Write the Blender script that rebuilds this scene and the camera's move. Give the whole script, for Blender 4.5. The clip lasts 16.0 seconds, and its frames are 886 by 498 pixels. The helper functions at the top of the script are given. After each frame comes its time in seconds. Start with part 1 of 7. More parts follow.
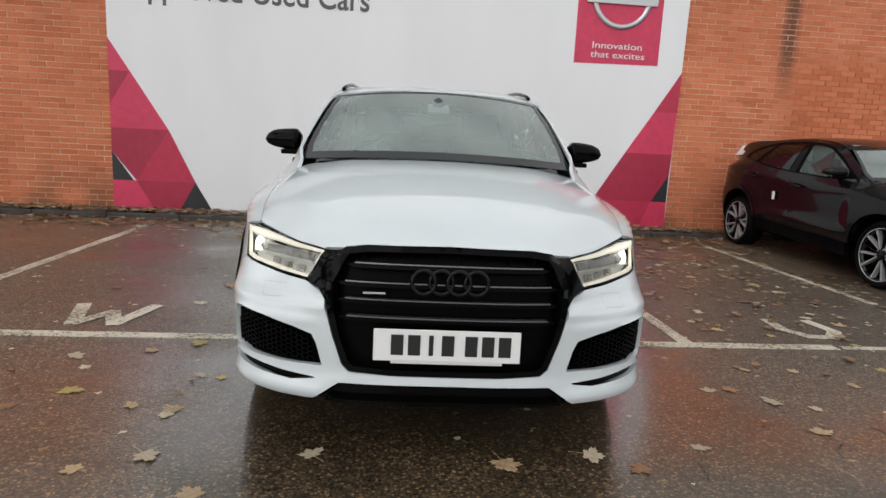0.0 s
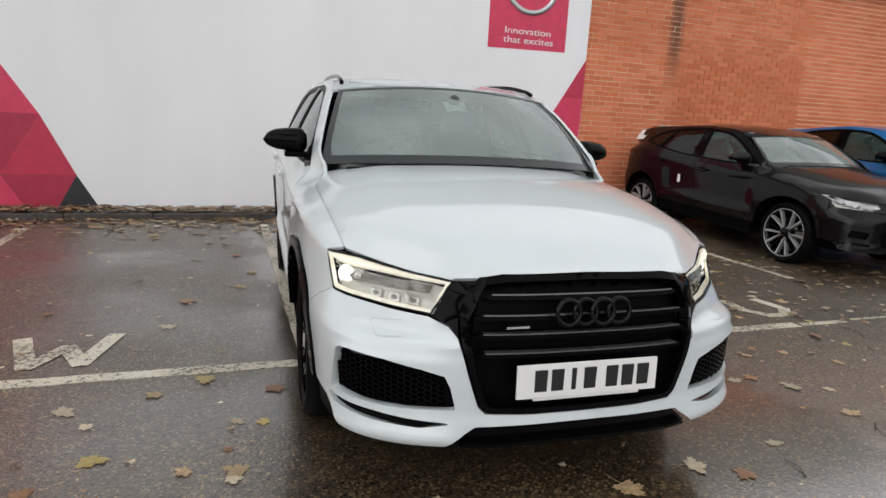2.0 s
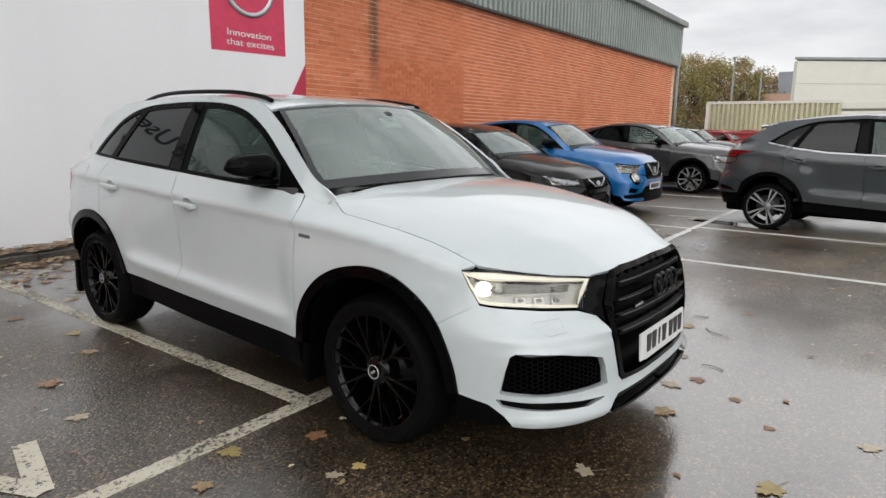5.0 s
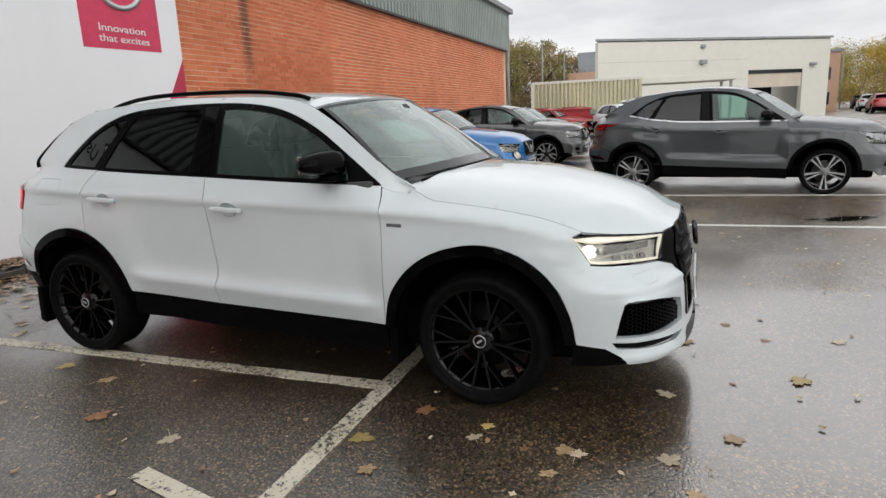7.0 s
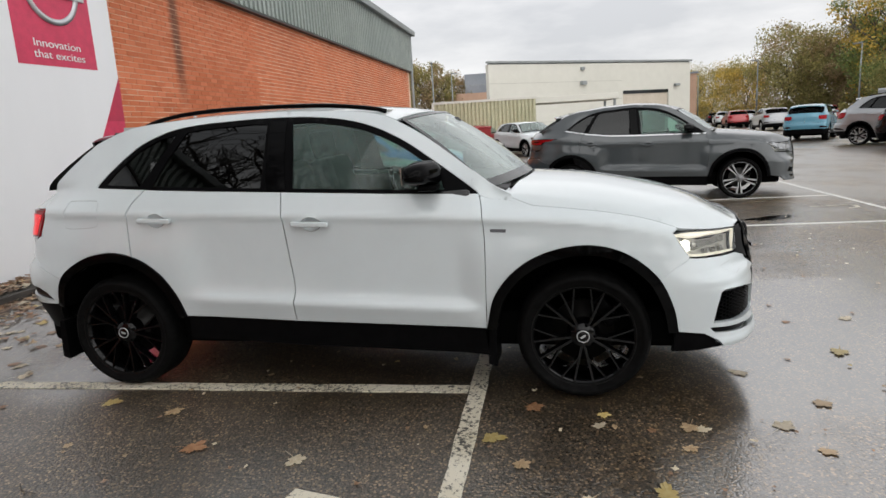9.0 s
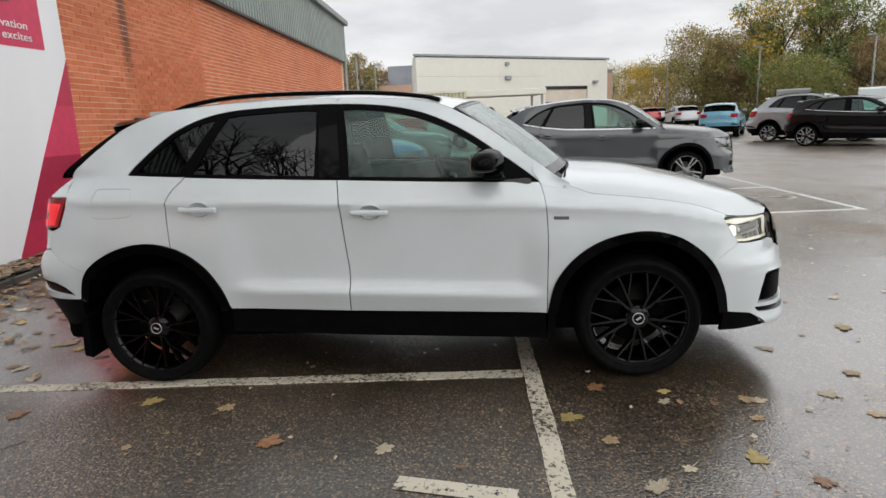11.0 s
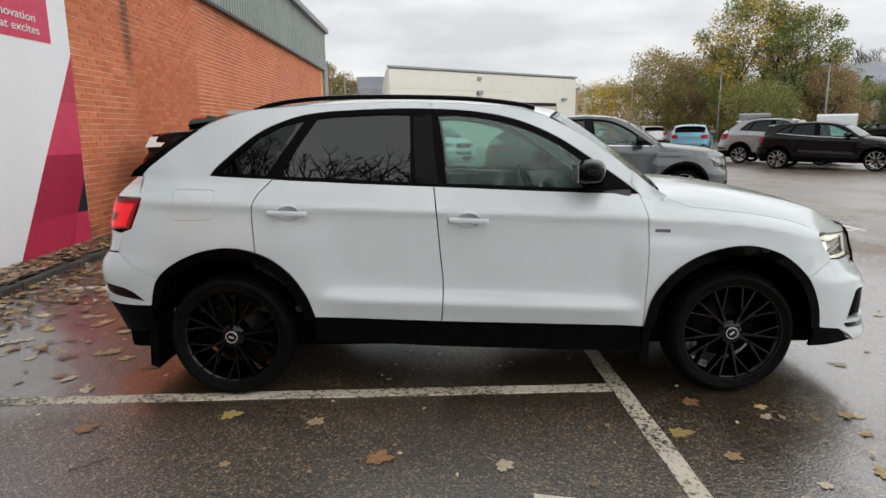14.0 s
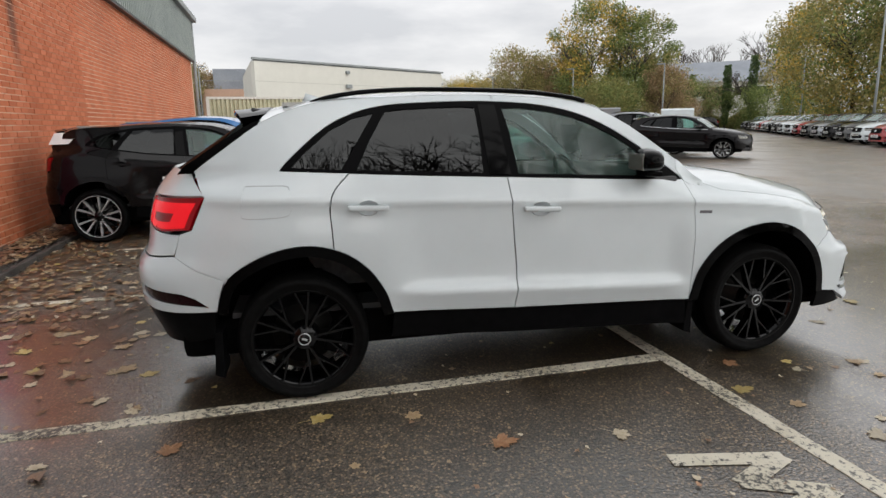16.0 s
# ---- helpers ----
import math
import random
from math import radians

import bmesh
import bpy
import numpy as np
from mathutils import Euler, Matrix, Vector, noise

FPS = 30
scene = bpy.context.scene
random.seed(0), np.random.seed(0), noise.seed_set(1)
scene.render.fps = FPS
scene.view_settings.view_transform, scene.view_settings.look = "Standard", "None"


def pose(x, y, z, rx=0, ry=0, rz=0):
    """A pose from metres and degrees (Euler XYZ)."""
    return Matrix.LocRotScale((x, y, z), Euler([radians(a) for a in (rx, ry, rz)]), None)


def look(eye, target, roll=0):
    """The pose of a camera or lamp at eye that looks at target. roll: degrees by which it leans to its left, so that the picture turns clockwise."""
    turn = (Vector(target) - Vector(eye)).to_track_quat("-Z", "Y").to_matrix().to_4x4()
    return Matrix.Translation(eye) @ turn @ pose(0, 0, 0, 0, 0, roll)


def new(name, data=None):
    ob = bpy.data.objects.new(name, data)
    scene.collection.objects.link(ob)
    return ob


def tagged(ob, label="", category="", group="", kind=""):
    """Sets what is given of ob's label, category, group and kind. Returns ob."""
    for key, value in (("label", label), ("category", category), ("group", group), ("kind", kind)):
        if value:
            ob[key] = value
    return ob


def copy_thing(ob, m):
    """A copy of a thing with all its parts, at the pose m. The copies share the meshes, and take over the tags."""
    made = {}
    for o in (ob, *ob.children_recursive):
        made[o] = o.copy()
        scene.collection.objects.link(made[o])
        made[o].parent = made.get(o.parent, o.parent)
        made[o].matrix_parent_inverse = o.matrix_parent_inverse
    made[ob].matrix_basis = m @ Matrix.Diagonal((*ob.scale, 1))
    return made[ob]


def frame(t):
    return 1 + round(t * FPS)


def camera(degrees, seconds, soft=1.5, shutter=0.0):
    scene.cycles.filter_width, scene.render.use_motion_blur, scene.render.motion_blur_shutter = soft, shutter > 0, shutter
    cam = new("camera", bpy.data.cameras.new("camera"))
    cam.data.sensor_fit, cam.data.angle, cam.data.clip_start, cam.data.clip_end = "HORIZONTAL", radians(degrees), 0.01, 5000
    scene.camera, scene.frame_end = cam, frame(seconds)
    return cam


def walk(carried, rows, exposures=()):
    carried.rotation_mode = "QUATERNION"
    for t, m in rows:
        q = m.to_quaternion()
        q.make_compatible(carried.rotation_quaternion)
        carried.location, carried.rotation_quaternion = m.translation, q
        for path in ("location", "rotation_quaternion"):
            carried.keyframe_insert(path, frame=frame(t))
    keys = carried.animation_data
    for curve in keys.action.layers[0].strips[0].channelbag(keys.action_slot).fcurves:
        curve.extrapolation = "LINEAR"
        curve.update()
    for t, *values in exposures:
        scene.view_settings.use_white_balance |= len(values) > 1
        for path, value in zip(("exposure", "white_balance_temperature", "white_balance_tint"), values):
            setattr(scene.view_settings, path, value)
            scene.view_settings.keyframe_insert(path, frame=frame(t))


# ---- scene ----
cam = camera(71.4, 16.0)
METRES, EYE, TILT, LEAN, TURN = 7.557, 1.2025, 0.9, 0.0, -5.7
ROWS = [
    (0.0, 0.0, 0.0, 0.0, 0.54, -10.94, -2.81),
    (0.5, -0.0226, 0.0143, 0.006, -0.76, -12.41, -2.18),
    (1.0, -0.0602, 0.021, 0.0059, -4.26, -12.0, -2.13),
    (1.5, -0.0951, 0.0276, 0.0086, -9.33, -11.83, -2.22),
    (2.0, -0.1226, 0.0441, 0.0112, -13.17, -12.48, -3.15),
    (2.5, -0.161, 0.0544, 0.0105, -20.28, -12.47, -2.95),
    (3.0, -0.1951, 0.0662, 0.0122, -25.05, -12.73, -1.87),
    (3.5, -0.2254, 0.0885, 0.0144, -30.46, -12.51, -1.6),
    (4.0, -0.2673, 0.1045, 0.0147, -37.9, -11.87, -1.23),
    (6.5, -0.4168, 0.223, 0.0172, -59.11, -12.27, 0.18),
    (7.0, -0.4479, 0.2506, 0.0171, -64.32, -12.57, 1.85),
    (7.5, -0.4649, 0.2798, 0.0154, -66.65, -12.03, 2.58),
    (8.0, -0.4762, 0.3112, 0.0168, -69.02, -12.12, 2.36),
    (8.5, -0.4976, 0.3438, 0.0177, -72.93, -11.46, 2.53),
    (9.0, -0.5094, 0.3725, 0.0158, -74.96, -11.13, 2.62),
    (11.5, -0.5358, 0.4761, 0.0172, -83.35, -11.83, 1.53),
    (12.0, -0.5371, 0.4803, 0.0174, -83.6, -11.46, 1.43),
    (12.5, -0.5414, 0.4862, 0.0172, -83.3, -11.28, 1.16),
    (13.0, -0.5439, 0.5006, 0.0163, -82.82, -11.25, 0.72),
    (13.5, -0.5341, 0.5255, 0.0156, -83.87, -11.61, 0.02),
    (14.0, -0.5335, 0.5582, 0.014, -85.84, -10.95, -0.2),
    (14.5, -0.5399, 0.5956, 0.0152, -89.03, -11.24, 0.24),
    (15.0, -0.5345, 0.6287, 0.014, -92.38, -11.87, -0.16),
    (15.5, -0.5343, 0.6636, 0.0122, -96.52, -10.99, -0.46),
    (16.0, -0.537, 0.7015, 0.0123, -98.79, -11.43, 0.09),
]
walk(cam, [(t, pose(0, 0, EYE, TILT, LEAN, TURN) @ pose(METRES * x, METRES * y, METRES * z, 90 + pitch, roll, yaw)) for t, x, y, z, yaw, pitch, roll in ROWS])

# ---- light ----
world = bpy.data.worlds.new("overcast_sky")
scene.world = world
world.use_nodes = True
wn, wl = world.node_tree.nodes, world.node_tree.links
wn.clear()
w_out = wn.new("ShaderNodeOutputWorld")
w_bg = wn.new("ShaderNodeBackground")
w_geo = wn.new("ShaderNodeTexCoord")
w_sep = wn.new("ShaderNodeSeparateXYZ")
wl.new(w_geo.outputs["Generated"], w_sep.inputs[0])
w_grad = wn.new("ShaderNodeValToRGB")          # overcast luminance, brightest where the cloud thins
w_grad.color_ramp.elements[0].position, w_grad.color_ramp.elements[0].color = 0.0, (0.70, 0.705, 0.715, 1)
w_grad.color_ramp.elements[1].position, w_grad.color_ramp.elements[1].color = 1.0, (0.80, 0.80, 0.815, 1)
for height, bright in ((0.19, 0.86), (0.36, 1.22), (0.52, 1.22), (0.78, 0.90)):
    w_grad.color_ramp.elements.new(height).color = (bright, bright, bright * 1.01, 1)
wl.new(w_sep.outputs["Z"], w_grad.inputs[0])
w_map = wn.new("ShaderNodeMapping")
w_map.inputs["Scale"].default_value = (1.0, 1.0, 3.6)
wl.new(w_geo.outputs["Generated"], w_map.inputs[0])
w_noise = wn.new("ShaderNodeTexNoise")
w_noise.inputs["Scale"].default_value, w_noise.inputs["Detail"].default_value = 2.6, 7
w_noise.inputs["Roughness"].default_value = 0.55
wl.new(w_map.outputs[0], w_noise.inputs["Vector"])
w_cloud = wn.new("ShaderNodeValToRGB")
w_cloud.color_ramp.elements[0].position, w_cloud.color_ramp.elements[0].color = 0.36, (0.78, 0.79, 0.81, 1)
w_cloud.color_ramp.elements[1].position, w_cloud.color_ramp.elements[1].color = 0.64, (1.16, 1.15, 1.14, 1)
wl.new(w_noise.outputs["Fac"], w_cloud.inputs[0])
w_mul = wn.new("ShaderNodeMixRGB")
w_mul.blend_type = "MULTIPLY"
w_mul.inputs[0].default_value = 1.0
wl.new(w_grad.outputs[0], w_mul.inputs[1])
wl.new(w_cloud.outputs[0], w_mul.inputs[2])
w_sky = wn.new("ShaderNodeTexSky")
w_sky.sky_type = "NISHITA"
w_sky.sun_disc = False
w_sky.sun_elevation, w_sky.sun_rotation = radians(27), radians(243)
w_scale = wn.new("ShaderNodeMixRGB")
w_scale.blend_type = "MULTIPLY"
w_scale.inputs[0].default_value = 1.0
w_scale.inputs[2].default_value = (0.06, 0.06, 0.06, 1)
wl.new(w_sky.outputs[0], w_scale.inputs[1])
w_mix = wn.new("ShaderNodeMixRGB")
w_mix.inputs[0].default_value = 0.93           # the cloud cover hides nearly all blue
wl.new(w_scale.outputs[0], w_mix.inputs[1])
wl.new(w_mul.outputs[0], w_mix.inputs[2])
wl.new(w_mix.outputs[0], w_bg.inputs["Color"])
w_bg.inputs["Strength"].default_value = 1.14
wl.new(w_bg.outputs[0], w_out.inputs[0])

sun = new("sun", bpy.data.lights.new("sun", "SUN"))
sun.data.energy, sun.data.angle, sun.data.color = 1.95, radians(92), (1.0, 0.985, 0.96)
sun.matrix_world = look((-26, -13, 15), (0, 0, 0))


# ---- materials ----
def mat(name, color=(0.5, 0.5, 0.5), rough=0.5, metal=0.0, coat=0.0, **extra):
    m = bpy.data.materials.new(name)
    m.use_nodes = True
    b = m.node_tree.nodes["Principled BSDF"]
    b.inputs["Base Color"].default_value = (*color, 1)
    b.inputs["Roughness"].default_value = rough
    b.inputs["Metallic"].default_value = metal
    b.inputs["Coat Weight"].default_value = coat
    b.inputs["Coat Roughness"].default_value = 0.04
    if "emit" in extra:
        b.inputs["Emission Color"].default_value = (*extra["emit"], 1)
        b.inputs["Emission Strength"].default_value = extra.get("power", 1.0)
    return m


def nodes_of(m):
    return m.node_tree.nodes, m.node_tree.links, m.node_tree.nodes["Principled BSDF"]


def coords(m, scale=(1, 1, 1)):
    n, l, b = nodes_of(m)
    tc = n.new("ShaderNodeNewGeometry")
    mp = n.new("ShaderNodeMapping")
    mp.inputs["Scale"].default_value = scale
    l.new(tc.outputs["Position"], mp.inputs[0])
    return mp.outputs[0]


def noise_node(m, vec, scale, detail=4, rough=0.55):
    n, l, b = nodes_of(m)
    t = n.new("ShaderNodeTexNoise")
    t.inputs["Scale"].default_value, t.inputs["Detail"].default_value, t.inputs["Roughness"].default_value = scale, detail, rough
    l.new(vec, t.inputs["Vector"])
    return t.outputs["Fac"]


def ramp(m, fac, stops):
    n, l, b = nodes_of(m)
    r = n.new("ShaderNodeValToRGB")
    els = r.color_ramp.elements
    els[0].position, els[1].position = stops[0][0], stops[-1][0]
    cols = [c if len(c) == 4 else (*c, 1) for _, c in stops]
    els[0].color, els[1].color = cols[0], cols[-1]
    for (p, _), c in zip(stops[1:-1], cols[1:-1]):
        els.new(p).color = c
    l.new(fac, r.inputs[0])
    return r.outputs[0]


def blend(m, fac, a, b2, mode="MIX"):
    n, l, b = nodes_of(m)
    x = n.new("ShaderNodeMixRGB")
    x.blend_type = mode
    for sock, v in ((x.inputs[0], fac), (x.inputs[1], a), (x.inputs[2], b2)):
        if isinstance(v, (int, float)):
            sock.default_value = v
        elif isinstance(v, tuple):
            sock.default_value = (*v, 1)
        else:
            l.new(v, sock)
    return x.outputs[0]


def bump(m, height, strength=0.3, distance=0.01):
    n, l, b = nodes_of(m)
    t = n.new("ShaderNodeBump")
    t.inputs["Strength"].default_value, t.inputs["Distance"].default_value = strength, distance
    l.new(height, t.inputs["Height"])
    l.new(t.outputs[0], b.inputs["Normal"])


def g3(v):
    return (v, v, v)


def asphalt_material():
    m = mat("wet_asphalt", (0.04, 0.04, 0.04), 0.45)
    n, l, b = nodes_of(m)
    v = coords(m)
    patch = noise_node(m, v, 0.35, 5)
    grit = noise_node(m, v, 150, 3, 0.75)
    mid = noise_node(m, v, 7, 5)
    # rounded stones of about a centimetre in a dark binder
    warp = n.new("ShaderNodeMixRGB")
    warp.blend_type = "ADD"
    warp.inputs[0].default_value = 0.006
    wob = n.new("ShaderNodeTexNoise")
    wob.inputs["Scale"].default_value = 60
    l.new(v, wob.inputs["Vector"])
    l.new(v, warp.inputs[1])
    l.new(wob.outputs["Color"], warp.inputs[2])
    stone = n.new("ShaderNodeTexVoronoi")
    stone.inputs["Scale"].default_value = 92
    l.new(warp.outputs[0], stone.inputs["Vector"])
    pick = n.new("ShaderNodeSeparateColor")
    l.new(stone.outputs["Color"], pick.inputs[0])
    col = ramp(m, patch, [(0.35, (0.088, 0.068, 0.047)), (0.65, (0.128, 0.100, 0.070))])
    site = n.new("ShaderNodeSeparateXYZ")
    l.new(v, site.inputs[0])
    lane = n.new("ShaderNodeMapRange")
    lane.interpolation_type = "SMOOTHSTEP"
    lane.inputs["From Min"].default_value, lane.inputs["From Max"].default_value = 3.6, 1.8
    l.new(site.outputs["Y"], lane.inputs["Value"])
    # lighter, browner mottling over the lane
    lane_tone = ramp(m, noise_node(m, v, 1.3, 5), [(0.30, (1.15, 1.09, 0.98)), (0.70, (1.85, 1.70, 1.43))])
    col = blend(m, lane.outputs[0], blend(m, 1.0, col, g3(0.92), "MULTIPLY"), blend(m, 1.0, col, lane_tone, "MULTIPLY"))
    col = blend(m, 0.7, col, ramp(m, mid, [(0.3, g3(0.7)), (0.7, g3(1.25))]), "MULTIPLY")
    col = blend(m, 0.95, col, ramp(m, pick.outputs[0], [(0.0, g3(0.35)), (0.5, g3(0.85)), (0.80, (1.5, 1.42, 1.25)), (0.97, (3.0, 2.7, 2.25))]), "MULTIPLY")
    gaps = ramp(m, stone.outputs["Distance"], [(0.25, g3(1.0)), (0.75, g3(0.22))])
    col = blend(m, 0.9, col, gaps, "MULTIPLY")
    col = blend(m, 0.5, col, ramp(m, grit, [(0.36, g3(0.6)), (0.64, g3(1.4))]), "MULTIPLY")
    wet = noise_node(m, coords(m, (0.5, 0.8, 1)), 0.9, 6, 0.6)
    # rain stands in the lane; the bays lie higher and drain
    where = n.new("ShaderNodeSeparateXYZ")
    l.new(v, where.inputs[0])
    drain = n.new("ShaderNodeMapRange")
    drain.interpolation_type = "SMOOTHSTEP"
    drain.inputs["From Min"].default_value, drain.inputs["From Max"].default_value = 1.9, 4.3
    drain.inputs["To Min"].default_value, drain.inputs["To Max"].default_value = -0.045, 0.10
    l.new(where.outputs["Y"], drain.inputs["Value"])
    shed = n.new("ShaderNodeMath")
    shed.operation = "ADD"
    l.new(wet, shed.inputs[0])
    l.new(drain.outputs[0], shed.inputs[1])
    # a strip along the white car is set wetter, also to deepen its shade
    car_strip = n.new("ShaderNodeMapRange")
    car_strip.interpolation_type = "SMOOTHSTEP"
    car_strip.inputs["From Min"].default_value, car_strip.inputs["From Max"].default_value = 1.45, 0.95
    car_strip.inputs["To Min"].default_value, car_strip.inputs["To Max"].default_value = 0.0, -0.20
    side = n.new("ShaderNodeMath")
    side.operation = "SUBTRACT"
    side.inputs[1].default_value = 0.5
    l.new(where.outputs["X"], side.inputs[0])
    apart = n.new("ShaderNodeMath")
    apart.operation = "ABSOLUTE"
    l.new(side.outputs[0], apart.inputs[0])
    l.new(apart.outputs[0], car_strip.inputs["Value"])
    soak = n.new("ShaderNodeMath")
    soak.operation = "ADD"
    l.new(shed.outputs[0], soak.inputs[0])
    l.new(car_strip.outputs[0], soak.inputs[1])
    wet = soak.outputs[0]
    # soaked asphalt is darker; under the car this colour adds to the shade
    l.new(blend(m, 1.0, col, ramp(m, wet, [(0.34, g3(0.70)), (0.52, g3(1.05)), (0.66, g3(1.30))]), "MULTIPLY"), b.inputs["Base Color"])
    l.new(ramp(m, wet, [(0.40, g3(0.38)), (0.52, g3(0.50)), (0.66, g3(0.62))]), b.inputs["Roughness"])
    depth = ramp(m, wet, [(0.34, g3(0.16)), (0.46, g3(0.58)), (0.62, g3(1.0))])
    dome = ramp(m, stone.outputs["Distance"], [(0.0, g3(1.0)), (0.45, g3(0.72)), (0.85, g3(0.0))])
    lift = blend(m, 0.6, dome, blend(m, 1.0, dome, pick.outputs[1], "MULTIPLY"))
    bump(m, blend(m, 1.0, lift, depth, "MULTIPLY"), 0.8, 0.004)
    b.inputs["IOR"].default_value = 1.55
    # a film of rain water lies in the hollows and the stones stand through it
    film = ramp(m, wet, [(0.44, g3(1.0)), (0.64, g3(0.56))])
    l.new(film, b.inputs["Coat Weight"])
    b.inputs["Coat IOR"].default_value = 2.5
    off = n.new("ShaderNodeVectorMath")
    off.operation = "DISTANCE"
    off.inputs[1].default_value = (-0.5, 1.5, 0.0)
    l.new(v, off.inputs[0])
    far = n.new("ShaderNodeMapRange")
    far.interpolation_type = "SMOOTHSTEP"
    far.inputs["From Min"].default_value, far.inputs["From Max"].default_value = 3.5, 9.0
    l.new(off.outputs["Value"], far.inputs["Value"])
    thin = ramp(m, wet, [(0.36, g3(0.035)), (0.46, g3(0.075)), (0.60, g3(0.17))])
    l.new(blend(m, far.outputs[0], thin, g3(0.34)), b.inputs["Coat Roughness"])
    ripple = n.new("ShaderNodeBump")
    ripple.inputs["Strength"].default_value, ripple.inputs["Distance"].default_value = 0.75, 0.0034
    l.new(blend(m, 1.0, lift, depth, "MULTIPLY"), ripple.inputs["Height"])
    l.new(ripple.outputs[0], b.inputs["Coat Normal"])
    return m


def brick_material(name, tone):
    m = mat(name, (0.4, 0.15, 0.08), 0.85)
    n, l, b = nodes_of(m)
    info = n.new("ShaderNodeNewGeometry")
    v = coords(m)
    a = noise_node(m, v, 0.55, 5)
    grain = noise_node(m, v, 60, 4, 0.7)
    oi = n.new("ShaderNodeObjectInfo")
    both = n.new("ShaderNodeMath")
    both.operation = "ADD"
    l.new(info.outputs["Random Per Island"], both.inputs[0])
    l.new(oi.outputs["Random"], both.inputs[1])
    fr = n.new("ShaderNodeMath")
    fr.operation = "FRACT"
    l.new(both.outputs[0], fr.inputs[0])
    k = tone
    col = ramp(m, fr.outputs[0], [(0.0, (0.40 * k, 0.108 * k, 0.042 * k)), (0.5, (0.46 * k, 0.134 * k, 0.056 * k)), (1.0, (0.51 * k, 0.165 * k, 0.078 * k))])
    col = blend(m, 0.6, col, ramp(m, a, [(0.3, (0.72, 0.68, 0.66)), (0.7, (1.12, 1.12, 1.12))]), "MULTIPLY")
    col = blend(m, 0.5, col, ramp(m, grain, [(0.3, g3(0.7)), (0.7, g3(1.2))]), "MULTIPLY")
    low = n.new("ShaderNodeSeparateXYZ")
    l.new(v, low.inputs[0])
    moss = ramp(m, low.outputs["Z"], [(0.05, g3(0.75)), (0.75, g3(0.0))])
    col = blend(m, blend(m, 1.0, moss, ramp(m, noise_node(m, v, 2.3, 5), [(0.40, g3(0)), (0.62, g3(1))]), "MULTIPLY"), col, (0.10, 0.055, 0.02))
    # a run-off stain below the gutter joint
    dx = n.new("ShaderNodeMath")
    dx.operation = "SUBTRACT"
    l.new(low.outputs["X"], dx.inputs[0])
    dx.inputs[1].default_value = 5.80
    ab = n.new("ShaderNodeMath")
    ab.operation = "ABSOLUTE"
    l.new(dx.outputs[0], ab.inputs[0])
    streak = ramp(m, ab.outputs[0], [(0.05, g3(0.8)), (0.17, g3(0.0))])
    zr = n.new("ShaderNodeMapRange")
    zr.inputs["From Min"].default_value, zr.inputs["From Max"].default_value = 1.9, 2.7
    l.new(low.outputs["Z"], zr.inputs["Value"])
    col = blend(m, blend(m, 1.0, streak, zr.outputs[0], "MULTIPLY"), col, (0.09, 0.035, 0.02))
    l.new(col, b.inputs["Base Color"])
    bump(m, grain, 0.5, 0.004)
    return m


def mottled(name, c1, c2, scale=8.0, rough=0.7, bumps=0.25, dist=0.004, metal=0.0, grain=0.35):
    m = mat(name, c1, rough, metal)
    n, l, b = nodes_of(m)
    v = coords(m)
    a, g = noise_node(m, v, scale, 6), noise_node(m, v, scale * 12, 3, 0.7)
    col = ramp(m, a, [(0.35, c1), (0.65, c2)])
    col = blend(m, grain, col, ramp(m, g, [(0.3, g3(0.7)), (0.7, g3(1.25))]), "MULTIPLY")
    l.new(col, b.inputs["Base Color"])
    bump(m, g, bumps, dist)
    return m


def mortar_material():
    """Pale pointing, save for a stretch that was repointed in brick-coloured mortar."""
    m = mottled("mortar", (0.72, 0.51, 0.36), (0.86, 0.65, 0.48), 5.0, 0.9)
    n, l, b = nodes_of(m)
    pale = b.inputs["Base Color"].links[0].from_socket
    v = coords(m)
    low = n.new("ShaderNodeSeparateXYZ")
    l.new(v, low.inputs[0])
    rx = n.new("ShaderNodeMapRange")
    rx.interpolation_type = "SMOOTHSTEP"
    rx.inputs["From Min"].default_value, rx.inputs["From Max"].default_value = 5.5, 6.2
    l.new(low.outputs["X"], rx.inputs["Value"])
    rend = n.new("ShaderNodeMath")
    rend.operation = "LESS_THAN"
    rend.inputs[1].default_value = 8.55
    l.new(low.outputs["X"], rend.inputs[0])
    rz = n.new("ShaderNodeMapRange")
    rz.inputs["From Min"].default_value, rz.inputs["From Max"].default_value = 2.95, 2.45
    l.new(low.outputs["Z"], rz.inputs["Value"])
    patch = ramp(m, noise_node(m, v, 1.1, 4), [(0.30, g3(0.35)), (0.55, g3(0.95))])
    fac = blend(m, 1.0, blend(m, 1.0, rx.outputs[0], rend.outputs[0], "MULTIPLY"), blend(m, 1.0, rz.outputs[0], patch, "MULTIPLY"), "MULTIPLY")
    # elsewhere the joints are weathered here and there
    weather = ramp(m, noise_node(m, v, 0.8, 5), [(0.48, g3(0.0)), (0.74, g3(0.6))])
    both = blend(m, 1.0, fac, weather, "LIGHTEN")
    l.new(blend(m, both, pale, (0.42, 0.155, 0.075)), b.inputs["Base Color"])
    return m


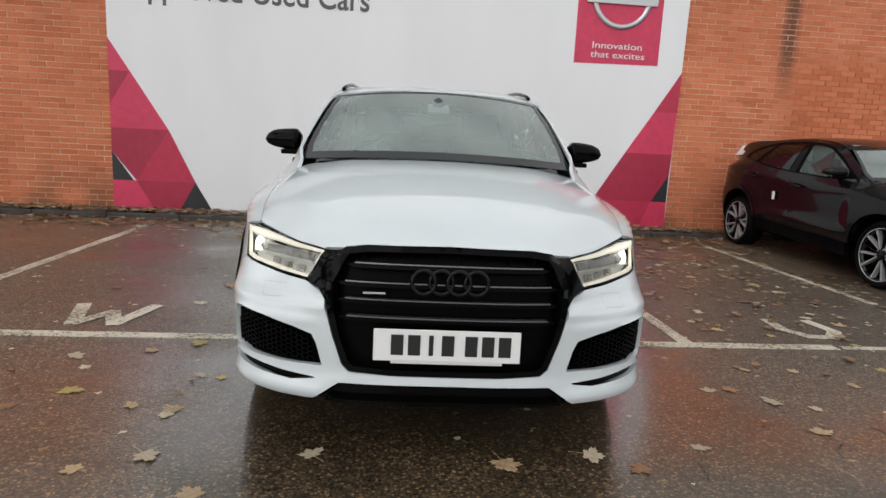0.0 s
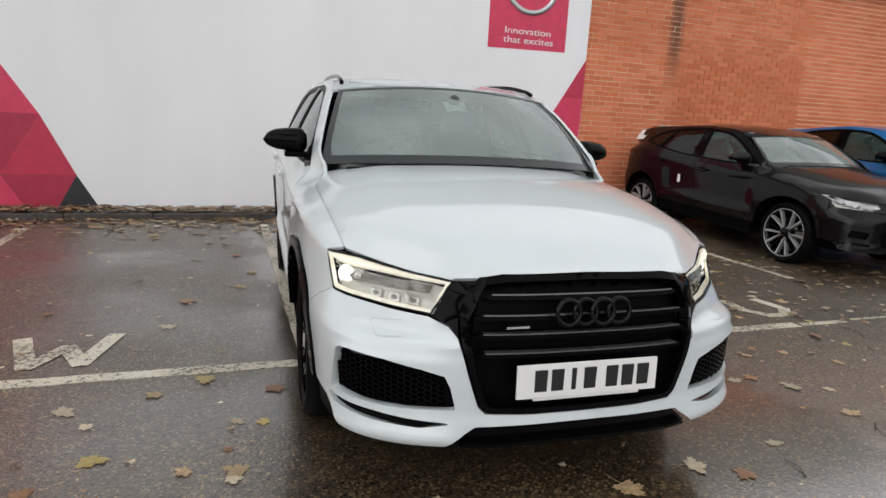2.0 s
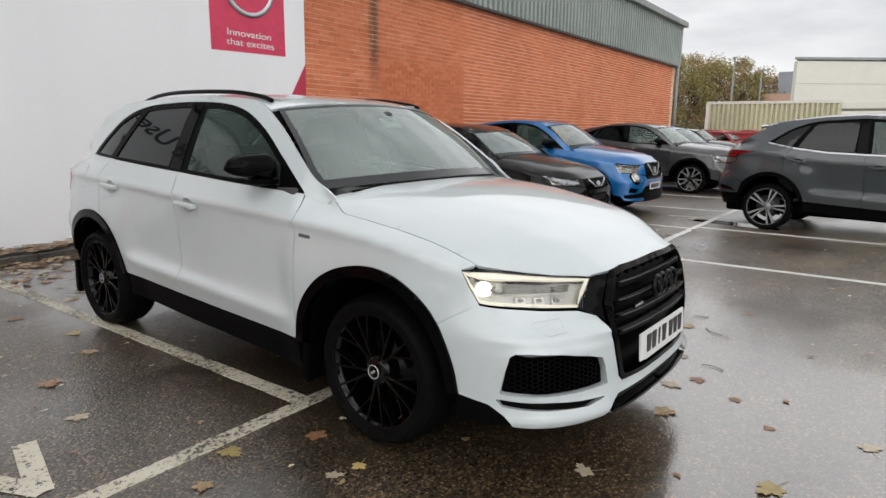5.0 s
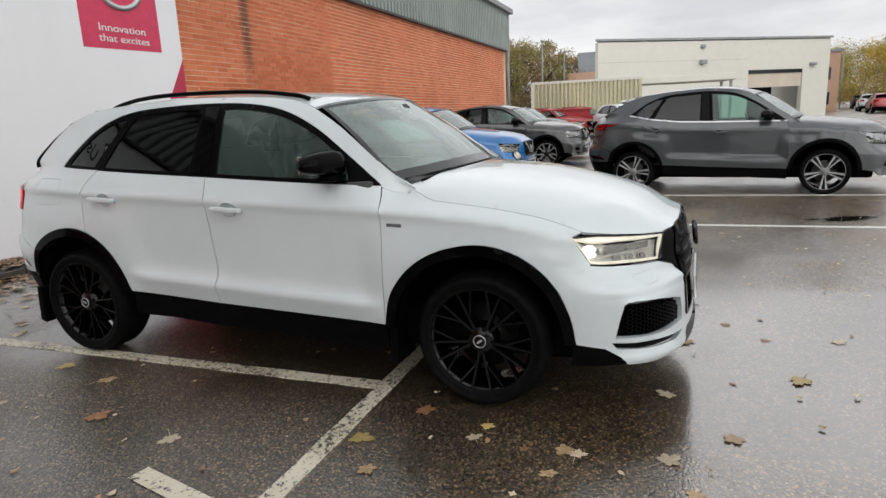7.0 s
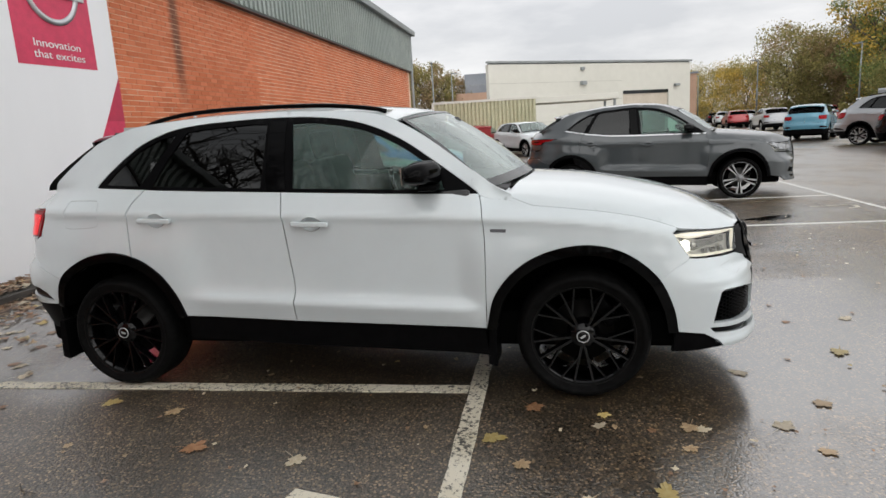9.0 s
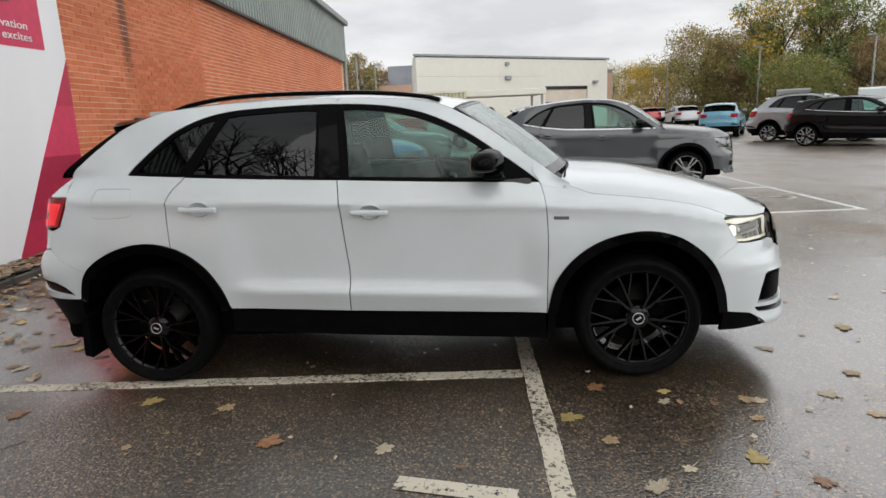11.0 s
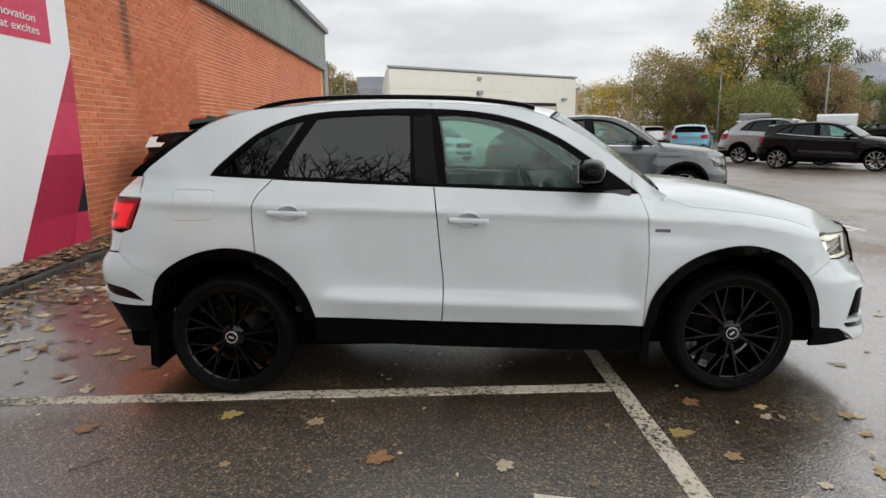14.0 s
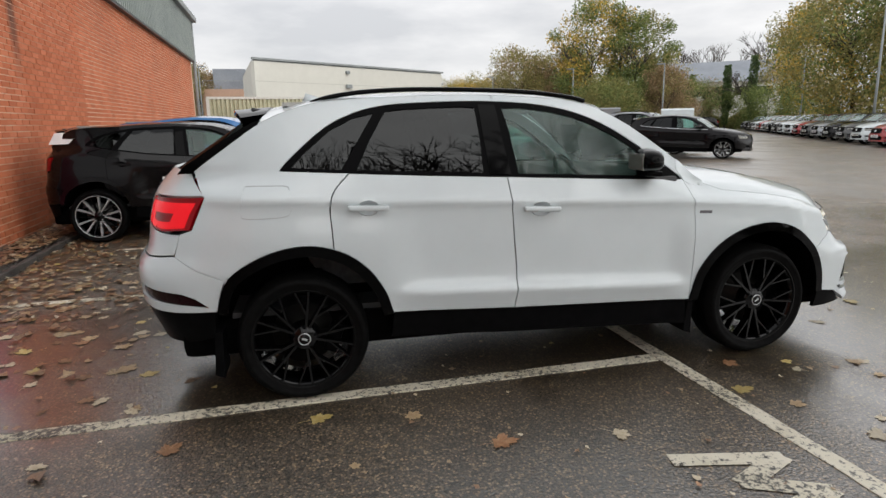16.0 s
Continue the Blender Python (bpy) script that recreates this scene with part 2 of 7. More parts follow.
def line_paint_material(name, fresh):
    m = mat(name, (0.6, 0.6, 0.56), 0.5)
    n, l, b = nodes_of(m)
    v = coords(m)
    worn = noise_node(m, v, 38, 6, 0.75)
    big = noise_node(m, v, 1.7, 3)
    col = ramp(m, big, [(0.3, (0.50 + fresh, 0.45 + 1.6 * fresh, 0.33 + 2.8 * fresh)), (0.7, (0.68 + fresh, 0.635 + 1.4 * fresh, 0.53 + 2.2 * fresh))])
    wear = ramp(m, blend(m, 0.3, worn, big), [(0.450 - fresh, g3(1)), (0.490 - fresh, g3(0))])
    l.new(blend(m, wear, col, (0.05, 0.047, 0.043)), b.inputs["Base Color"])
    l.new(ramp(m, worn, [(0.3, g3(0.25)), (0.7, g3(0.5))]), b.inputs["Roughness"])
    bump(m, worn, 0.4, 0.004)
    return m


def glass_material(name, tint, keep, sky_veil=0.0, shine=1.0, haze=(0.33, 0.50, 0.44), ior=1.45):
    # thin pane: what is behind shows tinted, with a Fresnel gloss on top
    m = bpy.data.materials.new(name)
    m.use_nodes = True
    n, l = m.node_tree.nodes, m.node_tree.links
    n.clear()
    out, mix = n.new("ShaderNodeOutputMaterial"), n.new("ShaderNodeMixShader")
    tr, gl, fr = n.new("ShaderNodeBsdfTransparent"), n.new("ShaderNodeBsdfGlossy"), n.new("ShaderNodeFresnel")
    tr.inputs["Color"].default_value = (*[t * keep for t in tint], 1)
    gl.inputs["Roughness"].default_value = 0.015
    gl.inputs["Color"].default_value = (0.95 * shine, 0.97 * shine, 0.97 * shine, 1)
    fr.inputs["IOR"].default_value = ior
    l.new(fr.outputs[0], mix.inputs[0])
    body = tr.outputs[0]
    # a pale diffuse layer stands in for sky reflection as well as rain mist
    if sky_veil:
        df, mm = n.new("ShaderNodeBsdfDiffuse"), n.new("ShaderNodeMixShader")
        df.inputs["Color"].default_value = (*haze, 1)
        geo, ns, rp = n.new("ShaderNodeNewGeometry"), n.new("ShaderNodeTexNoise"), n.new("ShaderNodeMapRange")
        ns.inputs["Scale"].default_value, ns.inputs["Detail"].default_value = 2.2, 5
        l.new(geo.outputs["Position"], ns.inputs["Vector"])
        l.new(ns.outputs["Fac"], rp.inputs["Value"])
        rp.inputs["From Min"].default_value, rp.inputs["From Max"].default_value = 0.3, 0.7
        rp.inputs["To Min"].default_value, rp.inputs["To Max"].default_value = sky_veil * 0.65, sky_veil * 1.3
        l.new(rp.outputs[0], mm.inputs[0])
        l.new(tr.outputs[0], mm.inputs[1])
        l.new(df.outputs[0], mm.inputs[2])
        body = mm.outputs[0]
    l.new(body, mix.inputs[1])
    l.new(gl.outputs[0], mix.inputs[2])
    l.new(mix.outputs[0], out.inputs[0])
    return m


def paint_material(name, color, rough=0.35, metal=0.0):
    m = mat(name, color, rough, metal, 1.0)
    n, l, b = nodes_of(m)
    v = coords(m)
    drops = noise_node(m, v, 130, 2, 0.6)
    dirt = noise_node(m, v, 3.2, 6, 0.6)
    l.new(blend(m, 0.25, color, ramp(m, dirt, [(0.35, tuple(c * 0.86 for c in color)), (0.6, color)])), b.inputs["Base Color"])
    l.new(ramp(m, drops, [(0.45, g3(0.03)), (0.72, g3(0.12))]), b.inputs["Coat Roughness"])
    return m


ASPHALT = asphalt_material()
BRICK = brick_material("red_brick", 1.36)
BRICK_LIGHT = brick_material("orange_brick", 1.42)
MORTAR = mortar_material()
LINE = line_paint_material("worn_line_paint", 0.0)
LINE_NEW = line_paint_material("fresher_line_paint", 0.08)
WATER = mat("rain_water", (0.012, 0.011, 0.010), 0.03)
BANNER = mat("banner_sheet", (0.79, 0.80, 0.82), 0.45)
_n, _l, _b = nodes_of(BANNER)
_l.new(ramp(BANNER, noise_node(BANNER, coords(BANNER, (1, 1, 0.25)), 1.1, 3), [(0.3, (0.80, 0.81, 0.83)), (0.7, (0.85, 0.86, 0.88))]), _b.inputs["Base Color"])
PINK = mottled("banner_pink", (0.60, 0.040, 0.10), (0.66, 0.05, 0.12), 0.8, 0.45, 0.05)
CRIMSON = mottled("banner_crimson", (0.36, 0.020, 0.055), (0.42, 0.025, 0.065), 0.8, 0.45, 0.05)
ROSE = mottled("banner_rose", (0.46, 0.026, 0.07), (0.52, 0.032, 0.08), 0.8, 0.45, 0.05)
CHARCOAL = mottled("banner_charcoal", (0.018, 0.02, 0.024), (0.026, 0.028, 0.032), 0.8, 0.45, 0.05)
LETTER_GREY = mat("letter_grey", (0.10, 0.10, 0.11), 0.5)
LETTER_WHITE = mat("letter_white", (0.8, 0.8, 0.8), 0.5)
SILVER = mat("brushed_silver", (0.55, 0.56, 0.58), 0.35, 0.8)
CLADDING = mottled("grey_green_cladding", (0.25, 0.29, 0.265), (0.30, 0.335, 0.31), 1.2, 0.5, 0.05)
DRIP = mottled("dull_brown_drip", (0.045, 0.04, 0.036), (0.07, 0.062, 0.056), 2.0, 0.5, 0.05)
GUTTER = mottled("grey_gutter", (0.22, 0.24, 0.24), (0.28, 0.30, 0.30), 2.0, 0.5, 0.05)
PALE_WALL = mottled("pale_painted_wall", (0.60, 0.59, 0.53), (0.635, 0.625, 0.565), 0.15, 0.8, 0.05, grain=0.10)
JOINT = mat("pale_sheet_joint", (0.45, 0.445, 0.40), 0.7)
ALLOY_GREY = mat("dark_silver_alloy", (0.20, 0.205, 0.21), 0.3, 0.5)
GRAVEL = mottled("dark_gravel", (0.05, 0.045, 0.04), (0.13, 0.12, 0.10), 14.0, 0.9, 0.8, 0.02)
KERB = mottled("kerb_concrete", (0.035, 0.030, 0.026), (0.075, 0.066, 0.058), 4.0, 0.8, 0.3)

WHITE_PAINT = paint_material("white_paint", (0.568, 0.618, 0.633))
BLACK_PAINT = paint_material("black_paint", (0.003, 0.0025, 0.003), 0.2)
BLACK_PAINT.node_tree.nodes["Principled BSDF"].inputs["Coat Weight"].default_value = 0.36
BLUE_PAINT = paint_material("blue_paint", (0.004, 0.122, 0.35), 0.3, 0.25)
GREY_PAINT = paint_material("grey_paint", (0.038, 0.046, 0.050), 0.35, 0.2)
DARK_GREY_PAINT = paint_material("dark_grey_paint", (0.040, 0.040, 0.040), 0.3, 0.35)
SKY_PAINT = paint_material("light_blue_paint", (0.075, 0.235, 0.32), 0.3, 0.2)
RED_PAINT = paint_material("red_paint", (0.30, 0.012, 0.015), 0.3, 0.2)
SILVER_PAINT = paint_material("silver_paint", (0.27, 0.28, 0.29), 0.3, 0.6)
GLOSS_BLACK = mat("gloss_black_trim", (0.0015, 0.0015, 0.0017), 0.05)
SATIN_BLACK = mat("satin_black_trim", (0.0022, 0.0022, 0.0025), 0.34)
PLASTIC = mottled("black_plastic", (0.002, 0.002, 0.0022), (0.0035, 0.0035, 0.0038), 20, 0.45, 0.2, 0.001)
RUBBER = mottled("tyre_rubber", (0.003, 0.003, 0.003), (0.006, 0.006, 0.006), 30, 0.5, 0.3, 0.001)
WHEEL_BLACK = mat("gloss_black_alloy", (0.0018, 0.0018, 0.002), 0.08, 0.0, 0.30)
BADGE_BLACK = mat("polished_black_badge", (0.003, 0.003, 0.0035), 0.08, 0.0, 0.12)
BADGE_BLACK.node_tree.nodes["Principled BSDF"].inputs["Specular IOR Level"].default_value = 0.12
WHEEL_BLACK.node_tree.nodes["Principled BSDF"].inputs["Specular IOR Level"].default_value = 0.12
ARCH_BLACK = mat("black_arch_moulding", (0.0015, 0.0015, 0.0016), 0.06)
ARCH_BLACK.node_tree.nodes["Principled BSDF"].inputs["Specular IOR Level"].default_value = 0.06
ALLOY = mat("machined_alloy", (0.44, 0.445, 0.45), 0.3, 0.45)
STEEL = mottled("brake_steel", (0.22, 0.21, 0.20), (0.32, 0.31, 0.30), 30, 0.4, 0.2, 0.001, 0.8)
DISC = mat("dark_brake_disc", (0.014, 0.013, 0.012), 0.45, 0.6)
LINER = mat("black_arch_liner", (0.002, 0.002, 0.002), 0.9)
LINER.node_tree.nodes["Principled BSDF"].inputs["Specular IOR Level"].default_value = 0.03
BLACK_PAINT.node_tree.nodes["Principled BSDF"].inputs["Specular IOR Level"].default_value = 0.1
for _m in (SATIN_BLACK, PLASTIC, RUBBER):
    _m.node_tree.nodes["Principled BSDF"].inputs["Specular IOR Level"].default_value = 0.035
for _m in (GLOSS_BLACK,):
    _m.node_tree.nodes["Principled BSDF"].inputs["Specular IOR Level"].default_value = 0.07
ENAMEL = mat("black_screen_enamel", (0.022, 0.024, 0.025), 0.16)
# clear panes and windscreen carry painted sky haze besides the rain on them
GLASS_CLEAR = glass_material("green_tinted_glass", (0.64, 0.96, 0.87), 0.72, 0.09)
GLASS_SCREEN = glass_material("rain_misted_windscreen", (0.80, 0.96, 0.90), 0.86, 0.28, haze=(0.50, 0.61, 0.57), ior=1.75)
GLASS_DARK = glass_material("privacy_glass", (0.8, 0.85, 0.88), 0.04)
GLASS_REAR = glass_material("dark_rear_glass", (0.8, 0.85, 0.88), 0.06, 0.0, 0.12)
LENS = glass_material("lamp_lens", (1, 1, 1), 0.95)
LED = mat("lit_running_light", (0.55, 0.53, 0.46), 0.3, emit=(1.0, 0.93, 0.74), power=0.52)
LAMP_LOW = mat("lit_dipped_beam", (1, 1, 1), 0.3, emit=(1.0, 0.97, 0.86), power=3.0)
REFLECTOR = mat("chrome_reflector", (0.40, 0.39, 0.36), 0.22, 0.85)
# tray and panel colours are lightened for the glow of the LEDs
LAMP_TRAY = mat("bright_lamp_tray", (0.58, 0.57, 0.52), 0.28, 0.2)
LAMP_DARK = mat("smoked_lamp_panel", (0.22, 0.215, 0.195), 0.25)
CAP_LINE = mat("shaded_white_joint", (0.40, 0.42, 0.43), 0.5)
DARK_RED = mat("dark_red_reflector", (0.012, 0.002, 0.003), 0.15, 0.0, 0.5)
RED_LENS = mat("red_lamp_plastic", (0.26, 0.005, 0.008), 0.15, 0.0, 0.5)
RED_LIT = mat("lit_red_lamp", (0.30, 0.004, 0.006), 0.2, emit=(1.0, 0.010, 0.020), power=0.60)
for _m in (RED_LIT, RED_LENS, DARK_RED):
    _m.node_tree.nodes["Principled BSDF"].inputs["Specular IOR Level"].default_value = 0.12
    _m.node_tree.nodes["Principled BSDF"].inputs["Coat Weight"].default_value = 0.08
PLATE_WHITE = mat("plate_white", (0.75, 0.75, 0.74), 0.4)
PLATE_YELLOW = mat("plate_yellow", (0.72, 0.52, 0.03), 0.4)
INK = mat("plate_ink", (0.01, 0.01, 0.01), 0.4)
SEAT = mottled("seat_fabric", (0.03, 0.03, 0.032), (0.05, 0.05, 0.052), 30, 0.8, 0.2, 0.002)
TRIM_GREY = mottled("cabin_plastic", (0.045, 0.046, 0.048), (0.06, 0.06, 0.062), 20, 0.7, 0.2, 0.002)
HEADLINER = mat("pale_headliner", (0.42, 0.42, 0.40), 0.9)


# ---- mesh helpers ----
def mesh_of(name, verts, faces, material, smooth=False):
    me = bpy.data.meshes.new(name)
    me.from_pydata([tuple(v) for v in verts], [], faces)
    if smooth:
        me.polygons.foreach_set("use_smooth", [True] * len(me.polygons))
    if material:
        me.materials.append(material)
    me.update()
    return me


def part(name, me, parent=None, label=""):
    ob = new(name, me)
    if parent is not None:
        ob.parent = parent
    if label:
        ob["label"] = label
    return ob


def bm_mesh(name, bm, material, smooth=False):
    me = bpy.data.meshes.new(name)
    bm.normal_update()
    bm.to_mesh(me)
    bm.free()
    if smooth:
        me.polygons.foreach_set("use_smooth", [True] * len(me.polygons))
    me.materials.append(material)
    return me


def box(name, size, at, material, bevel=0.0, rot=None, smooth=False):
    bm = bmesh.new()
    bmesh.ops.create_cube(bm, size=1)
    bmesh.ops.scale(bm, vec=size, verts=bm.verts)
    if bevel:
        bmesh.ops.bevel(bm, geom=bm.edges[:], offset=bevel, segments=2, affect="EDGES", profile=0.6)
    m = Matrix.Translation(at)
    if rot is not None:
        m = m @ Euler([radians(a) for a in rot]).to_matrix().to_4x4()
    bmesh.ops.transform(bm, matrix=m, verts=bm.verts)
    return bm_mesh(name, bm, material, smooth)


def prism(name, poly, lift, material, z0=0.0):
    """A flat plate with the plan outline poly, lying from z0 to z0 + lift."""
    n = len(poly)
    v = [(x, y, z0) for x, y in poly] + [(x, y, z0 + lift) for x, y in poly]
    f = [tuple(range(2 * n - 1, n - 1, -1))[::-1], tuple(range(n))[::-1]]
    f += [(i, (i + 1) % n, n + (i + 1) % n, n + i) for i in range(n)]
    return mesh_of(name, v, f, material)


def tube(name, pts, radius, material, seg=8, taper=None):
    """A round bar along pts."""
    v, f, pts = [], [], [Vector(p) for p in pts]
    for i, p in enumerate(pts):
        d = (pts[min(i + 1, len(pts) - 1)] - pts[max(i - 1, 0)]).normalized()
        a = d.cross(Vector((0, 0, 1)) if abs(d.z) < 0.9 else Vector((1, 0, 0))).normalized()
        b = d.cross(a)
        r = radius * (1 if taper is None else 1 + (taper - 1) * i / (len(pts) - 1))
        v += [p + (a * math.cos(k * math.tau / seg) + b * math.sin(k * math.tau / seg)) * r for k in range(seg)]
    for i in range(len(pts) - 1):
        for k in range(seg):
            k2 = (k + 1) % seg
            f.append((i * seg + k, i * seg + k2, (i + 1) * seg + k2, (i + 1) * seg + k))
    f += [tuple(range(seg))[::-1], tuple(range((len(pts) - 1) * seg, len(pts) * seg))]
    return mesh_of(name, v, f, material, True)


def lathe(name, profile, material, seg=48, axis="x"):
    """profile: (radius, along) pairs, turned about the local x axis."""
    v, f, n = [], [], len(profile)
    for k in range(seg):
        c, s = math.cos(k * math.tau / seg), math.sin(k * math.tau / seg)
        v += [(a, r * c, r * s) for r, a in profile]
    for k in range(seg):
        k2 = (k + 1) % seg
        f += [(k * n + i, k * n + i + 1, k2 * n + i + 1, k2 * n + i) for i in range(n - 1)]
    return mesh_of(name, v, f, material, True)


def spline(pts, n=8):
    """A smooth line through pts."""
    p = [np.array(q, float) for q in pts]
    p = [2 * p[0] - p[1]] + p + [2 * p[-1] - p[-2]]
    out = []
    for i in range(1, len(p) - 2):
        for k in range(n):
            t = k / n
            out.append(0.5 * (2 * p[i] + (p[i + 1] - p[i - 1]) * t + (2 * p[i - 1] - 5 * p[i] + 4 * p[i + 1] - p[i + 2]) * t * t
                              + (3 * p[i] - p[i - 1] - 3 * p[i + 1] + p[i + 2]) * t ** 3))
    out.append(p[-2])
    return [tuple(q) for q in out]


def table(pts):
    d = np.array(spline(pts, 10))
    return lambda x: np.interp(x, d[:, 0], d[:, 1])


def step(a, b, x):
    t = np.clip((np.asarray(x, float) - a) / (b - a), 0, 1)
    return t * t * (3 - 2 * t)


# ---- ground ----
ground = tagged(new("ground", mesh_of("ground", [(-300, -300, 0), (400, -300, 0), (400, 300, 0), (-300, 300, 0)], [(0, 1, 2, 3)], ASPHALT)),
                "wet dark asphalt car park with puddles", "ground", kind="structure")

WALL_Y = 8.88


def stripe(a, b, width=0.09, label="worn white bay line painted on the asphalt", paint=None):
    a, b = Vector((*a, 0)), Vector((*b, 0))
    side = (b - a).normalized().cross(Vector((0, 0, 1))) * width / 2
    rnd = random.Random(str(a))
    n = max(2, int((b - a).length / 0.12))
    left = [a.lerp(b, i / n) + side * rnd.uniform(0.9, 1.1) for i in range(n + 1)]
    right = [a.lerp(b, i / n) - side * rnd.uniform(0.9, 1.1) for i in range(n + 1)]
    ob = new("bay_line", prism("bay_line", [(p.x, p.y) for p in right + left[::-1]], 0.004, paint or LINE))
    return tagged(ob, label, "road marking", "bay lines", "structure")


stripe((-0.49, 3.63), (-0.50, 7.9))
for bay_x in (-2.92, 1.95):
    stripe((bay_x, 3.63), (bay_x + (0.05 if bay_x < 0 else 0.0), 7.9))
stripe((4.20, 4.75), (4.21, 7.6), 0.07)
for bay_x in (6.72, 9.12, 11.52, 13.92, 16.3):
    stripe((bay_x, 3.66), (bay_x, 7.6), 0.075, "white bay line painted on the asphalt", LINE_NEW)
# the old front line is worn away before the newer bays begin
stripe((-9.0, 3.58), (2.95, 3.58))
stripe((2.99, 3.575), (3.42, 3.575), 0.05, "almost worn away white bay line")
stripe((3.52, 3.60), (3.88, 3.60), 0.028, "almost worn away white bay line")
stripe((4.40, 3.62), (18.0, 3.60), 0.085, "white bay line painted on the asphalt", LINE_NEW)
for bay_x in (4.36, 6.92, 9.4, 11.9):
    stripe((bay_x, 3.57), (bay_x + 0.04, -1.15), 0.075, "white bay line painted on the asphalt", LINE_NEW)
stripe((4.34, -1.2), (12.5, -1.24), 0.075, "white bay line painted on the asphalt", LINE_NEW)


def letter(points, label, width=0.09):
    """A painted letter from its strokes, in plan."""
    v, f = [], []
    for a, b in zip(points, points[1:]):
        a, b = Vector((*a, 0)), Vector((*b, 0))
        d = (b - a).normalized()
        s = d.cross(Vector((0, 0, 1))) * width / 2
        a, b = a - d * width * 0.3, b + d * width * 0.3
        base = len(v)
        z = 0.0042 + 0.0006 * (len(f) % 2)
        v += [(q.x, q.y, z) for q in (a + s, b + s, b - s, a - s)]
        f.append((base, base + 1, base + 2, base + 3))
    return tagged(new("painted_letter", mesh_of("painted_letter", v, f, LINE)), label, "road marking", "bay letters", "structure")


letter([(-1.97, 4.19), (-1.85, 3.78), (-1.72, 4.03), (-1.61, 3.78), (-1.51, 4.19)], "worn white letter W painted on wet asphalt")
letter([(2.86, 4.18), (2.83, 3.95), (2.92, 3.80), (3.08, 3.78), (3.20, 3.92), (3.17, 4.17)], "worn white letter U painted on wet asphalt")
letter([(5.36, 4.30), (5.60, 4.31), (5.50, 3.84)], "worn white letter painted on wet asphalt")
letter([(7.92, 4.29), (8.06, 3.88), (7.7, 3.9)], "worn white letter painted on wet asphalt")

letter([(5.76, -0.45), (5.81, -0.90), (5.72, -0.99), (5.57, -0.96), (5.50, -0.82)], "white letter painted on wet asphalt", 0.06)


def puddle(x, y, length, width, turn, seed):
    """A thin sheet of standing water with an uneven edge."""
    rnd = random.Random(seed)
    ring = [(math.cos(k * math.tau / 40) * length / 2 * (1 + 0.16 * math.sin(3 * k * math.tau / 40 + seed) + rnd.uniform(-0.05, 0.05)),
             math.sin(k * math.tau / 40) * width / 2 * (1 + 0.2 * math.sin(2 * k * math.tau / 40 + 2 * seed) + rnd.uniform(-0.06, 0.06))) for k in range(40)]
    ob = tagged(new("puddle", prism("puddle", ring, 0.0025, WATER)), "still dark rain puddle on the asphalt", "puddle", "rain puddles", "structure")
    ob.matrix_basis = pose(x, y, 0, 0, 0, turn)


puddle(4.90, 0.36, 0.75, 0.26, 108, 3)
puddle(5.25, 3.15, 0.55, 0.18, 20, 5)
puddle(7.6, 3.2, 1.3, 0.5, 80, 7)
puddle(10.6, 1.4, 2.6, 0.8, 95, 9)

# ---- the brick building ----
building_wall = tagged(new("wall_brick", box("wall_brick", (33.2, 0.30, 3.92), (23.1 - 16.6, WALL_Y + 0.154, 1.96), MORTAR)),
                       "red brick side wall of a commercial unit with pale mortar joints", "wall", kind="structure")
end_wall = tagged(new("wall_end", box("wall_end", (0.3, 30, 3.92), (22.95, WALL_Y + 0.32 + 15, 1.96), BRICK)),
                  "red brick end wall of a commercial unit", "wall", kind="structure")


def brick_cells():
    """Running bond over the wall, leaving out what the banner covers."""
    for row in range(int(3.9 / 0.0755)):
        z = 0.04 + row * 0.0755
        off = 0.1125 if row % 2 else 0.0
        for c in range(int(32.8 / 0.2255)):
            x = -9.9 + off + c * 0.2255
            if -3.5 < x < 4.0:
                continue
            yield x, z


def build_bricks():
    bv = [(sx * 0.1065, sy, sz * 0.032) for sy in (-0.003, 0.02) for sx, sz in ((-1, -1), (1, -1), (1, 1), (-1, 1))]
    bf = [(0, 1, 2, 3), (0, 4, 5, 1), (1, 5, 6, 2), (2, 6, 7, 3), (3, 7, 4, 0)]
    single = {k: mesh_of("brick", bv, bf, BRICK) for k in (0,)}
    rnd = random.Random(4)
    rest = {"dark": ([], []), "light": ([], [])}
    count = 0
    # beyond the building joint the perpends are flush and only the bed joints show
    wide = [(a * 1.06, b, c * 0.93) for a, b, c in bv]
    for x, z in brick_cells():
        jx, jy, jz = rnd.uniform(-0.003, 0.003), rnd.uniform(-0.003, 0.003), rnd.uniform(-0.002, 0.002)
        if count < 300 and 4.1 < x < 6.2 and 1.25 < z < 3.2:
            ob = part("brick", single[0], building_wall)
            ob.matrix_basis = Matrix.Translation((x + jx, WALL_Y + jy, z + jz))
            count += 1
            continue
        v, f = rest["light" if x > 8.5 else "dark"]
        base = len(v)
        if x > 8.5:
            jy *= 0.4
            jz *= 0.4
        v += [(a + x + jx * (x < 8.5), b + WALL_Y + jy, c + z + jz) for a, b, c in (wide if x > 8.5 else bv)]
        f += [tuple(base + i for i in q) for q in bf]
    for key, material in (("dark", BRICK), ("light", BRICK_LIGHT)):
        ob = part("brickwork", mesh_of("brickwork", *rest[key], material), building_wall)
        ob["kind"] = "stuff"


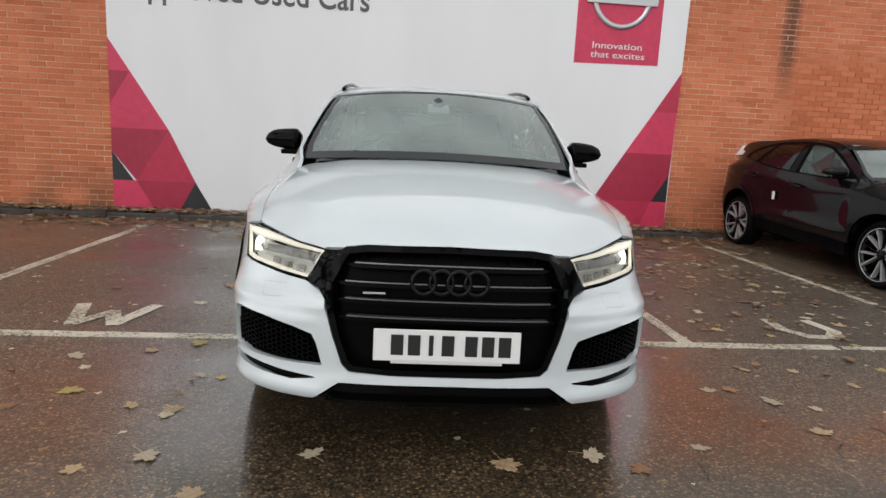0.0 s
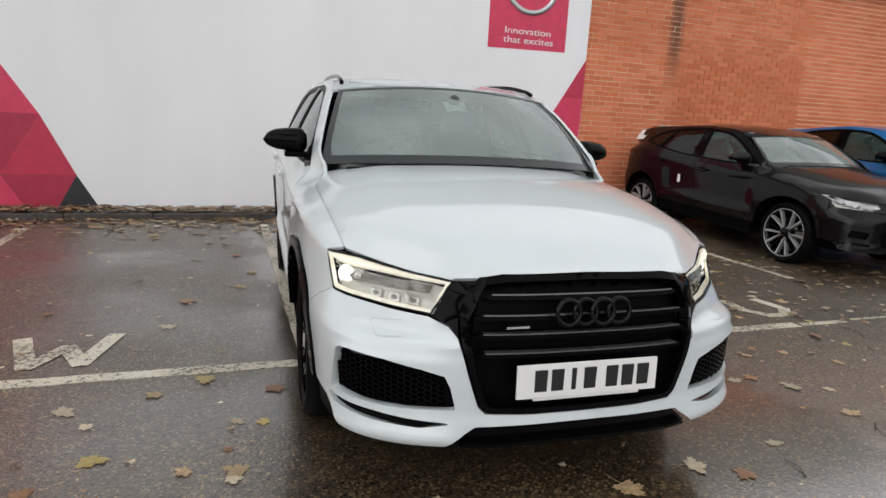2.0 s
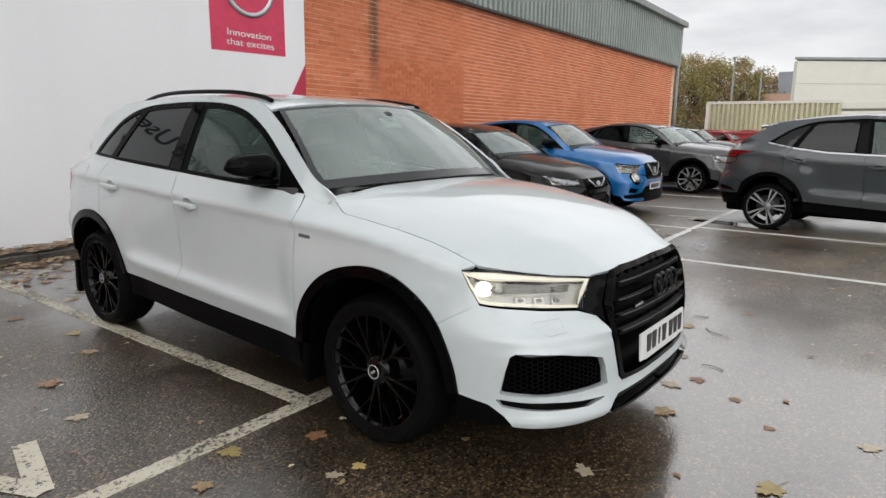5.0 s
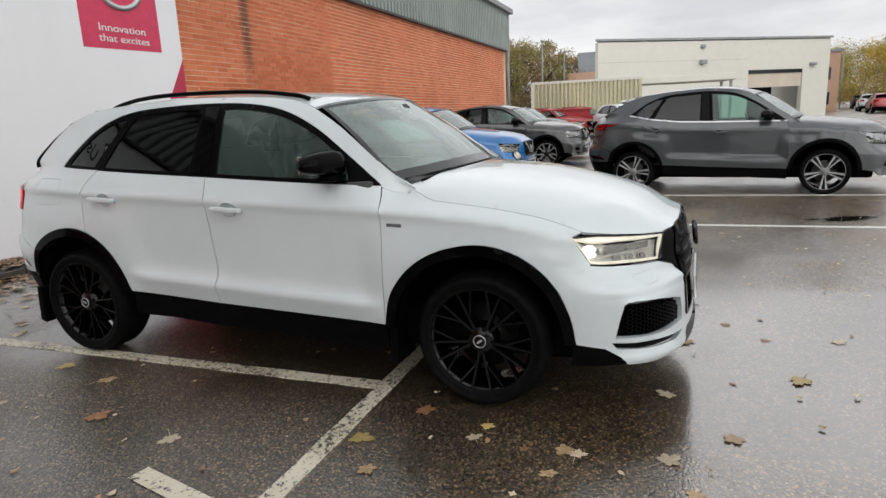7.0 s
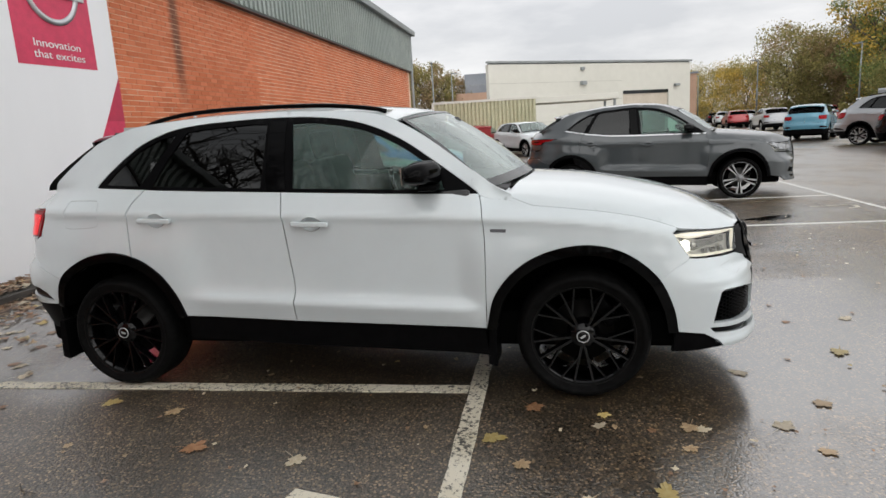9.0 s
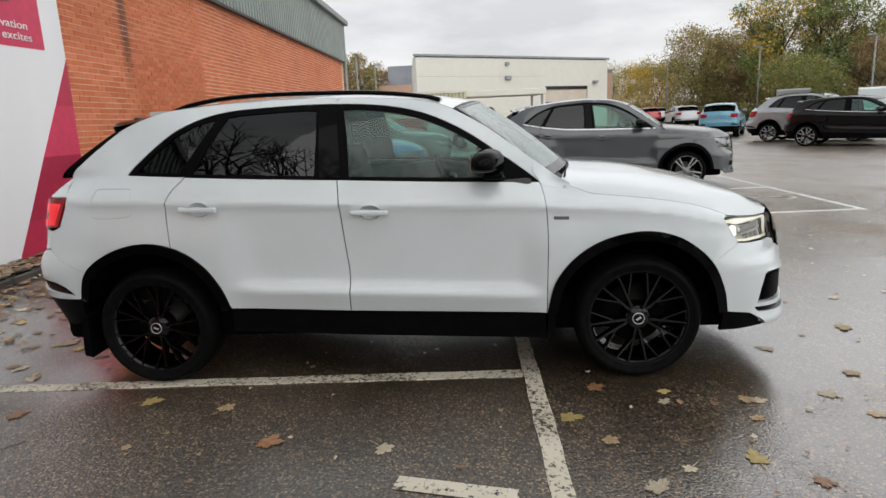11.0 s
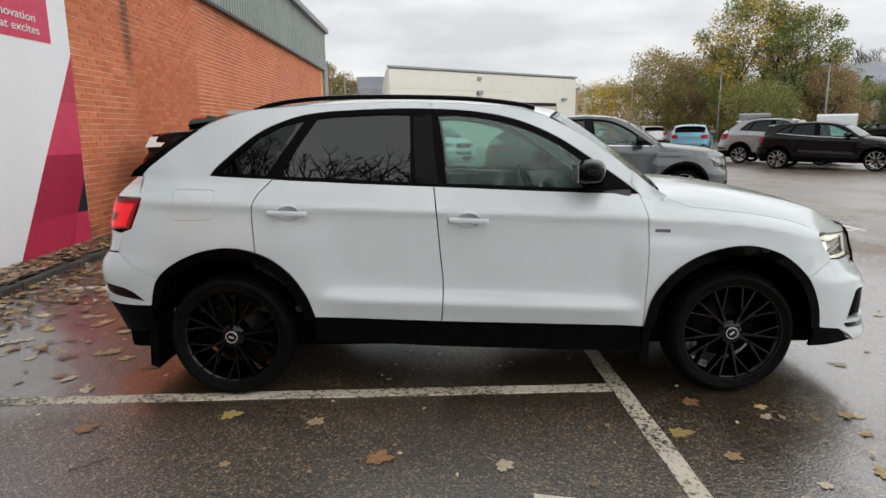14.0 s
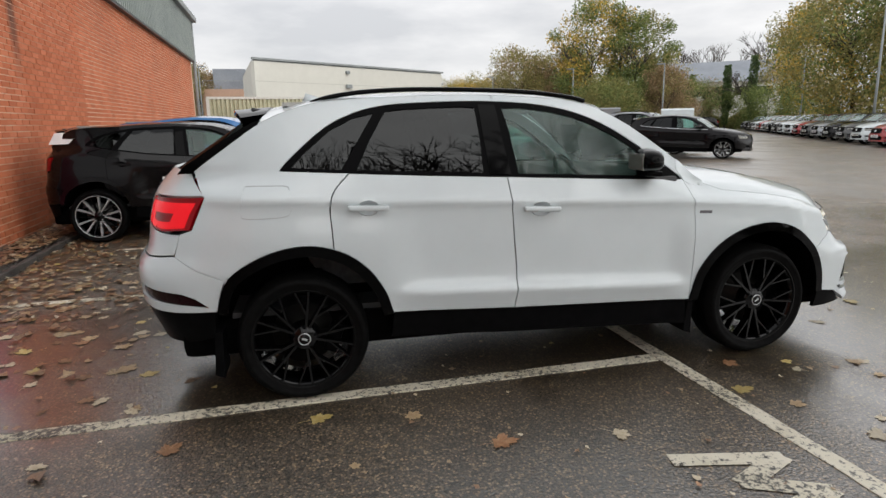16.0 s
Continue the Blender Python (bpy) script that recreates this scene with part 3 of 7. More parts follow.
def cladding(name, x0, x1, y, z0, z1):
    v, f = [], []
    pitch, prof = 0.2, ((0, 0), (0.034, 0), (0.050, -0.085), (0.148, -0.085), (0.164, 0))
    n = int((x1 - x0) / pitch)
    line = [(x0 + i * pitch + dx, y + dy) for i in range(n) for dx, dy in prof] + [(x1, y)]
    for x, yy in line:
        v += [(x, yy, z0), (x, yy, z1)]
    f = [(2 * i, 2 * i + 2, 2 * i + 3, 2 * i + 1) for i in range(len(line) - 1)]
    return mesh_of(name, v, f, CLADDING)


clad = tagged(new("cladding", cladding("cladding", -10, 23.25, WALL_Y - 0.06, 3.90, 5.36)), "grey-green ribbed metal cladding above the brickwork", "cladding", kind="structure")
tagged(new("trim_drip", box("trim_drip", (33.3, 0.11, 0.045), (6.6, WALL_Y - 0.07, 3.875), DRIP)), "dark metal drip trim under the cladding", "trim", kind="structure")
tagged(new("gutter", box("gutter", (33.6, 0.34, 0.20), (6.65, WALL_Y - 0.12, 5.46), GUTTER, 0.03)), "grey metal eaves gutter along the roof edge", "gutter", kind="structure")
tagged(new("roof", box("roof", (33.2, 30, 0.2), (6.5, WALL_Y + 15.1, 5.48), GUTTER)), "grey metal roof of the commercial unit", "roof", kind="structure")
tagged(new("wall_upper", box("wall_upper", (33.1, 0.1, 1.5), (6.5, WALL_Y + 0.12, 4.66), GUTTER)), "grey upper wall behind the cladding", "wall", kind="structure")
end_clad = cladding("end_cladding", 0, 30, 0, 3.9, 5.36)
end_ob = tagged(new("cladding_end", end_clad), "grey-green ribbed metal cladding on the end wall", "cladding", kind="structure")
end_ob.matrix_basis = pose(23.28, WALL_Y + 0.05, 0, 0, 0, 90)
tagged(new("downpipe", tube("downpipe", [(23.05, WALL_Y - 0.12, 0.0), (23.05, WALL_Y - 0.12, 5.4)], 0.06, GUTTER, 10)), "grey downpipe at the building corner", "pipe", kind="structure")
tagged(new("trim_corner", box("trim_corner", (0.12, 0.12, 1.5), (23.27, WALL_Y - 0.07, 4.65), GUTTER)), "grey metal corner flashing", "trim", kind="structure")

# verge and kerb at the foot of the wall
kerb = tagged(new("kerb", None), "weathered concrete kerb edging at the foot of the wall", "kerb", kind="structure")
kerb_stone = box("kerb_stone", (0.905, 0.07, 0.13), (0, 0, 0.005), KERB, 0.010)
for i in range(36):
    k = part("kerb_stone", kerb_stone, kerb)
    k.matrix_basis = Matrix.Translation((-9.5 + i * 0.914, 8.30, 0.0))


def verge_mesh():
    v, f, nx, ny = [], [], 330, 8
    rnd = random.Random(9)
    for j in range(ny + 1):
        for i in range(nx + 1):
            v.append((-10 + i * 0.1, 8.355 + j * (WALL_Y - 8.37) / ny, 0.05 + rnd.uniform(0, 0.035)))
    f = [(j * (nx + 1) + i, j * (nx + 1) + i + 1, (j + 1) * (nx + 1) + i + 1, (j + 1) * (nx + 1) + i) for j in range(ny) for i in range(nx)]
    return mesh_of("verge", v, f, GRAVEL)


tagged(new("verge", verge_mesh()), "dark gravel strip along the wall", "gravel", kind="structure")


# ---- the banner ----
BAN_Y = WALL_Y - 0.045
banner = tagged(new("banner", None), "large white advertising banner with pink triangles on the wall", "banner")


def upright(name, poly, y, material, thick=0.03):
    n = len(poly)
    v = [(x, y, z) for x, z in poly] + [(x, y + thick, z) for x, z in poly]
    f = [tuple(range(n)), tuple(range(n, 2 * n))[::-1]] + [(i, i + n, (i + 1) % n + n, (i + 1) % n) for i in range(n)]
    me = mesh_of(name, v, f, material)
    bm = bmesh.new()
    bm.from_mesh(me)
    bmesh.ops.recalc_face_normals(bm, faces=bm.faces)
    bm.to_mesh(me)
    bm.free()
    return me


part("sheet", upright("sheet", [(-3.69, 0.05), (4.19, 0.05), (4.22, 4.3), (-3.69, 4.3)], BAN_Y, BANNER), banner)
TRI = [
    (PINK, [(-3.69, 2.32), (-3.69, 1.90), (-3.42, 1.90)]),
    (CRIMSON, [(-3.69, 1.90), (-3.42, 1.90), (-3.69, 1.46)]),
    (PINK, [(-3.42, 1.90), (-2.94, 1.15), (-3.69, 1.15), (-3.69, 1.46)]),
    (CRIMSON, [(-3.69, 1.15), (-2.94, 1.15), (-3.38, 0.45), (-3.69, 0.84)]),
    (CHARCOAL, [(-3.69, 0.84), (-3.42, 0.45), (-3.69, 0.45)]),
    (ROSE, [(-2.94, 1.15), (-3.38, 0.45), (-2.60, 0.45)]),
    (PINK, [(-3.69, 0.45), (-3.38, 0.45), (-3.15, 0.05), (-3.69, 0.05)]),
    (CRIMSON, [(-3.38, 0.45), (-2.60, 0.45), (-2.82, 0.05), (-3.15, 0.05)]),
    (CHARCOAL, [(-2.60, 0.45), (-2.37, 0.05), (-2.82, 0.05)]),
    (ROSE, [(4.21, 2.32), (4.20, 1.75), (3.86, 1.75)]),
    (PINK, [(3.86, 1.75), (4.20, 1.75), (4.19, 1.15), (3.48, 1.15)]),
    (CRIMSON, [(3.48, 1.15), (4.19, 1.15), (4.18, 0.85), (3.94, 0.45), (3.05, 0.45)]),
    (CHARCOAL, [(4.18, 0.85), (4.18, 0.45), (3.94, 0.45)]),
    (PINK, [(3.94, 0.45), (4.18, 0.45), (4.19, 0.05), (3.78, 0.05)]),
    (ROSE, [(3.05, 0.45), (3.94, 0.45), (3.78, 0.05), (2.80, 0.05)]),
    (PINK, [(2.60, 2.37), (3.83, 2.39), (3.83, 3.75), (2.60, 3.75)]),
]
for material, poly in TRI:
    part("coloured_panel", upright("coloured_panel", poly, BAN_Y - 0.004, material, 0.006), banner)


def words(text, x, z, size, material, y, parent, width=None, spacing=1.0, bold=0.0):
    cu = bpy.data.curves.new("lettering", "FONT")
    cu.body, cu.size, cu.extrude, cu.space_character, cu.offset = text, size, 0.002, spacing, bold
    tmp = bpy.data.objects.new("lettering_tmp", cu)
    scene.collection.objects.link(tmp)
    bpy.context.view_layer.update()
    me = bpy.data.meshes.new_from_object(tmp.evaluated_get(bpy.context.evaluated_depsgraph_get()))
    bpy.data.objects.remove(tmp)
    co = np.array([tuple(v.co) for v in me.vertices])
    k = 1.0 if width is None else width / (co[:, 0].max() - co[:, 0].min())
    base = pose(x - co[:, 0].min() * k, y, z, 90, 0, 0) @ Matrix.Diagonal((k, 1, 1, 1))
    # one object for each letter: islands that overlap across belong together
    root = list(range(len(co)))

    def find(i):
        while root[i] != i:
            root[i] = root[root[i]]
            i = root[i]
        return i
    for e in me.edges:
        root[find(e.vertices[0])] = find(e.vertices[1])
    islands = {}
    for i in range(len(co)):
        islands.setdefault(find(i), []).append(i)
    spans = sorted([co[i][:, 0].min(), co[i][:, 0].max(), set(i)] for i in islands.values())
    letters = []
    for lo, hi, ids in spans:
        if letters and (lo + hi) / 2 < letters[-1][1]:
            letters[-1][1], letters[-1][2] = max(hi, letters[-1][1]), letters[-1][2] | ids
        else:
            letters.append([lo, hi, ids])
    for lo, hi, ids in letters:
        order = {q: n for n, q in enumerate(sorted(ids))}
        faces = [tuple(order[q] for q in f.vertices) for f in me.polygons if f.vertices[0] in ids]
        ob = part("letter", mesh_of("letter", [co[q] for q in sorted(ids)], faces, material), parent)
        ob.matrix_basis = base
    bpy.data.meshes.remove(me)


words("Approved Used Cars", -3.42, 2.86, 0.42, LETTER_GREY, BAN_Y - 0.004, banner, 3.14, bold=0.006)
words("Innovation", 2.85, 2.585, 0.125, LETTER_WHITE, BAN_Y - 0.012, banner, 0.72, bold=0.0)
words("that excites", 2.83, 2.46, 0.125, LETTER_WHITE, BAN_Y - 0.012, banner, 0.79, bold=0.0)


def ring_mesh(name, r0, r1, depth, material, seg=48):
    prof = [(r0, 0), (r0, -depth * 0.6), ((r0 + r1) / 2, -depth), (r1, -depth * 0.6), (r1, 0)]
    me = lathe(name, prof, material, seg)
    return me


emblem = part("emblem_ring", ring_mesh("emblem_ring", 0.36, 0.43, 0.02, SILVER), banner, "silver ring emblem")
emblem.matrix_basis = pose(3.23, BAN_Y - 0.006, 3.28, 0, 0, 90)
part("emblem_bar", box("emblem_bar", (1.02, 0.02, 0.17), (3.23, BAN_Y - 0.022, 3.27), SILVER, 0.005), banner, "silver emblem bar")


# ---- cars ----
# Car frame: x to the side, front axle at y = 0, rear axle at y = 2.6, nose towards -y, z up from the road.
PLAN = np.array(spline([(0, -0.915), (0.20, -0.910), (0.38, -0.892), (0.50, -0.866), (0.62, -0.822), (0.72, -0.762), (0.795, -0.685), (0.842, -0.575), (0.866, -0.45), (0.884, -0.30), (0.897, -0.1),
                        (0.903, 0.1), (0.905, 0.5), (0.905, 1.0), (0.905, 1.6), (0.905, 2.1), (0.905, 2.55), (0.895, 2.8), (0.870, 3.0), (0.822, 3.17), (0.735, 3.305),
                        (0.58, 3.395), (0.38, 3.455), (0.18, 3.48), (0, 3.485)], 24))
PLAN_S = np.concatenate([[0], np.cumsum(np.hypot(*np.diff(PLAN, axis=0).T))])
W_DOOR = table([(0.10, 0.84), (0.30, 0.860), (0.38, 0.872), (0.44, 0.890), (0.500, 0.912), (0.514, 0.912), (0.552, 0.886), (0.61, 0.877), (0.75, 0.880), (0.90, 0.885), (0.945, 0.889), (0.968, 0.899),
                (0.986, 0.888), (1.04, 0.864), (1.10, 0.838), (1.2, 0.792), (1.3, 0.742), (1.4, 0.688), (1.47, 0.638), (1.51, 0.595), (1.56, 0.50), (1.6, 0.4)])
W_ARCH = table([(0.10, 0.86), (0.30, 0.875), (0.42, 0.890), (0.55, 0.900), (0.68, 0.905), (0.78, 0.904), (0.90, 0.890), (0.945, 0.890), (0.968, 0.899),
                (0.986, 0.888), (1.04, 0.866), (1.10, 0.838), (1.2, 0.792), (1.3, 0.742), (1.4, 0.688), (1.47, 0.638), (1.51, 0.595), (1.56, 0.50), (1.6, 0.4)])
FRONT_Y = table([(0.10, 0.10), (0.20, 0.05), (0.25, 0.008), (0.32, 0.0), (0.37, 0.010), (0.45, 0.010), (0.58, 0.014), (0.68, 0.026), (0.76, 0.05), (0.82, 0.078), (0.9, 0.13), (1.0, 0.22)])
CHEEK_Z = table([(0.0, 0.0), (0.50, 0.0), (0.555, 0.012), (0.60, 0.050), (0.65, 0.105), (0.70, 0.130), (0.74, 0.128), (0.78, 0.120), (0.85, 0.115), (1.2, 0.115)])
CHEEK_X = table([(0.0, 0.0), (0.36, 0.0), (0.44, 0.22), (0.53, 0.62), (0.65, 0.85), (0.80, 1.0), (1.0, 1.0)])
REAR_Y = table([(0.10, -0.14), (0.30, -0.09), (0.40, -0.05), (0.50, -0.012), (0.62, 0.0), (0.70, -0.012), (0.76, -0.055), (0.82, -0.075), (0.95, -0.095), (1.06, -0.135), (1.18, -0.23), (1.3, -0.4)])
HOOD_C = table([(-0.9, 0.79), (-0.81, 0.845), (-0.70, 0.895), (-0.55, 0.952), (-0.36, 1.004), (-0.08, 1.059), (0.2, 1.086), (0.45, 1.100), (0.7, 1.108)])
ROOF_C = table([(0.6, 1.40), (0.80, 1.475), (0.95, 1.508), (1.15, 1.532), (1.5, 1.552), (1.9, 1.556), (2.2, 1.545), (2.5, 1.515), (2.75, 1.468), (3.0, 1.40)])
WING_CREASE = table([(-0.9, 0.77), (-0.55, 0.800), (-0.42, 0.826), (-0.30, 0.858), (-0.16, 0.884), (0.0, 0.905), (0.15, 0.920), (0.30, 0.932), (0.45, 0.938), (0.6, 0.94)])


def shut_x(y):
    """Half width of the bonnet at y."""
    return np.interp(y, [-0.80, -0.49, -0.30, 0.0, 0.24, 0.33, 0.46], [0.74, 0.754, 0.776, 0.792, 0.796, 0.752, 0.745])


def nose_edge(x):
    """Where the bonnet's leading edge runs: y and z at the half width x."""
    x = np.abs(x)
    z = np.interp(x, [0, 0.25, 0.372, 0.448, 0.55, 0.65, 0.72, 0.77], [0.822, 0.816, 0.806, 0.796, 0.802, 0.816, 0.828, 0.842])
    y = np.interp(x, [0, 0.25, 0.372, 0.448, 0.55, 0.65, 0.72, 0.77], [-0.836, -0.831, -0.812, -0.772, -0.678, -0.575, -0.505, -0.445])
    return y, z


def hood_z(x, y):
    ax = np.abs(x) / 0.74
    base = HOOD_C(y) - 0.036 * ax ** 2 - 0.016 * ax ** 6 - 0.045 * ax ** 3 * step(0.5, -0.6, y)
    base = base - 2.0 * np.clip(np.abs(x) - 0.70, 0, None) ** 2
    base = base - 0.016 * ax ** 2 * step(-0.7, 0.40, y)
    base = base + 0.0035 * np.exp(-((ax - 0.66) / 0.16) ** 2)
    ey, ez = nose_edge(x)
    t = np.clip((y - ey) / 0.20, 0, 1)
    return ez + (base - ez) * (1 - (1 - t) ** 2.4)


def side_x(y, z):
    """Half width of the body at y and height z, glass included."""
    y, z = np.asarray(y, float), np.asarray(z, float)
    zz = z - 0.043 * (np.clip(y, -0.2, 3.0) - 1.3)
    k = step(0.45, 0.62, y) * (1 - step(1.95, 2.2, y))
    w = W_DOOR(zz) * k + W_ARCH(zz) * (1 - k)
    up = step(0.98, 1.10, zz)
    w = w - up * (0.05 * np.clip((1.15 - y) / 0.7, 0, 2) ** 2 + 0.10 * np.clip((y - 2.2) / 0.8, 0, 2) ** 2)
    top = hood_z(shut_x(np.clip(y, -0.5, 0.45)), np.clip(y, -0.5, 0.45))
    crease = WING_CREASE(y)
    roll = np.clip((z - crease) / np.maximum(top - crease, 0.015), 0, 1.12) ** 1.12
    w = w - np.maximum(w - 0.893, 0) * step(crease - 0.12, crease, z) * (1 - step(0.25, 0.5, y))
    return w - (1 - step(0.38, 0.52, y)) * roll * np.maximum(w - shut_x(y), 0)


def skin(sz, push=0.0):
    """Body point for (s, z): s runs round the car's half plan from the nose to the tail."""
    s, z = sz[:, 0], sz[:, 1]
    x0, y0 = np.interp(s, PLAN_S, PLAN[:, 0]), np.interp(s, PLAN_S, PLAN[:, 1])
    y = y0 + (1 - step(-0.80, -0.1, y0)) * FRONT_Y(z) + (1 - step(-0.80, -0.40, y0)) * CHEEK_Z(z) * CHEEK_X(x0) + step(2.7, 3.2, y0) * REAR_Y(z)
    x = x0 / 0.905 * side_x(y, z) * (1 - 0.042 * (1 - step(-0.58, -0.15, y0)) * step(0.56, 0.72, z) * step(0.5, 0.75, x0))
    p = np.stack([x, y, z], 1)
    if push:
        e = 1e-3
        du = skin(np.stack([s + e, z], 1)) - skin(np.stack([s - e, z], 1))
        dv = skin(np.stack([s, z + e], 1)) - skin(np.stack([s, z - e], 1))
        n = np.cross(du, dv)
        n /= np.linalg.norm(n, axis=1)[:, None] + 1e-12
        p = p + n * push
    return p


SS = np.linspace(0, PLAN_S[-1], 900)


def S(y, z):
    """(s, z) of the body side point at y, z."""
    p = skin(np.stack([SS, np.full_like(SS, z)], 1))
    return float(np.interp(y, p[:, 1], SS)), z


def F(x, z):
    """(s, z) of the nose point at the half width x."""
    p = skin(np.stack([SS, np.full_like(SS, z)], 1))
    k = int(np.argmax(p[:, 1] > 0.2))
    return float(np.interp(x, p[:k, 0], SS[:k])), z


def T(x, z):
    """(s, z) of the tail point at the half width x."""
    p = skin(np.stack([SS, np.full_like(SS, z)], 1))
    k = int(np.argmax(p[:, 1] > 2.8))
    return float(np.interp(-x, -p[k:, 0], SS[k:])), z


def sides(pts):
    return [S(y, z) for y, z in pts]


def fronts(pts):
    return [F(x, z) for x, z in pts]


def resample(poly, res):
    out = []
    for a, b in zip(poly, poly[1:] + poly[:1]):
        a, b = np.array(a[:2]), np.array(b[:2])
        n = max(1, int(np.ceil(np.hypot(*(b - a)) / res)))
        out += [tuple(a + (b - a) * i / n) for i in range(n) if i or not out or np.hypot(*(a - np.array(out[-1]))) > 1e-5]
    return out


def inside(poly, pts):
    p, q = np.array(poly), np.array(poly[1:] + poly[:1])
    x, y = pts[:, 0][:, None], pts[:, 1][:, None]
    cross = (p[:, 1] > y) != (q[:, 1] > y)
    with np.errstate(divide="ignore", invalid="ignore"):
        xi = p[:, 0] + (y - p[:, 1]) / (q[:, 1] - p[:, 1]) * (q[:, 0] - p[:, 0])
    return (cross & (x < xi)).sum(1) % 2 == 1


def shrink(poly, d):
    """The outline moved inwards by d."""
    p = np.array(poly)
    area = np.sum(p[:, 0] * np.roll(p[:, 1], -1) - np.roll(p[:, 0], -1) * p[:, 1])
    e1, e2 = p - np.roll(p, 1, 0), np.roll(p, -1, 0) - p
    n1 = np.stack([-e1[:, 1], e1[:, 0]], 1) / (np.linalg.norm(e1, axis=1)[:, None] + 1e-9)
    n2 = np.stack([-e2[:, 1], e2[:, 0]], 1) / (np.linalg.norm(e2, axis=1)[:, None] + 1e-9)
    n = n1 + n2
    n /= np.maximum(np.linalg.norm(n, axis=1)[:, None], 0.5)
    return [tuple(q) for q in p + n * d * (1 if area > 0 else -1)]


from mathutils.geometry import delaunay_2d_cdt


def sheet(name, outer, fn, material, sign=1, res=0.03, holes=(), thick=0.014, gap=0.002, warp=None):
    """A body panel: the flat outline outer, less holes, laid on the surface fn, with turned-in edges."""
    def trimmed(poly, d):
        # the middle line of the car is no seam
        return [(0.0, b[1]) if a[0] == 0.0 else b for a, b in zip(poly, shrink(poly, d))]

    rings = [trimmed(resample(list(outer), res), gap)] + [shrink(resample(list(h), res), -gap) for h in holes]
    bound = np.array([q for r in rings for q in r])
    lo, hi = bound.min(0), bound.max(0)
    gx, gy = np.meshgrid(np.arange(lo[0] + res / 2, hi[0], res), np.arange(lo[1] + res / 2, hi[1], res))
    grid = np.stack([gx.ravel(), gy.ravel()], 1)
    if len(grid):
        ok = inside(rings[0], grid)
        for h in rings[1:]:
            ok &= ~inside(h, grid)
        grid = grid[ok]
    if len(grid):
        d = np.sqrt(((grid[:, None, :] - bound[None]) ** 2).sum(2)).min(1)
        grid = grid[d > res * 0.5]
    pts = [Vector(q) for q in bound] + [Vector(q) for q in grid]
    edges, k = [], 0
    for r in rings:
        edges += [(k + i, k + (i + 1) % len(r)) for i in range(len(r))]
        k += len(r)
    verts, _, faces, _, _, _ = delaunay_2d_cdt(pts, edges, [], 0, 1e-7)
    flat = np.array([tuple(v) for v in verts])
    mids = np.array([flat[list(f)].mean(0) for f in faces])
    ok = inside(rings[0], mids)
    for h in rings[1:]:
        ok &= ~inside(h, mids)
    faces = [tuple(f) for f, o in zip(faces, ok) if o]
    p = fn(flat)
    p = p * np.array([sign, 1, 1])
    fa = np.array(faces)
    nrm = np.cross(p[fa[:, 1]] - p[fa[:, 0]], p[fa[:, 2]] - p[fa[:, 0]])
    out = (nrm * (p[fa].mean(1) - np.array([0, 1.3, 0.72]))).sum()
    if out < 0:
        faces = [f[::-1] for f in faces]
        nrm = -nrm
    vn = np.zeros_like(p)
    for c in range(3):
        np.add.at(vn, fa[:, c], nrm)
    vn /= np.linalg.norm(vn, axis=1)[:, None] + 1e-12
    count = {}
    for f in faces:
        for a, b in zip(f, f[1:] + f[:1]):
            count[(a, b)] = 1
    rim = [(a, b) for a, b in count if (b, a) not in count]
    v = [tuple(q) for q in p]
    if thick:
        made = {}
        for a, b in rim:
            for q in (a, b):
                if q not in made:
                    made[q] = len(v)
                    v += [tuple(p[q]), tuple(p[q] - vn[q] * thick)]
            faces.append((made[b], made[a], made[a] + 1, made[b] + 1))
    if warp is not None:
        v = [tuple(q) for q in warp(np.array(v))]
    return mesh_of(name, v, faces, material, True)


# outlines, as y and z along the side
ARCH_F = spline([(0.470, 0.376), (0.425, 0.545), (0.315, 0.680), (0.165, 0.762), (-0.026, 0.792), (-0.20, 0.748), (-0.345, 0.630), (-0.418, 0.485), (-0.445, 0.352)], 6)
ARCH_R = spline([(2.150, 0.438), (2.190, 0.556), (2.270, 0.676), (2.385, 0.762), (2.535, 0.805), (2.70, 0.790), (2.86, 0.722), (2.955, 0.635), (3.000, 0.500)], 6)
WIN_TOP = spline([(0.497, 1.052), (0.60, 1.130), (0.725, 1.220), (0.900, 1.335), (1.106, 1.425), (1.346, 1.472), (1.651, 1.488), (1.961, 1.482), (2.149, 1.468), (2.29, 1.435), (2.44, 1.365), (2.60, 1.235), (2.668, 1.168)], 4)
BELT = [(2.668, 1.165), (2.34, 1.145), (1.94, 1.122), (1.532, 1.102), (1.0, 1.074), (0.497, 1.050)]
ROOF_EDGE = spline([(0.415, 1.075), (0.52, 1.160), (0.74, 1.325), (0.90, 1.420), (1.02, 1.468), (1.2, 1.500), (1.6, 1.522), (2.0, 1.520), (2.36, 1.500), (2.54, 1.475), (2.74, 1.40), (2.90, 1.295), (3.085, 1.165)], 4)
GAP_A = spline([(0.492, 1.048), (0.472, 0.962), (0.461, 0.80), (0.466, 0.55), (0.470, 0.376)], 4)
GAP_B = spline([(1.532, 1.102), (1.519, 0.963), (1.502, 0.754), (1.490, 0.602), (1.500, 0.408)], 4)
GAP_C = spline([(2.338, 1.145), (2.415, 1.065), (2.440, 0.985), (2.436, 0.87), (2.432, 0.782)], 4)


def dense(pts, n=6):
    out = []
    for a, b in zip(pts, pts[1:]):
        out += [(a[0] + (b[0] - a[0]) * i / n, a[1] + (b[1] - a[1]) * i / n) for i in range(n)]
    return out + [pts[-1]]


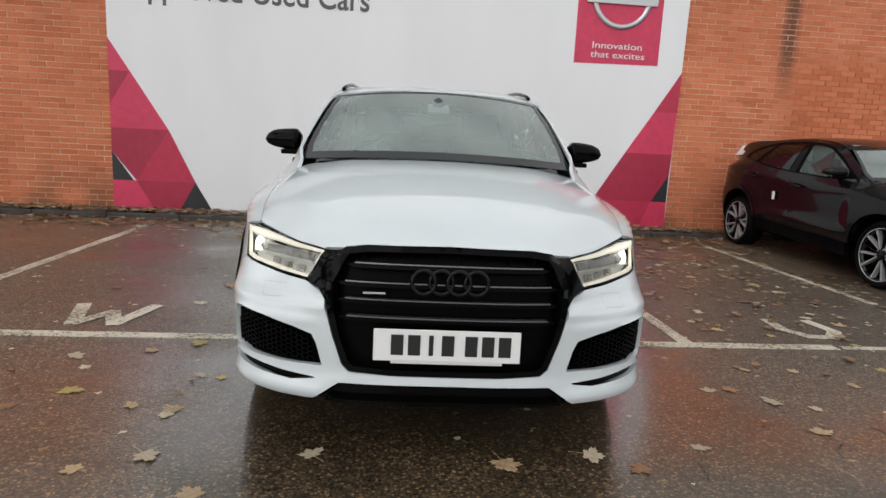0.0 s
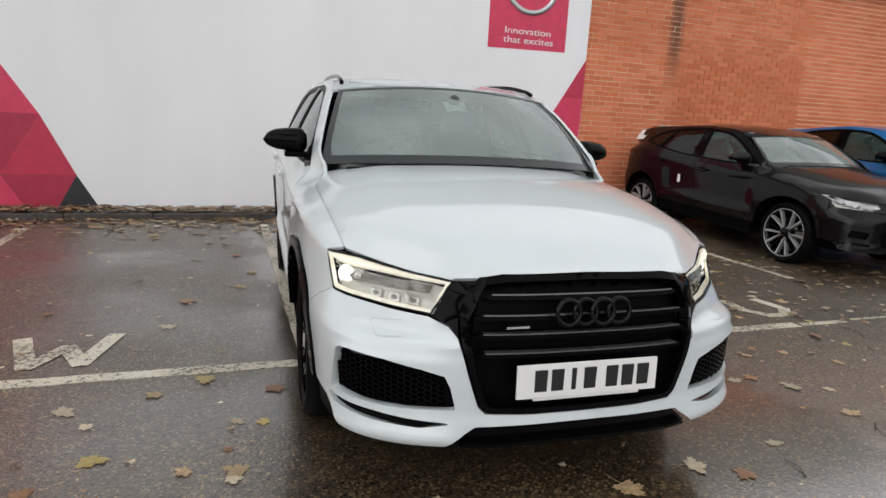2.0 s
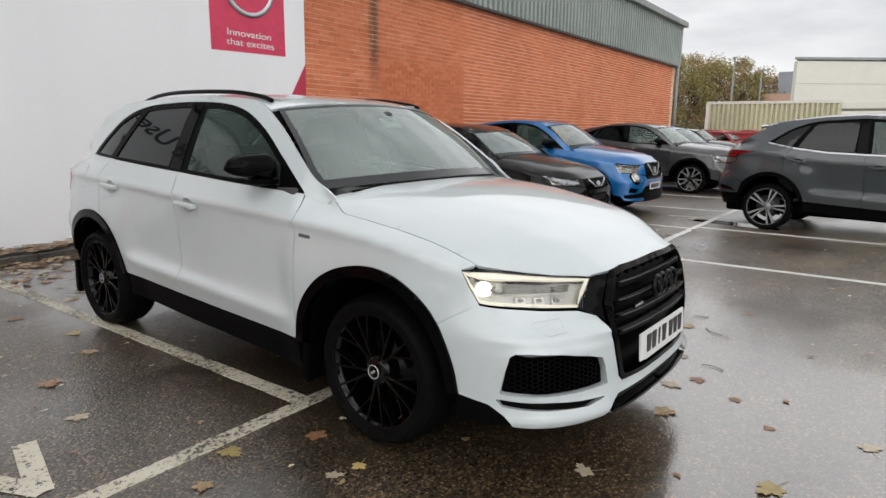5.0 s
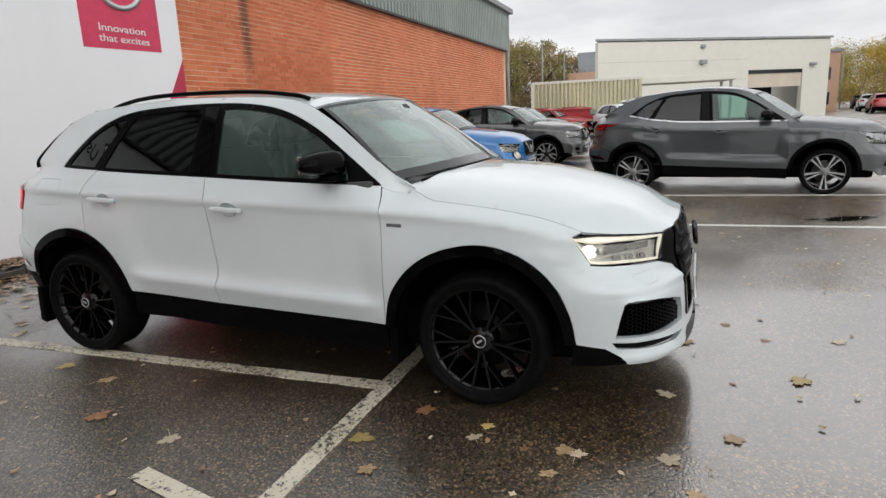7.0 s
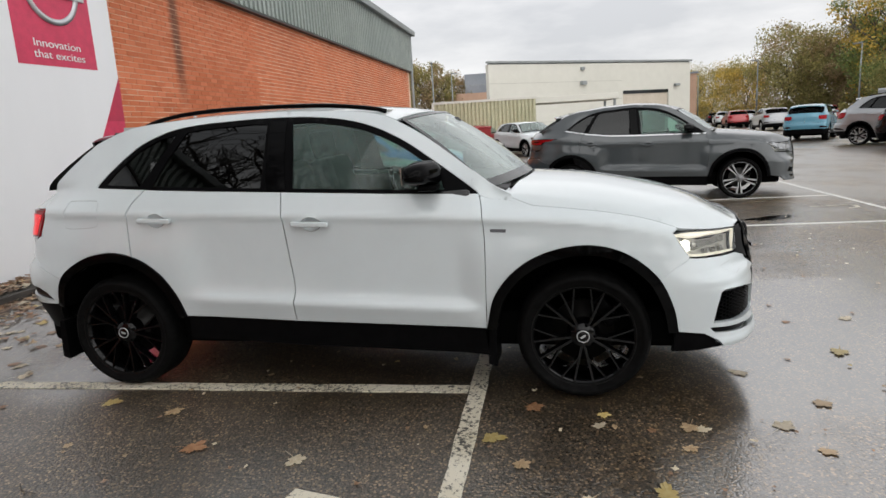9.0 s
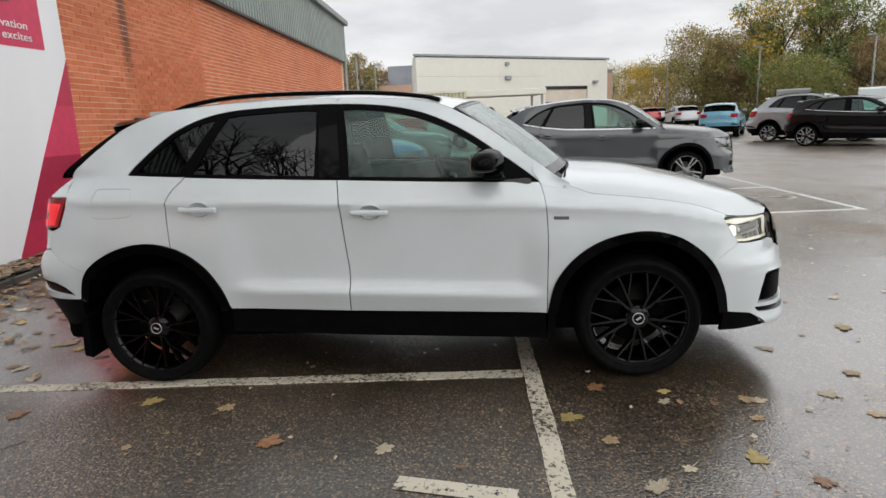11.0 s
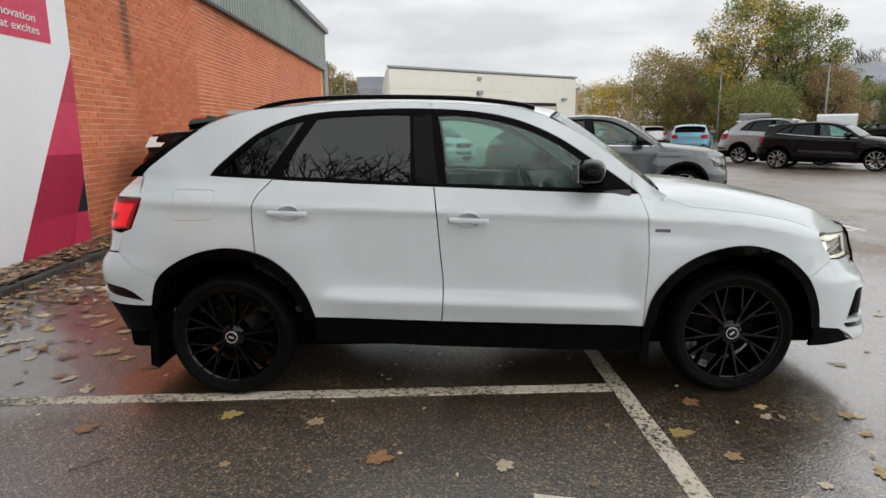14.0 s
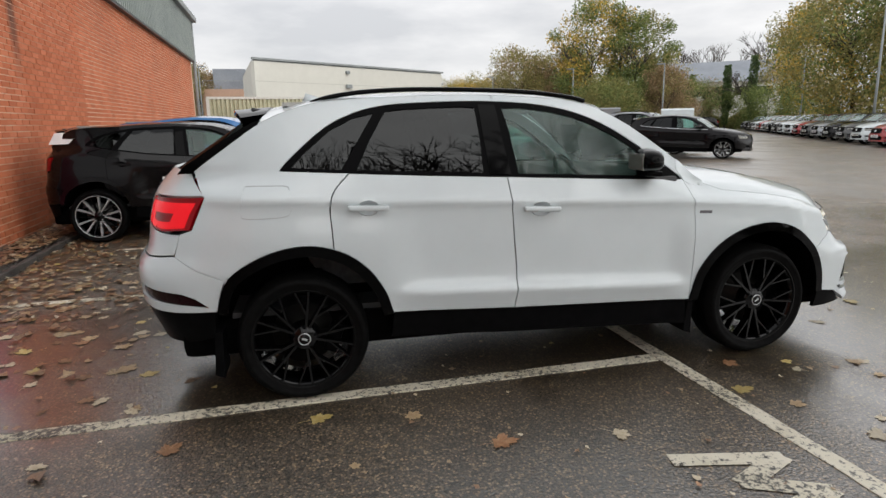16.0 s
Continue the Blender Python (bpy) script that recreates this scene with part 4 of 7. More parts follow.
def yz_skin(push=0.0):
    """Surface over (y, z) for the glass and pillars."""
    def fn(q):
        out = plain(q)
        tail = (q[:, 0] > 2.6) & (q[:, 1] < 1.22)
        if tail.any():
            y, z = q[tail, 0], q[tail, 1]
            lo, hi = np.full(len(y), 3.2), np.full(len(y), PLAN_S[-1] - 0.25)
            for _ in range(36):
                mid = (lo + hi) / 2
                under = skin(np.stack([mid, z], 1))[:, 1] < y
                lo, hi = np.where(under, mid, lo), np.where(under, hi, mid)
            x = skin(np.stack([lo, z], 1))[:, 0] + push
            k = step(2.6, 2.75, y) * (1 - step(1.10, 1.21, z))
            out[tail, 0] = out[tail, 0] * (1 - k) + x * k
        return out

    def plain(q):
        return np.stack([side_x(q[:, 0], q[:, 1]) * np.interp(q[:, 0], PLAN[:, 1], PLAN[:, 0] / 0.905) + push, q[:, 0], q[:, 1]], 1)
    return fn


def skin_push(push):
    return lambda q: skin(q, push)


def hood_fn(q):
    return np.stack([q[:, 0], q[:, 1], hood_z(q[:, 0], q[:, 1])], 1)


def roof_half(y):
    i = np.argsort([p[0] for p in ROOF_EDGE])
    ze = np.interp(y, [ROOF_EDGE[k][0] for k in i], [ROOF_EDGE[k][1] for k in i])
    return side_x(y, ze), ze


def roof_fn(q):
    x, y = q[:, 0], q[:, 1]
    xe, ze = roof_half(y)
    t = np.clip(np.abs(x) / xe, 0, 1)
    return np.stack([x, y, ROOF_C(y) + (ze - ROOF_C(y)) * t ** 3.0], 1)


def screen_fn(q, push=0.0):
    """Windscreen over (u, v): u from -1 to 1 across, v from the cowl to the roof."""
    u, v = q[:, 0], q[:, 1]
    x = u * (0.752 + (0.612 - 0.752) * v)
    y = (0.275 + 0.180 * u * u) * (1 - v) + (0.80 + 0.112 * u * u) * v
    z = (1.094 - 0.032 * u * u) * (1 - v) + (1.476 - 0.043 * u * u) * v + 0.022 * np.sin(np.pi * v) + push
    return np.stack([x, y, z], 1)


def back_fn(q, push=0.0):
    u, v = q[:, 0], q[:, 1]
    x = u * (0.66 + (0.53 - 0.66) * v)
    y = (3.25 - 0.17 * u * u) * (1 - v) + (2.81 - 0.12 * u * u) * v + push
    z = (1.155 - 0.0 * u * u) * (1 - v) + (1.455 - 0.05 * u * u) * v
    return np.stack([x, y, z], 1)


def wheel_parts(parent, spokes, spoke_mat, rim_mat, r=0.327, width=0.235, cap_mat=None, silver=None, lip=True, lip_mat=None):
    """A wheel, its outer face towards +x, under parent."""
    hw = width / 2
    tyre = lathe("wheel", [(0.243, -hw + 0.012), (0.262, -hw), (0.300, -hw - 0.004), (r - 0.012, -hw + 0.018), (r, -hw + 0.045), (r, hw - 0.045), (r - 0.004, hw - 0.035),
                           (r - 0.012, hw - 0.018), (0.302, hw + 0.004), (0.285, hw + 0.006), (0.283, hw + 0.004), (0.262, hw), (0.255, hw - 0.003), (0.243, hw - 0.012)], RUBBER, 56)
    w = part("wheel", tyre, parent)
    part("rim", lathe("rim", [(0.252, hw - 0.004), (0.258, hw - 0.002), (0.256, hw - 0.012), (0.240, hw - 0.02), (0.232, hw - 0.05), (0.225, -hw + 0.03), (0.24, -hw + 0.01)], rim_mat, 56), w)
    part("brake_disc", lathe("brake_disc", [(0.0, 0.02), (0.085, 0.02), (0.085, 0.0), (0.158, 0.0), (0.158, -0.022), (0.06, -0.022)], DISC if silver else STEEL, 36), w)
    part("caliper", box("caliper", (0.07, 0.075, 0.16), (0.0, 0.150, 0.02), SATIN_BLACK, 0.015), w)
    part("hub", lathe("hub", [(0.0, hw - 0.018), (0.052, hw - 0.020), (0.066, hw - 0.032), (0.075, hw - 0.07), (0.08, 0.03)], spoke_mat, 28), w)
    part("hub_cap", lathe("hub_cap", [(0.0, hw - 0.008), (0.026, hw - 0.008), (0.031, hw - 0.012), (0.032, hw - 0.02)], cap_mat or spoke_mat, 24), w)
    if silver:
        part("cap_ring", lathe("cap_ring", [(0.027, hw - 0.007), (0.0295, hw - 0.004), (0.032, hw - 0.008)], silver, 24), w)
        part("cap_badge", box("cap_badge", (0.002, 0.028, 0.010), (hw - 0.006, 0, 0), silver), w)
    if lip and not silver:
        part("rim_lip", lathe("rim_lip", [(0.249, hw - 0.004), (0.251, hw - 0.001), (0.256, hw), (0.258, hw - 0.004)], lip_mat or spoke_mat, 48), w)
    kinds = {}
    for a0, a1, w0, w1, m, r_in in spokes:
        key = (round(a1 - a0, 3), w0, w1, m.name, r_in)
        if key not in kinds:
            d = radians(a1 - a0)
            p0, p1 = Vector((0, r_in, 0)), Vector((0, 0.247 * math.cos(d), 0.247 * math.sin(d)))
            n = Vector((0, -(p1 - p0).z, (p1 - p0).y)).normalized()
            prof = []
            for t, ww, front, back in ((0, w0, hw - 0.026, hw - 0.075), (0.45, (w0 + w1) / 2, hw - 0.020, hw - 0.062), (0.92, w1, hw - 0.012, hw - 0.05), (1.0, w1 * 1.25, hw - 0.010, hw - 0.045)):
                c = p0.lerp(p1, t)
                prof.append([c + n * ww * 0.5 + Vector((back, 0, 0)), c + n * ww * 0.32 + Vector((front, 0, 0)), c - n * ww * 0.32 + Vector((front, 0, 0)), c - n * ww * 0.5 + Vector((back, 0, 0))])
            v = [q for ring in prof for q in ring]
            f = [(4 * i + k, 4 * i + (k + 1) % 4, 4 * i + 4 + (k + 1) % 4, 4 * i + 4 + k) for i in range(3) for k in range(4)]
            kinds[key] = mesh_of("spoke", v, f, m)
        sp = part("spoke", kinds[key], w)
        sp.matrix_basis = pose(0, 0, 0, a0, 0, 0)
    for i in range(5):
        b = part("wheel_bolt", lathe("wheel_bolt", [(0, 0.012), (0.009, 0.010), (0.011, 0.0)], SATIN_BLACK if silver else STEEL, 8), w)
        a = radians(36 + 72 * i)
        b.matrix_basis = Matrix.Translation((hw - 0.030, 0.056 * math.cos(a), 0.056 * math.sin(a)))
    return w


def multi_spokes(m):
    # five forked pairs, each arm with a thinner branch to the rim
    out = []
    for i in range(5):
        a = 90 + 72 * i
        for k in (-1, 1):
            out += [(a + 7 * k, a + 11 * k, 0.022, 0.014, m, 0.045), (a + 9.5 * k, a + 27 * k, 0.014, 0.012, m, 0.115)]
    return out


def star_spokes(m):
    # five broad arms, each with a dark centre and two machined edges
    out = []
    for i in range(5):
        a = 90 + 72 * i
        out += [(a - 6, a - 9, 0.020, 0.030, m, 0.050), (a + 6, a + 9, 0.020, 0.030, m, 0.050), (a, a, 0.030, 0.050, WHEEL_BLACK, 0.050)]
    return out


def five_spokes(m, m2):
    out = []
    for i in range(5):
        a = 90 + 72 * i
        out += [(a - 7, a - 15, 0.018, 0.028, m, 0.060), (a + 7, a + 15, 0.018, 0.028, m, 0.060), (a + 36, a + 36, 0.026, 0.016, m2, 0.045)]
    return out


SWEPT = mat("clear_lamp_cover", (0.30, 0.31, 0.32), 0.12, 0.35, 0.6)
GRILLE_BAR = mat("satin_grille_bar", (0.002, 0.002, 0.0022), 0.30)
GRILLE_BAR.node_tree.nodes["Principled BSDF"].inputs["Specular IOR Level"].default_value = 0.045
# paler colour for the highlight line along the black grille bars
BAR_HIGHLIGHT = mat("satin_bar_edge", (0.13, 0.13, 0.135), 0.3, 0.6)


def build_car(name, label, paint, res=0.03, stretch=None, wheel="five", lit=False, glass_rear=GLASS_DARK, arch=GLOSS_BLACK, mirror=GLOSS_BLACK, hero=False, rails=True, plate=PLATE_WHITE, strip=False, round_lamps=False, front_plate=PLATE_WHITE, slim=False):
    """One car. stretch maps the points of the base body onto another model's proportions."""
    car = tagged(new(name, None), label, "car")
    warp = stretch
    far = res > 0.05

    def P(nm, outer, material, fn=skin, both=True, parent=None, lab="", **kw):
        kw.setdefault("thick", 0.014)
        made = []
        for sg in ((-1, 1) if both else (1,)):
            made.append(part(nm, sheet(nm, outer, fn, material, sg, kw.get("res", res), kw.get("holes", ()), kw["thick"], kw.get("gap", 0.002), warp), parent or car, lab))
        return made

    def solid(nm, me, parent=None, lab=""):
        if warp is not None:
            q = np.array([tuple(v.co) for v in me.vertices])
            for v, c in zip(me.vertices, warp(q)):
                v.co = c
        return part(nm, me, parent or car, lab)

    # front wing
    edge = [(y, float(hood_z(shut_x(y), y))) for y in np.linspace(0.44, -0.445, 30)]
    fender = sides(list(reversed(GAP_A))[:0] + dense(GAP_A[::-1], 1)[:-1]) + sides([(0.485, 1.046)]) + sides(edge) + \
        sides([(-0.450, 0.838), (-0.422, 0.828), (-0.455, 0.77), (-0.500, 0.705), (-0.43, 0.665), (-0.352, 0.615)]) + sides([p for p in ARCH_F[::-1] if p[0] > -0.345])
    def oval(y0):
        z0 = 0.933 + 0.05 * (y0 - 1.36)
        return [S(y0 + 0.052 * math.cos(a), z0 + 0.036 * math.sin(a)) for a in np.linspace(0, math.tau, 17)[:-1]]

    bowls = {y0: oval(y0) for y0 in (1.362, 2.258)} if not far else {}
    for y0, ring in bowls.items():
        cc = np.array(ring).mean(0)

        def bowl_fn(q, cc=cc):
            r2 = ((q[:, 0] - cc[0]) / 0.052) ** 2 + ((q[:, 1] - cc[1]) / 0.036) ** 2
            p = skin(q)
            p[:, 0] -= 0.024 * np.clip(1 - r2, 0, 1) ** 0.7
            return p
        P("handle_recess", ring, paint, fn=bowl_fn, thick=0.0, gap=-0.001, res=0.012)
    fine = 0.018 if hero else res
    seam = 0.003 if hero else 0.002
    wing_y = np.linspace(-0.47, 0.46, 32)
    wing_z = np.array([float(hood_z(shut_x(y), y)) for y in wing_y])
    wing_dx = np.array([float(shut_x(y)) - skin(np.array([S(y, z)]))[0][0] for y, z in zip(wing_y, wing_z)])
    wing_dx *= 1 - step(0.28, 0.36, wing_y)

    def wing_fn(q, drop=0.0):
        p = skin(q, -drop)
        zc, zt = WING_CREASE(p[:, 1]), np.interp(p[:, 1], wing_y, wing_z)
        t = np.clip((p[:, 2] - zc) / np.maximum(zt - zc, 0.015), 0, 1)
        p[:, 0] += np.interp(p[:, 1], wing_y, wing_dx) * t
        return p
    wings = P("front_wing", fender, paint, fn=wing_fn, res=fine, gap=0.0010)
    if not far:
        # painted flanges lie just below the joints with the bonnet and the bumper
        top_in = [(y, z - 0.016) for y, z in edge]
        low_seam = [(-0.338, 0.600), (-0.352, 0.614), (-0.43, 0.664), (-0.500, 0.703)]
        for wg, sg in zip(wings, (-1, 1)):
            v = []
            for y, z in [q for q in edge if q[0] < 0.28]:
                x = float(shut_x(y)) if y < 0.33 else float(skin(np.array([S(y, z)]))[0][0])
                v += [(sg * (x + 0.012), y, z - 0.012), (sg * (x - 0.014), y, z - 0.002)]
            me = mesh_of("flange", v, [(2 * k, 2 * k + 2, 2 * k + 3, 2 * k + 1) for k in range(len(v) // 2 - 1)], paint, True)
            if warp is not None:
                for vv, co in zip(me.vertices, warp(np.array(v))):
                    vv.co = co
            part("flange", me, wg)
            part("flange", sheet("flange", sides([(y - 0.006, z + 0.012) for y, z in low_seam] + [(y + 0.006, z - 0.012) for y, z in low_seam[::-1]]), lambda q: skin(q, -0.004), paint, sg, 0.03, (), 0, 0.0, warp), wg)
    P("front_door", sides(dense(GAP_B, 1)) + sides(dense(GAP_A[::-1], 1)) + sides(dense([(0.497, 1.050), (1.0, 1.074), (1.53, 1.102)], 5)), paint, res=fine, gap=seam, holes=[bowls[1.362]] if bowls else ())
    low = [p for p in ARCH_R if p[0] < 2.42]
    P("rear_door", sides(dense(GAP_B[::-1], 1)) + sides(dense([(1.54, 1.102), (1.94, 1.122), (2.336, 1.145)], 4)) + sides(dense(GAP_C, 1)) + sides(low[::-1]), paint, res=fine, gap=seam, holes=[bowls[2.258]] if bowls else ())
    # quarter panel with the rear pillar, the roof side and the front pillar
    frame_poly = [(0.497, 1.050)] + WIN_TOP[1:-1] + [(2.668, 1.165), (2.34, 1.147)] + GAP_C[1:] + [p for p in ARCH_R if 2.44 < p[0] < 2.93] + \
        [(2.955, 0.656), (3.09, 0.712), (3.185, 0.772), (3.150, 0.88), (3.09, 0.90), (3.02, 1.05), (3.055, 1.10)] + ROOF_EDGE[:0:-1] + [(0.425, 1.088), (0.385, 1.058), (0.335, 1.030), (0.335, 1.014), (0.40, 1.024), (0.44, 1.030), (0.488, 1.046)]
    P("body_side", frame_poly, paint, fn=yz_skin(), res=fine, gap=seam)
    if not far:
        foot = [(0.332, 1.002), (0.338, 1.032), (0.385, 1.060), (0.4386, 1.096), (0.52, 1.162), (0.532, 1.104), (0.500, 1.060), (0.488, 1.040), (0.44, 1.018), (0.40, 1.011)]
        P("pillar_foot", dense(foot + [foot[0]], 3)[:-1], paint, fn=yz_skin(0.003), gap=0.0, res=0.015, thick=0.01)
    # bonnet
    nose = [(x, float(nose_edge(x)[0])) for x in np.linspace(-0.757, 0.757, 45)]
    side_r = [(float(shut_x(y)), y) for y in np.linspace(-0.435, 0.39, 26)]
    cowl = [(x, 0.262 + 0.145 * (x / 0.742) ** 2) for x in np.linspace(0.742, -0.742, 25)]
    side_l = [(-float(shut_x(y)), y) for y in np.linspace(0.39, -0.435, 26)]
    P("bonnet", nose + side_r + cowl + side_l, paint, fn=hood_fn, both=False, res=0.022 if hero else res, gap=0.0012)
    tray = [(x, 0.21 + 0.13 * (x / 0.742) ** 2) for x in np.linspace(-0.73, 0.73, 21)] + [(x, 0.32 + 0.15 * (x / 0.73) ** 2) for x in np.linspace(0.745, -0.745, 21)]
    P("cowl", tray, SATIN_BLACK, fn=lambda q: hood_fn(q) - np.array([0, 0, 0.014]), both=False, thick=0.02)
    # the bonnet's turned-down lip closes on the top of the headlamps
    for sg in ((-1, 1) if hero else ()):
        v = []
        for x in np.linspace(0.450, 0.755, 18):
            ey, ez = (float(q) for q in nose_edge(x))
            foot = ez - 0.004 if x > 0.54 else min(ez - 0.004, float(np.interp(x, [0.45, 0.54], [0.790, float(nose_edge(0.54)[1]) - 0.004])))
            low = skin(np.array([F(x, foot)]), 0.001)[0]
            v += [(sg * x, ey + 0.004, ez + 0.0005), (sg * (x * 0.5 + low[0] * 0.5), (ey + low[1]) / 2 - 0.002, ez + 0.0012), (sg * low[0], low[1], low[2])]
        f = [(3 * a + b, 3 * a + b + 1, 3 * a + b + 4, 3 * a + b + 3) for a in range(17) for b in range(2)]
        solid("bonnet_lip", mesh_of("bonnet_lip", v, f, paint, True))
    # roof
    ys = np.linspace(0.93, 2.76, 24)
    right = [(float(roof_half(y)[0]) - 0.002, y) for y in ys]
    front_edge = [(x, 0.80 + 0.105 * (x / 0.59) ** 2 + 0.012) for x in np.linspace(-0.57, 0.57, 17)]
    back_edge = [(x, 2.80 - 0.08 * (x / 0.5) ** 2) for x in np.linspace(0.50, -0.50, 13)]
    P("roof", front_edge + right + back_edge + [(-x, y) for x, y in right[::-1]], paint, fn=roof_fn, both=False, gap=0.0)
    # glass
    full = dense([(-1, 0), (1, 0)], 20)[:-1] + dense([(1, 0), (1, 1)], 8)[:-1] + dense([(1, 1), (-1, 1)], 20)[:-1] + dense([(-1, 1), (-1, 0)], 8)[:-1]
    edge_in = [(u * (0.962 - 0.02 * (v < 0.05)), 0.080 + v * 0.893) for u, v in full]
    gu, gv = (36, 18) if not far else (14, 8)
    q = np.array([(-1 + 2 * i / gu, j / gv) for j in range(gv + 1) for i in range(gu + 1)])
    ws = solid("windscreen", mesh_of("windscreen", screen_fn(q, 0.002), [(j * (gu + 1) + i, j * (gu + 1) + i + 1, (j + 1) * (gu + 1) + i + 1, (j + 1) * (gu + 1) + i) for j in range(gv) for i in range(gu)], GLASS_SCREEN, True))
    P("windscreen_band", full, ENAMEL, fn=lambda q: screen_fn(q, 0.005), both=False, parent=ws, thick=0.004, res=0.05, holes=[edge_in], gap=0, lab="black enamel band round the windscreen")
    bs = P("rear_screen", full, GLASS_REAR, fn=lambda q: back_fn(q, 0.004), both=False, thick=0, res=0.06, gap=0)[0]
    # black panel between the rear screen and the body side
    for sg in (-1, 1):
        v = []
        for k in np.linspace(0, 1, 9):
            q = back_fn(np.array([[1.0, k]]))[0]
            ey = float(np.interp(-q[2], [-1.475, -1.40, -1.295, -1.165, -1.10], [2.54, 2.74, 2.90, 3.085, 3.055]))
            o = yz_skin(0.0)(np.array([[ey, min(q[2], 1.46)]]))[0]
            v += [(sg * (o[0] - 0.004), o[1] - 0.004, o[2]), (sg * (o[0] - 0.030), o[1] + 0.085 - 0.03 * k, o[2] - 0.004) if hero else (sg * (o[0] * 0.4 + q[0] * 0.6), o[1] * 0.4 + q[1] * 0.6 + 0.012, o[2] * 0.4 + q[2] * 0.6), (sg * (q[0] - 0.02), q[1] - 0.002, q[2])]
        f = [(3 * a + b, 3 * a + b + 1, 3 * a + b + 4, 3 * a + b + 3) for a in range(8) for b in range(2)]
        solid("screen_surround", mesh_of("screen_surround", v, f, LINER, True), bs)
    win = list(BELT[::-1]) + [(2.668, 1.165)] + WIN_TOP[::-1][1:-1]
    gf = [(0.665, 1.075), (1.468, 1.115), (1.484, 1.30), (1.508, 1.452)] + [(p[0] + 0.012, p[1] - 0.026) for p in WIN_TOP[::-1] if 0.67 < p[0] < 1.47]
    gr = [(1.652, 1.124), (2.30, 1.158), (2.225, 1.30), (2.135, 1.44)] + [(p[0], p[1] - 0.028) for p in WIN_TOP[::-1] if 1.66 < p[0] < 2.1] + [(1.655, 1.455), (1.650, 1.30)]
    gq = [(2.375, 1.162), (2.615, 1.178), (2.55, 1.245), (2.42, 1.352), (2.30, 1.410), (2.195, 1.432)]
    frames = P("window_frame", win, SATIN_BLACK, fn=yz_skin(-0.004), holes=[gf, gr, gq], gap=0.0, lab="black window surround")
    for fr, sg in zip(frames, (-1, 1)):
        part("front_window", sheet("front_window", gf, yz_skin(-0.010), GLASS_CLEAR, sg, 0.06, (), 0, -0.006, warp), fr)
        part("rear_window", sheet("rear_window", gr, yz_skin(-0.010), glass_rear, sg, 0.06, (), 0, -0.006, warp), fr)
        part("quarter_window", sheet("quarter_window", gq, yz_skin(-0.010), glass_rear, sg, 0.06, (), 0, -0.006, warp), fr)
        part("centre_pillar", sheet("centre_pillar", [(1.505, 1.108), (1.625, 1.114), (1.638, 1.30), (1.640, 1.476), (1.54, 1.472), (1.528, 1.30)], yz_skin(0.001), GLOSS_BLACK, sg, 0.06, (), 0.006, 0.004, warp), fr)
    if strip:
        up = [(y, z + 0.010) for y, z in BELT]
        P("chrome_strip", dense([(y, z - 0.006) for y, z in BELT], 3) + dense(up[::-1], 3), SILVER, fn=yz_skin(0.005), thick=0.008, gap=0.0, lab="bright strip below the side windows")
    # front bumper, in front-view half widths and heights
    fog = fronts([(0.809, 0.532), (0.800, 0.544), (0.775, 0.546), (0.674, 0.535), (0.56, 0.512), (0.488, 0.492), (0.470, 0.455), (0.450, 0.381), (0.60, 0.378), (0.70, 0.379), (0.816, 0.386), (0.815, 0.46)])
    slot = fronts([(0.820, 0.362), (0.70, 0.352), (0.60, 0.342), (0.47, 0.334), (0.56, 0.320), (0.70, 0.326), (0.812, 0.338)])
    head = fronts([(0.450, 0.789), (0.478, 0.735), (0.505, 0.676), (0.64, 0.683)]) + sides([(-0.60, 0.690), (-0.500, 0.705), (-0.455, 0.77), (-0.422, 0.826)]) + \
        [F(x, float(nose_edge(x)[1]) - 0.003) for x in (0.70, 0.62, 0.54)]
    bumper = fronts([(0.525, 0.670), (0.470, 0.648), (0.444, 0.615), (0.412, 0.50), (0.375, 0.392), (0.35, 0.367), (0.2, 0.360), (0.0, 0.360), (0.0, 0.326), (0.2, 0.324), (0.384, 0.322), (0.475, 0.255), (0.60, 0.252), (0.70, 0.255), (0.79, 0.262)]) + \
        sides([(-0.62, 0.30), (-0.565, 0.335), (-0.45, 0.350)]) + sides([p for p in ARCH_F[::-1] if p[0] < -0.35]) + sides([(-0.352, 0.614), (-0.43, 0.664), (-0.500, 0.703), (-0.60, 0.686)]) + fronts([(0.64, 0.677)])

    def bumper_fn(q):
        p = skin(q)
        s, z = q[:, 0], q[:, 1]
        out = 0.020 * np.exp(-((z - 0.280) / 0.030) ** 2) * step(0.40, 0.50, s) + 0.012 * np.exp(-((z - 0.592) / 0.014) ** 2) - 0.010 * np.exp(-((z - 0.625) / 0.016) ** 2)
        d = np.stack([p[:, 0] * 0.6, p[:, 1] * 1.0, np.zeros(len(p))], 1)
        d /= np.linalg.norm(d, axis=1)[:, None] + 1e-9
        return p + d * out[:, None] * (1 - step(-0.62, -0.48, p[:, 1]))[:, None]

    if not hero:
        bumper = fronts([(0.525, 0.670), (0.38, 0.640), (0.34, 0.605), (0.0, 0.595), (0.0, 0.490), (0.38, 0.486), (0.47, 0.43), (0.43, 0.315), (0.0, 0.305), (0.0, 0.255), (0.40, 0.250), (0.60, 0.255), (0.79, 0.270)]) + \
            sides([(-0.62, 0.30), (-0.565, 0.335), (-0.45, 0.350)]) + sides([p for p in ARCH_F[::-1] if p[0] < -0.35]) + sides([(-0.352, 0.614), (-0.43, 0.664), (-0.500, 0.703), (-0.60, 0.686)]) + fronts([(0.64, 0.677)])
        fog = fronts([(0.74, 0.47), (0.58, 0.45), (0.60, 0.385), (0.76, 0.40)])
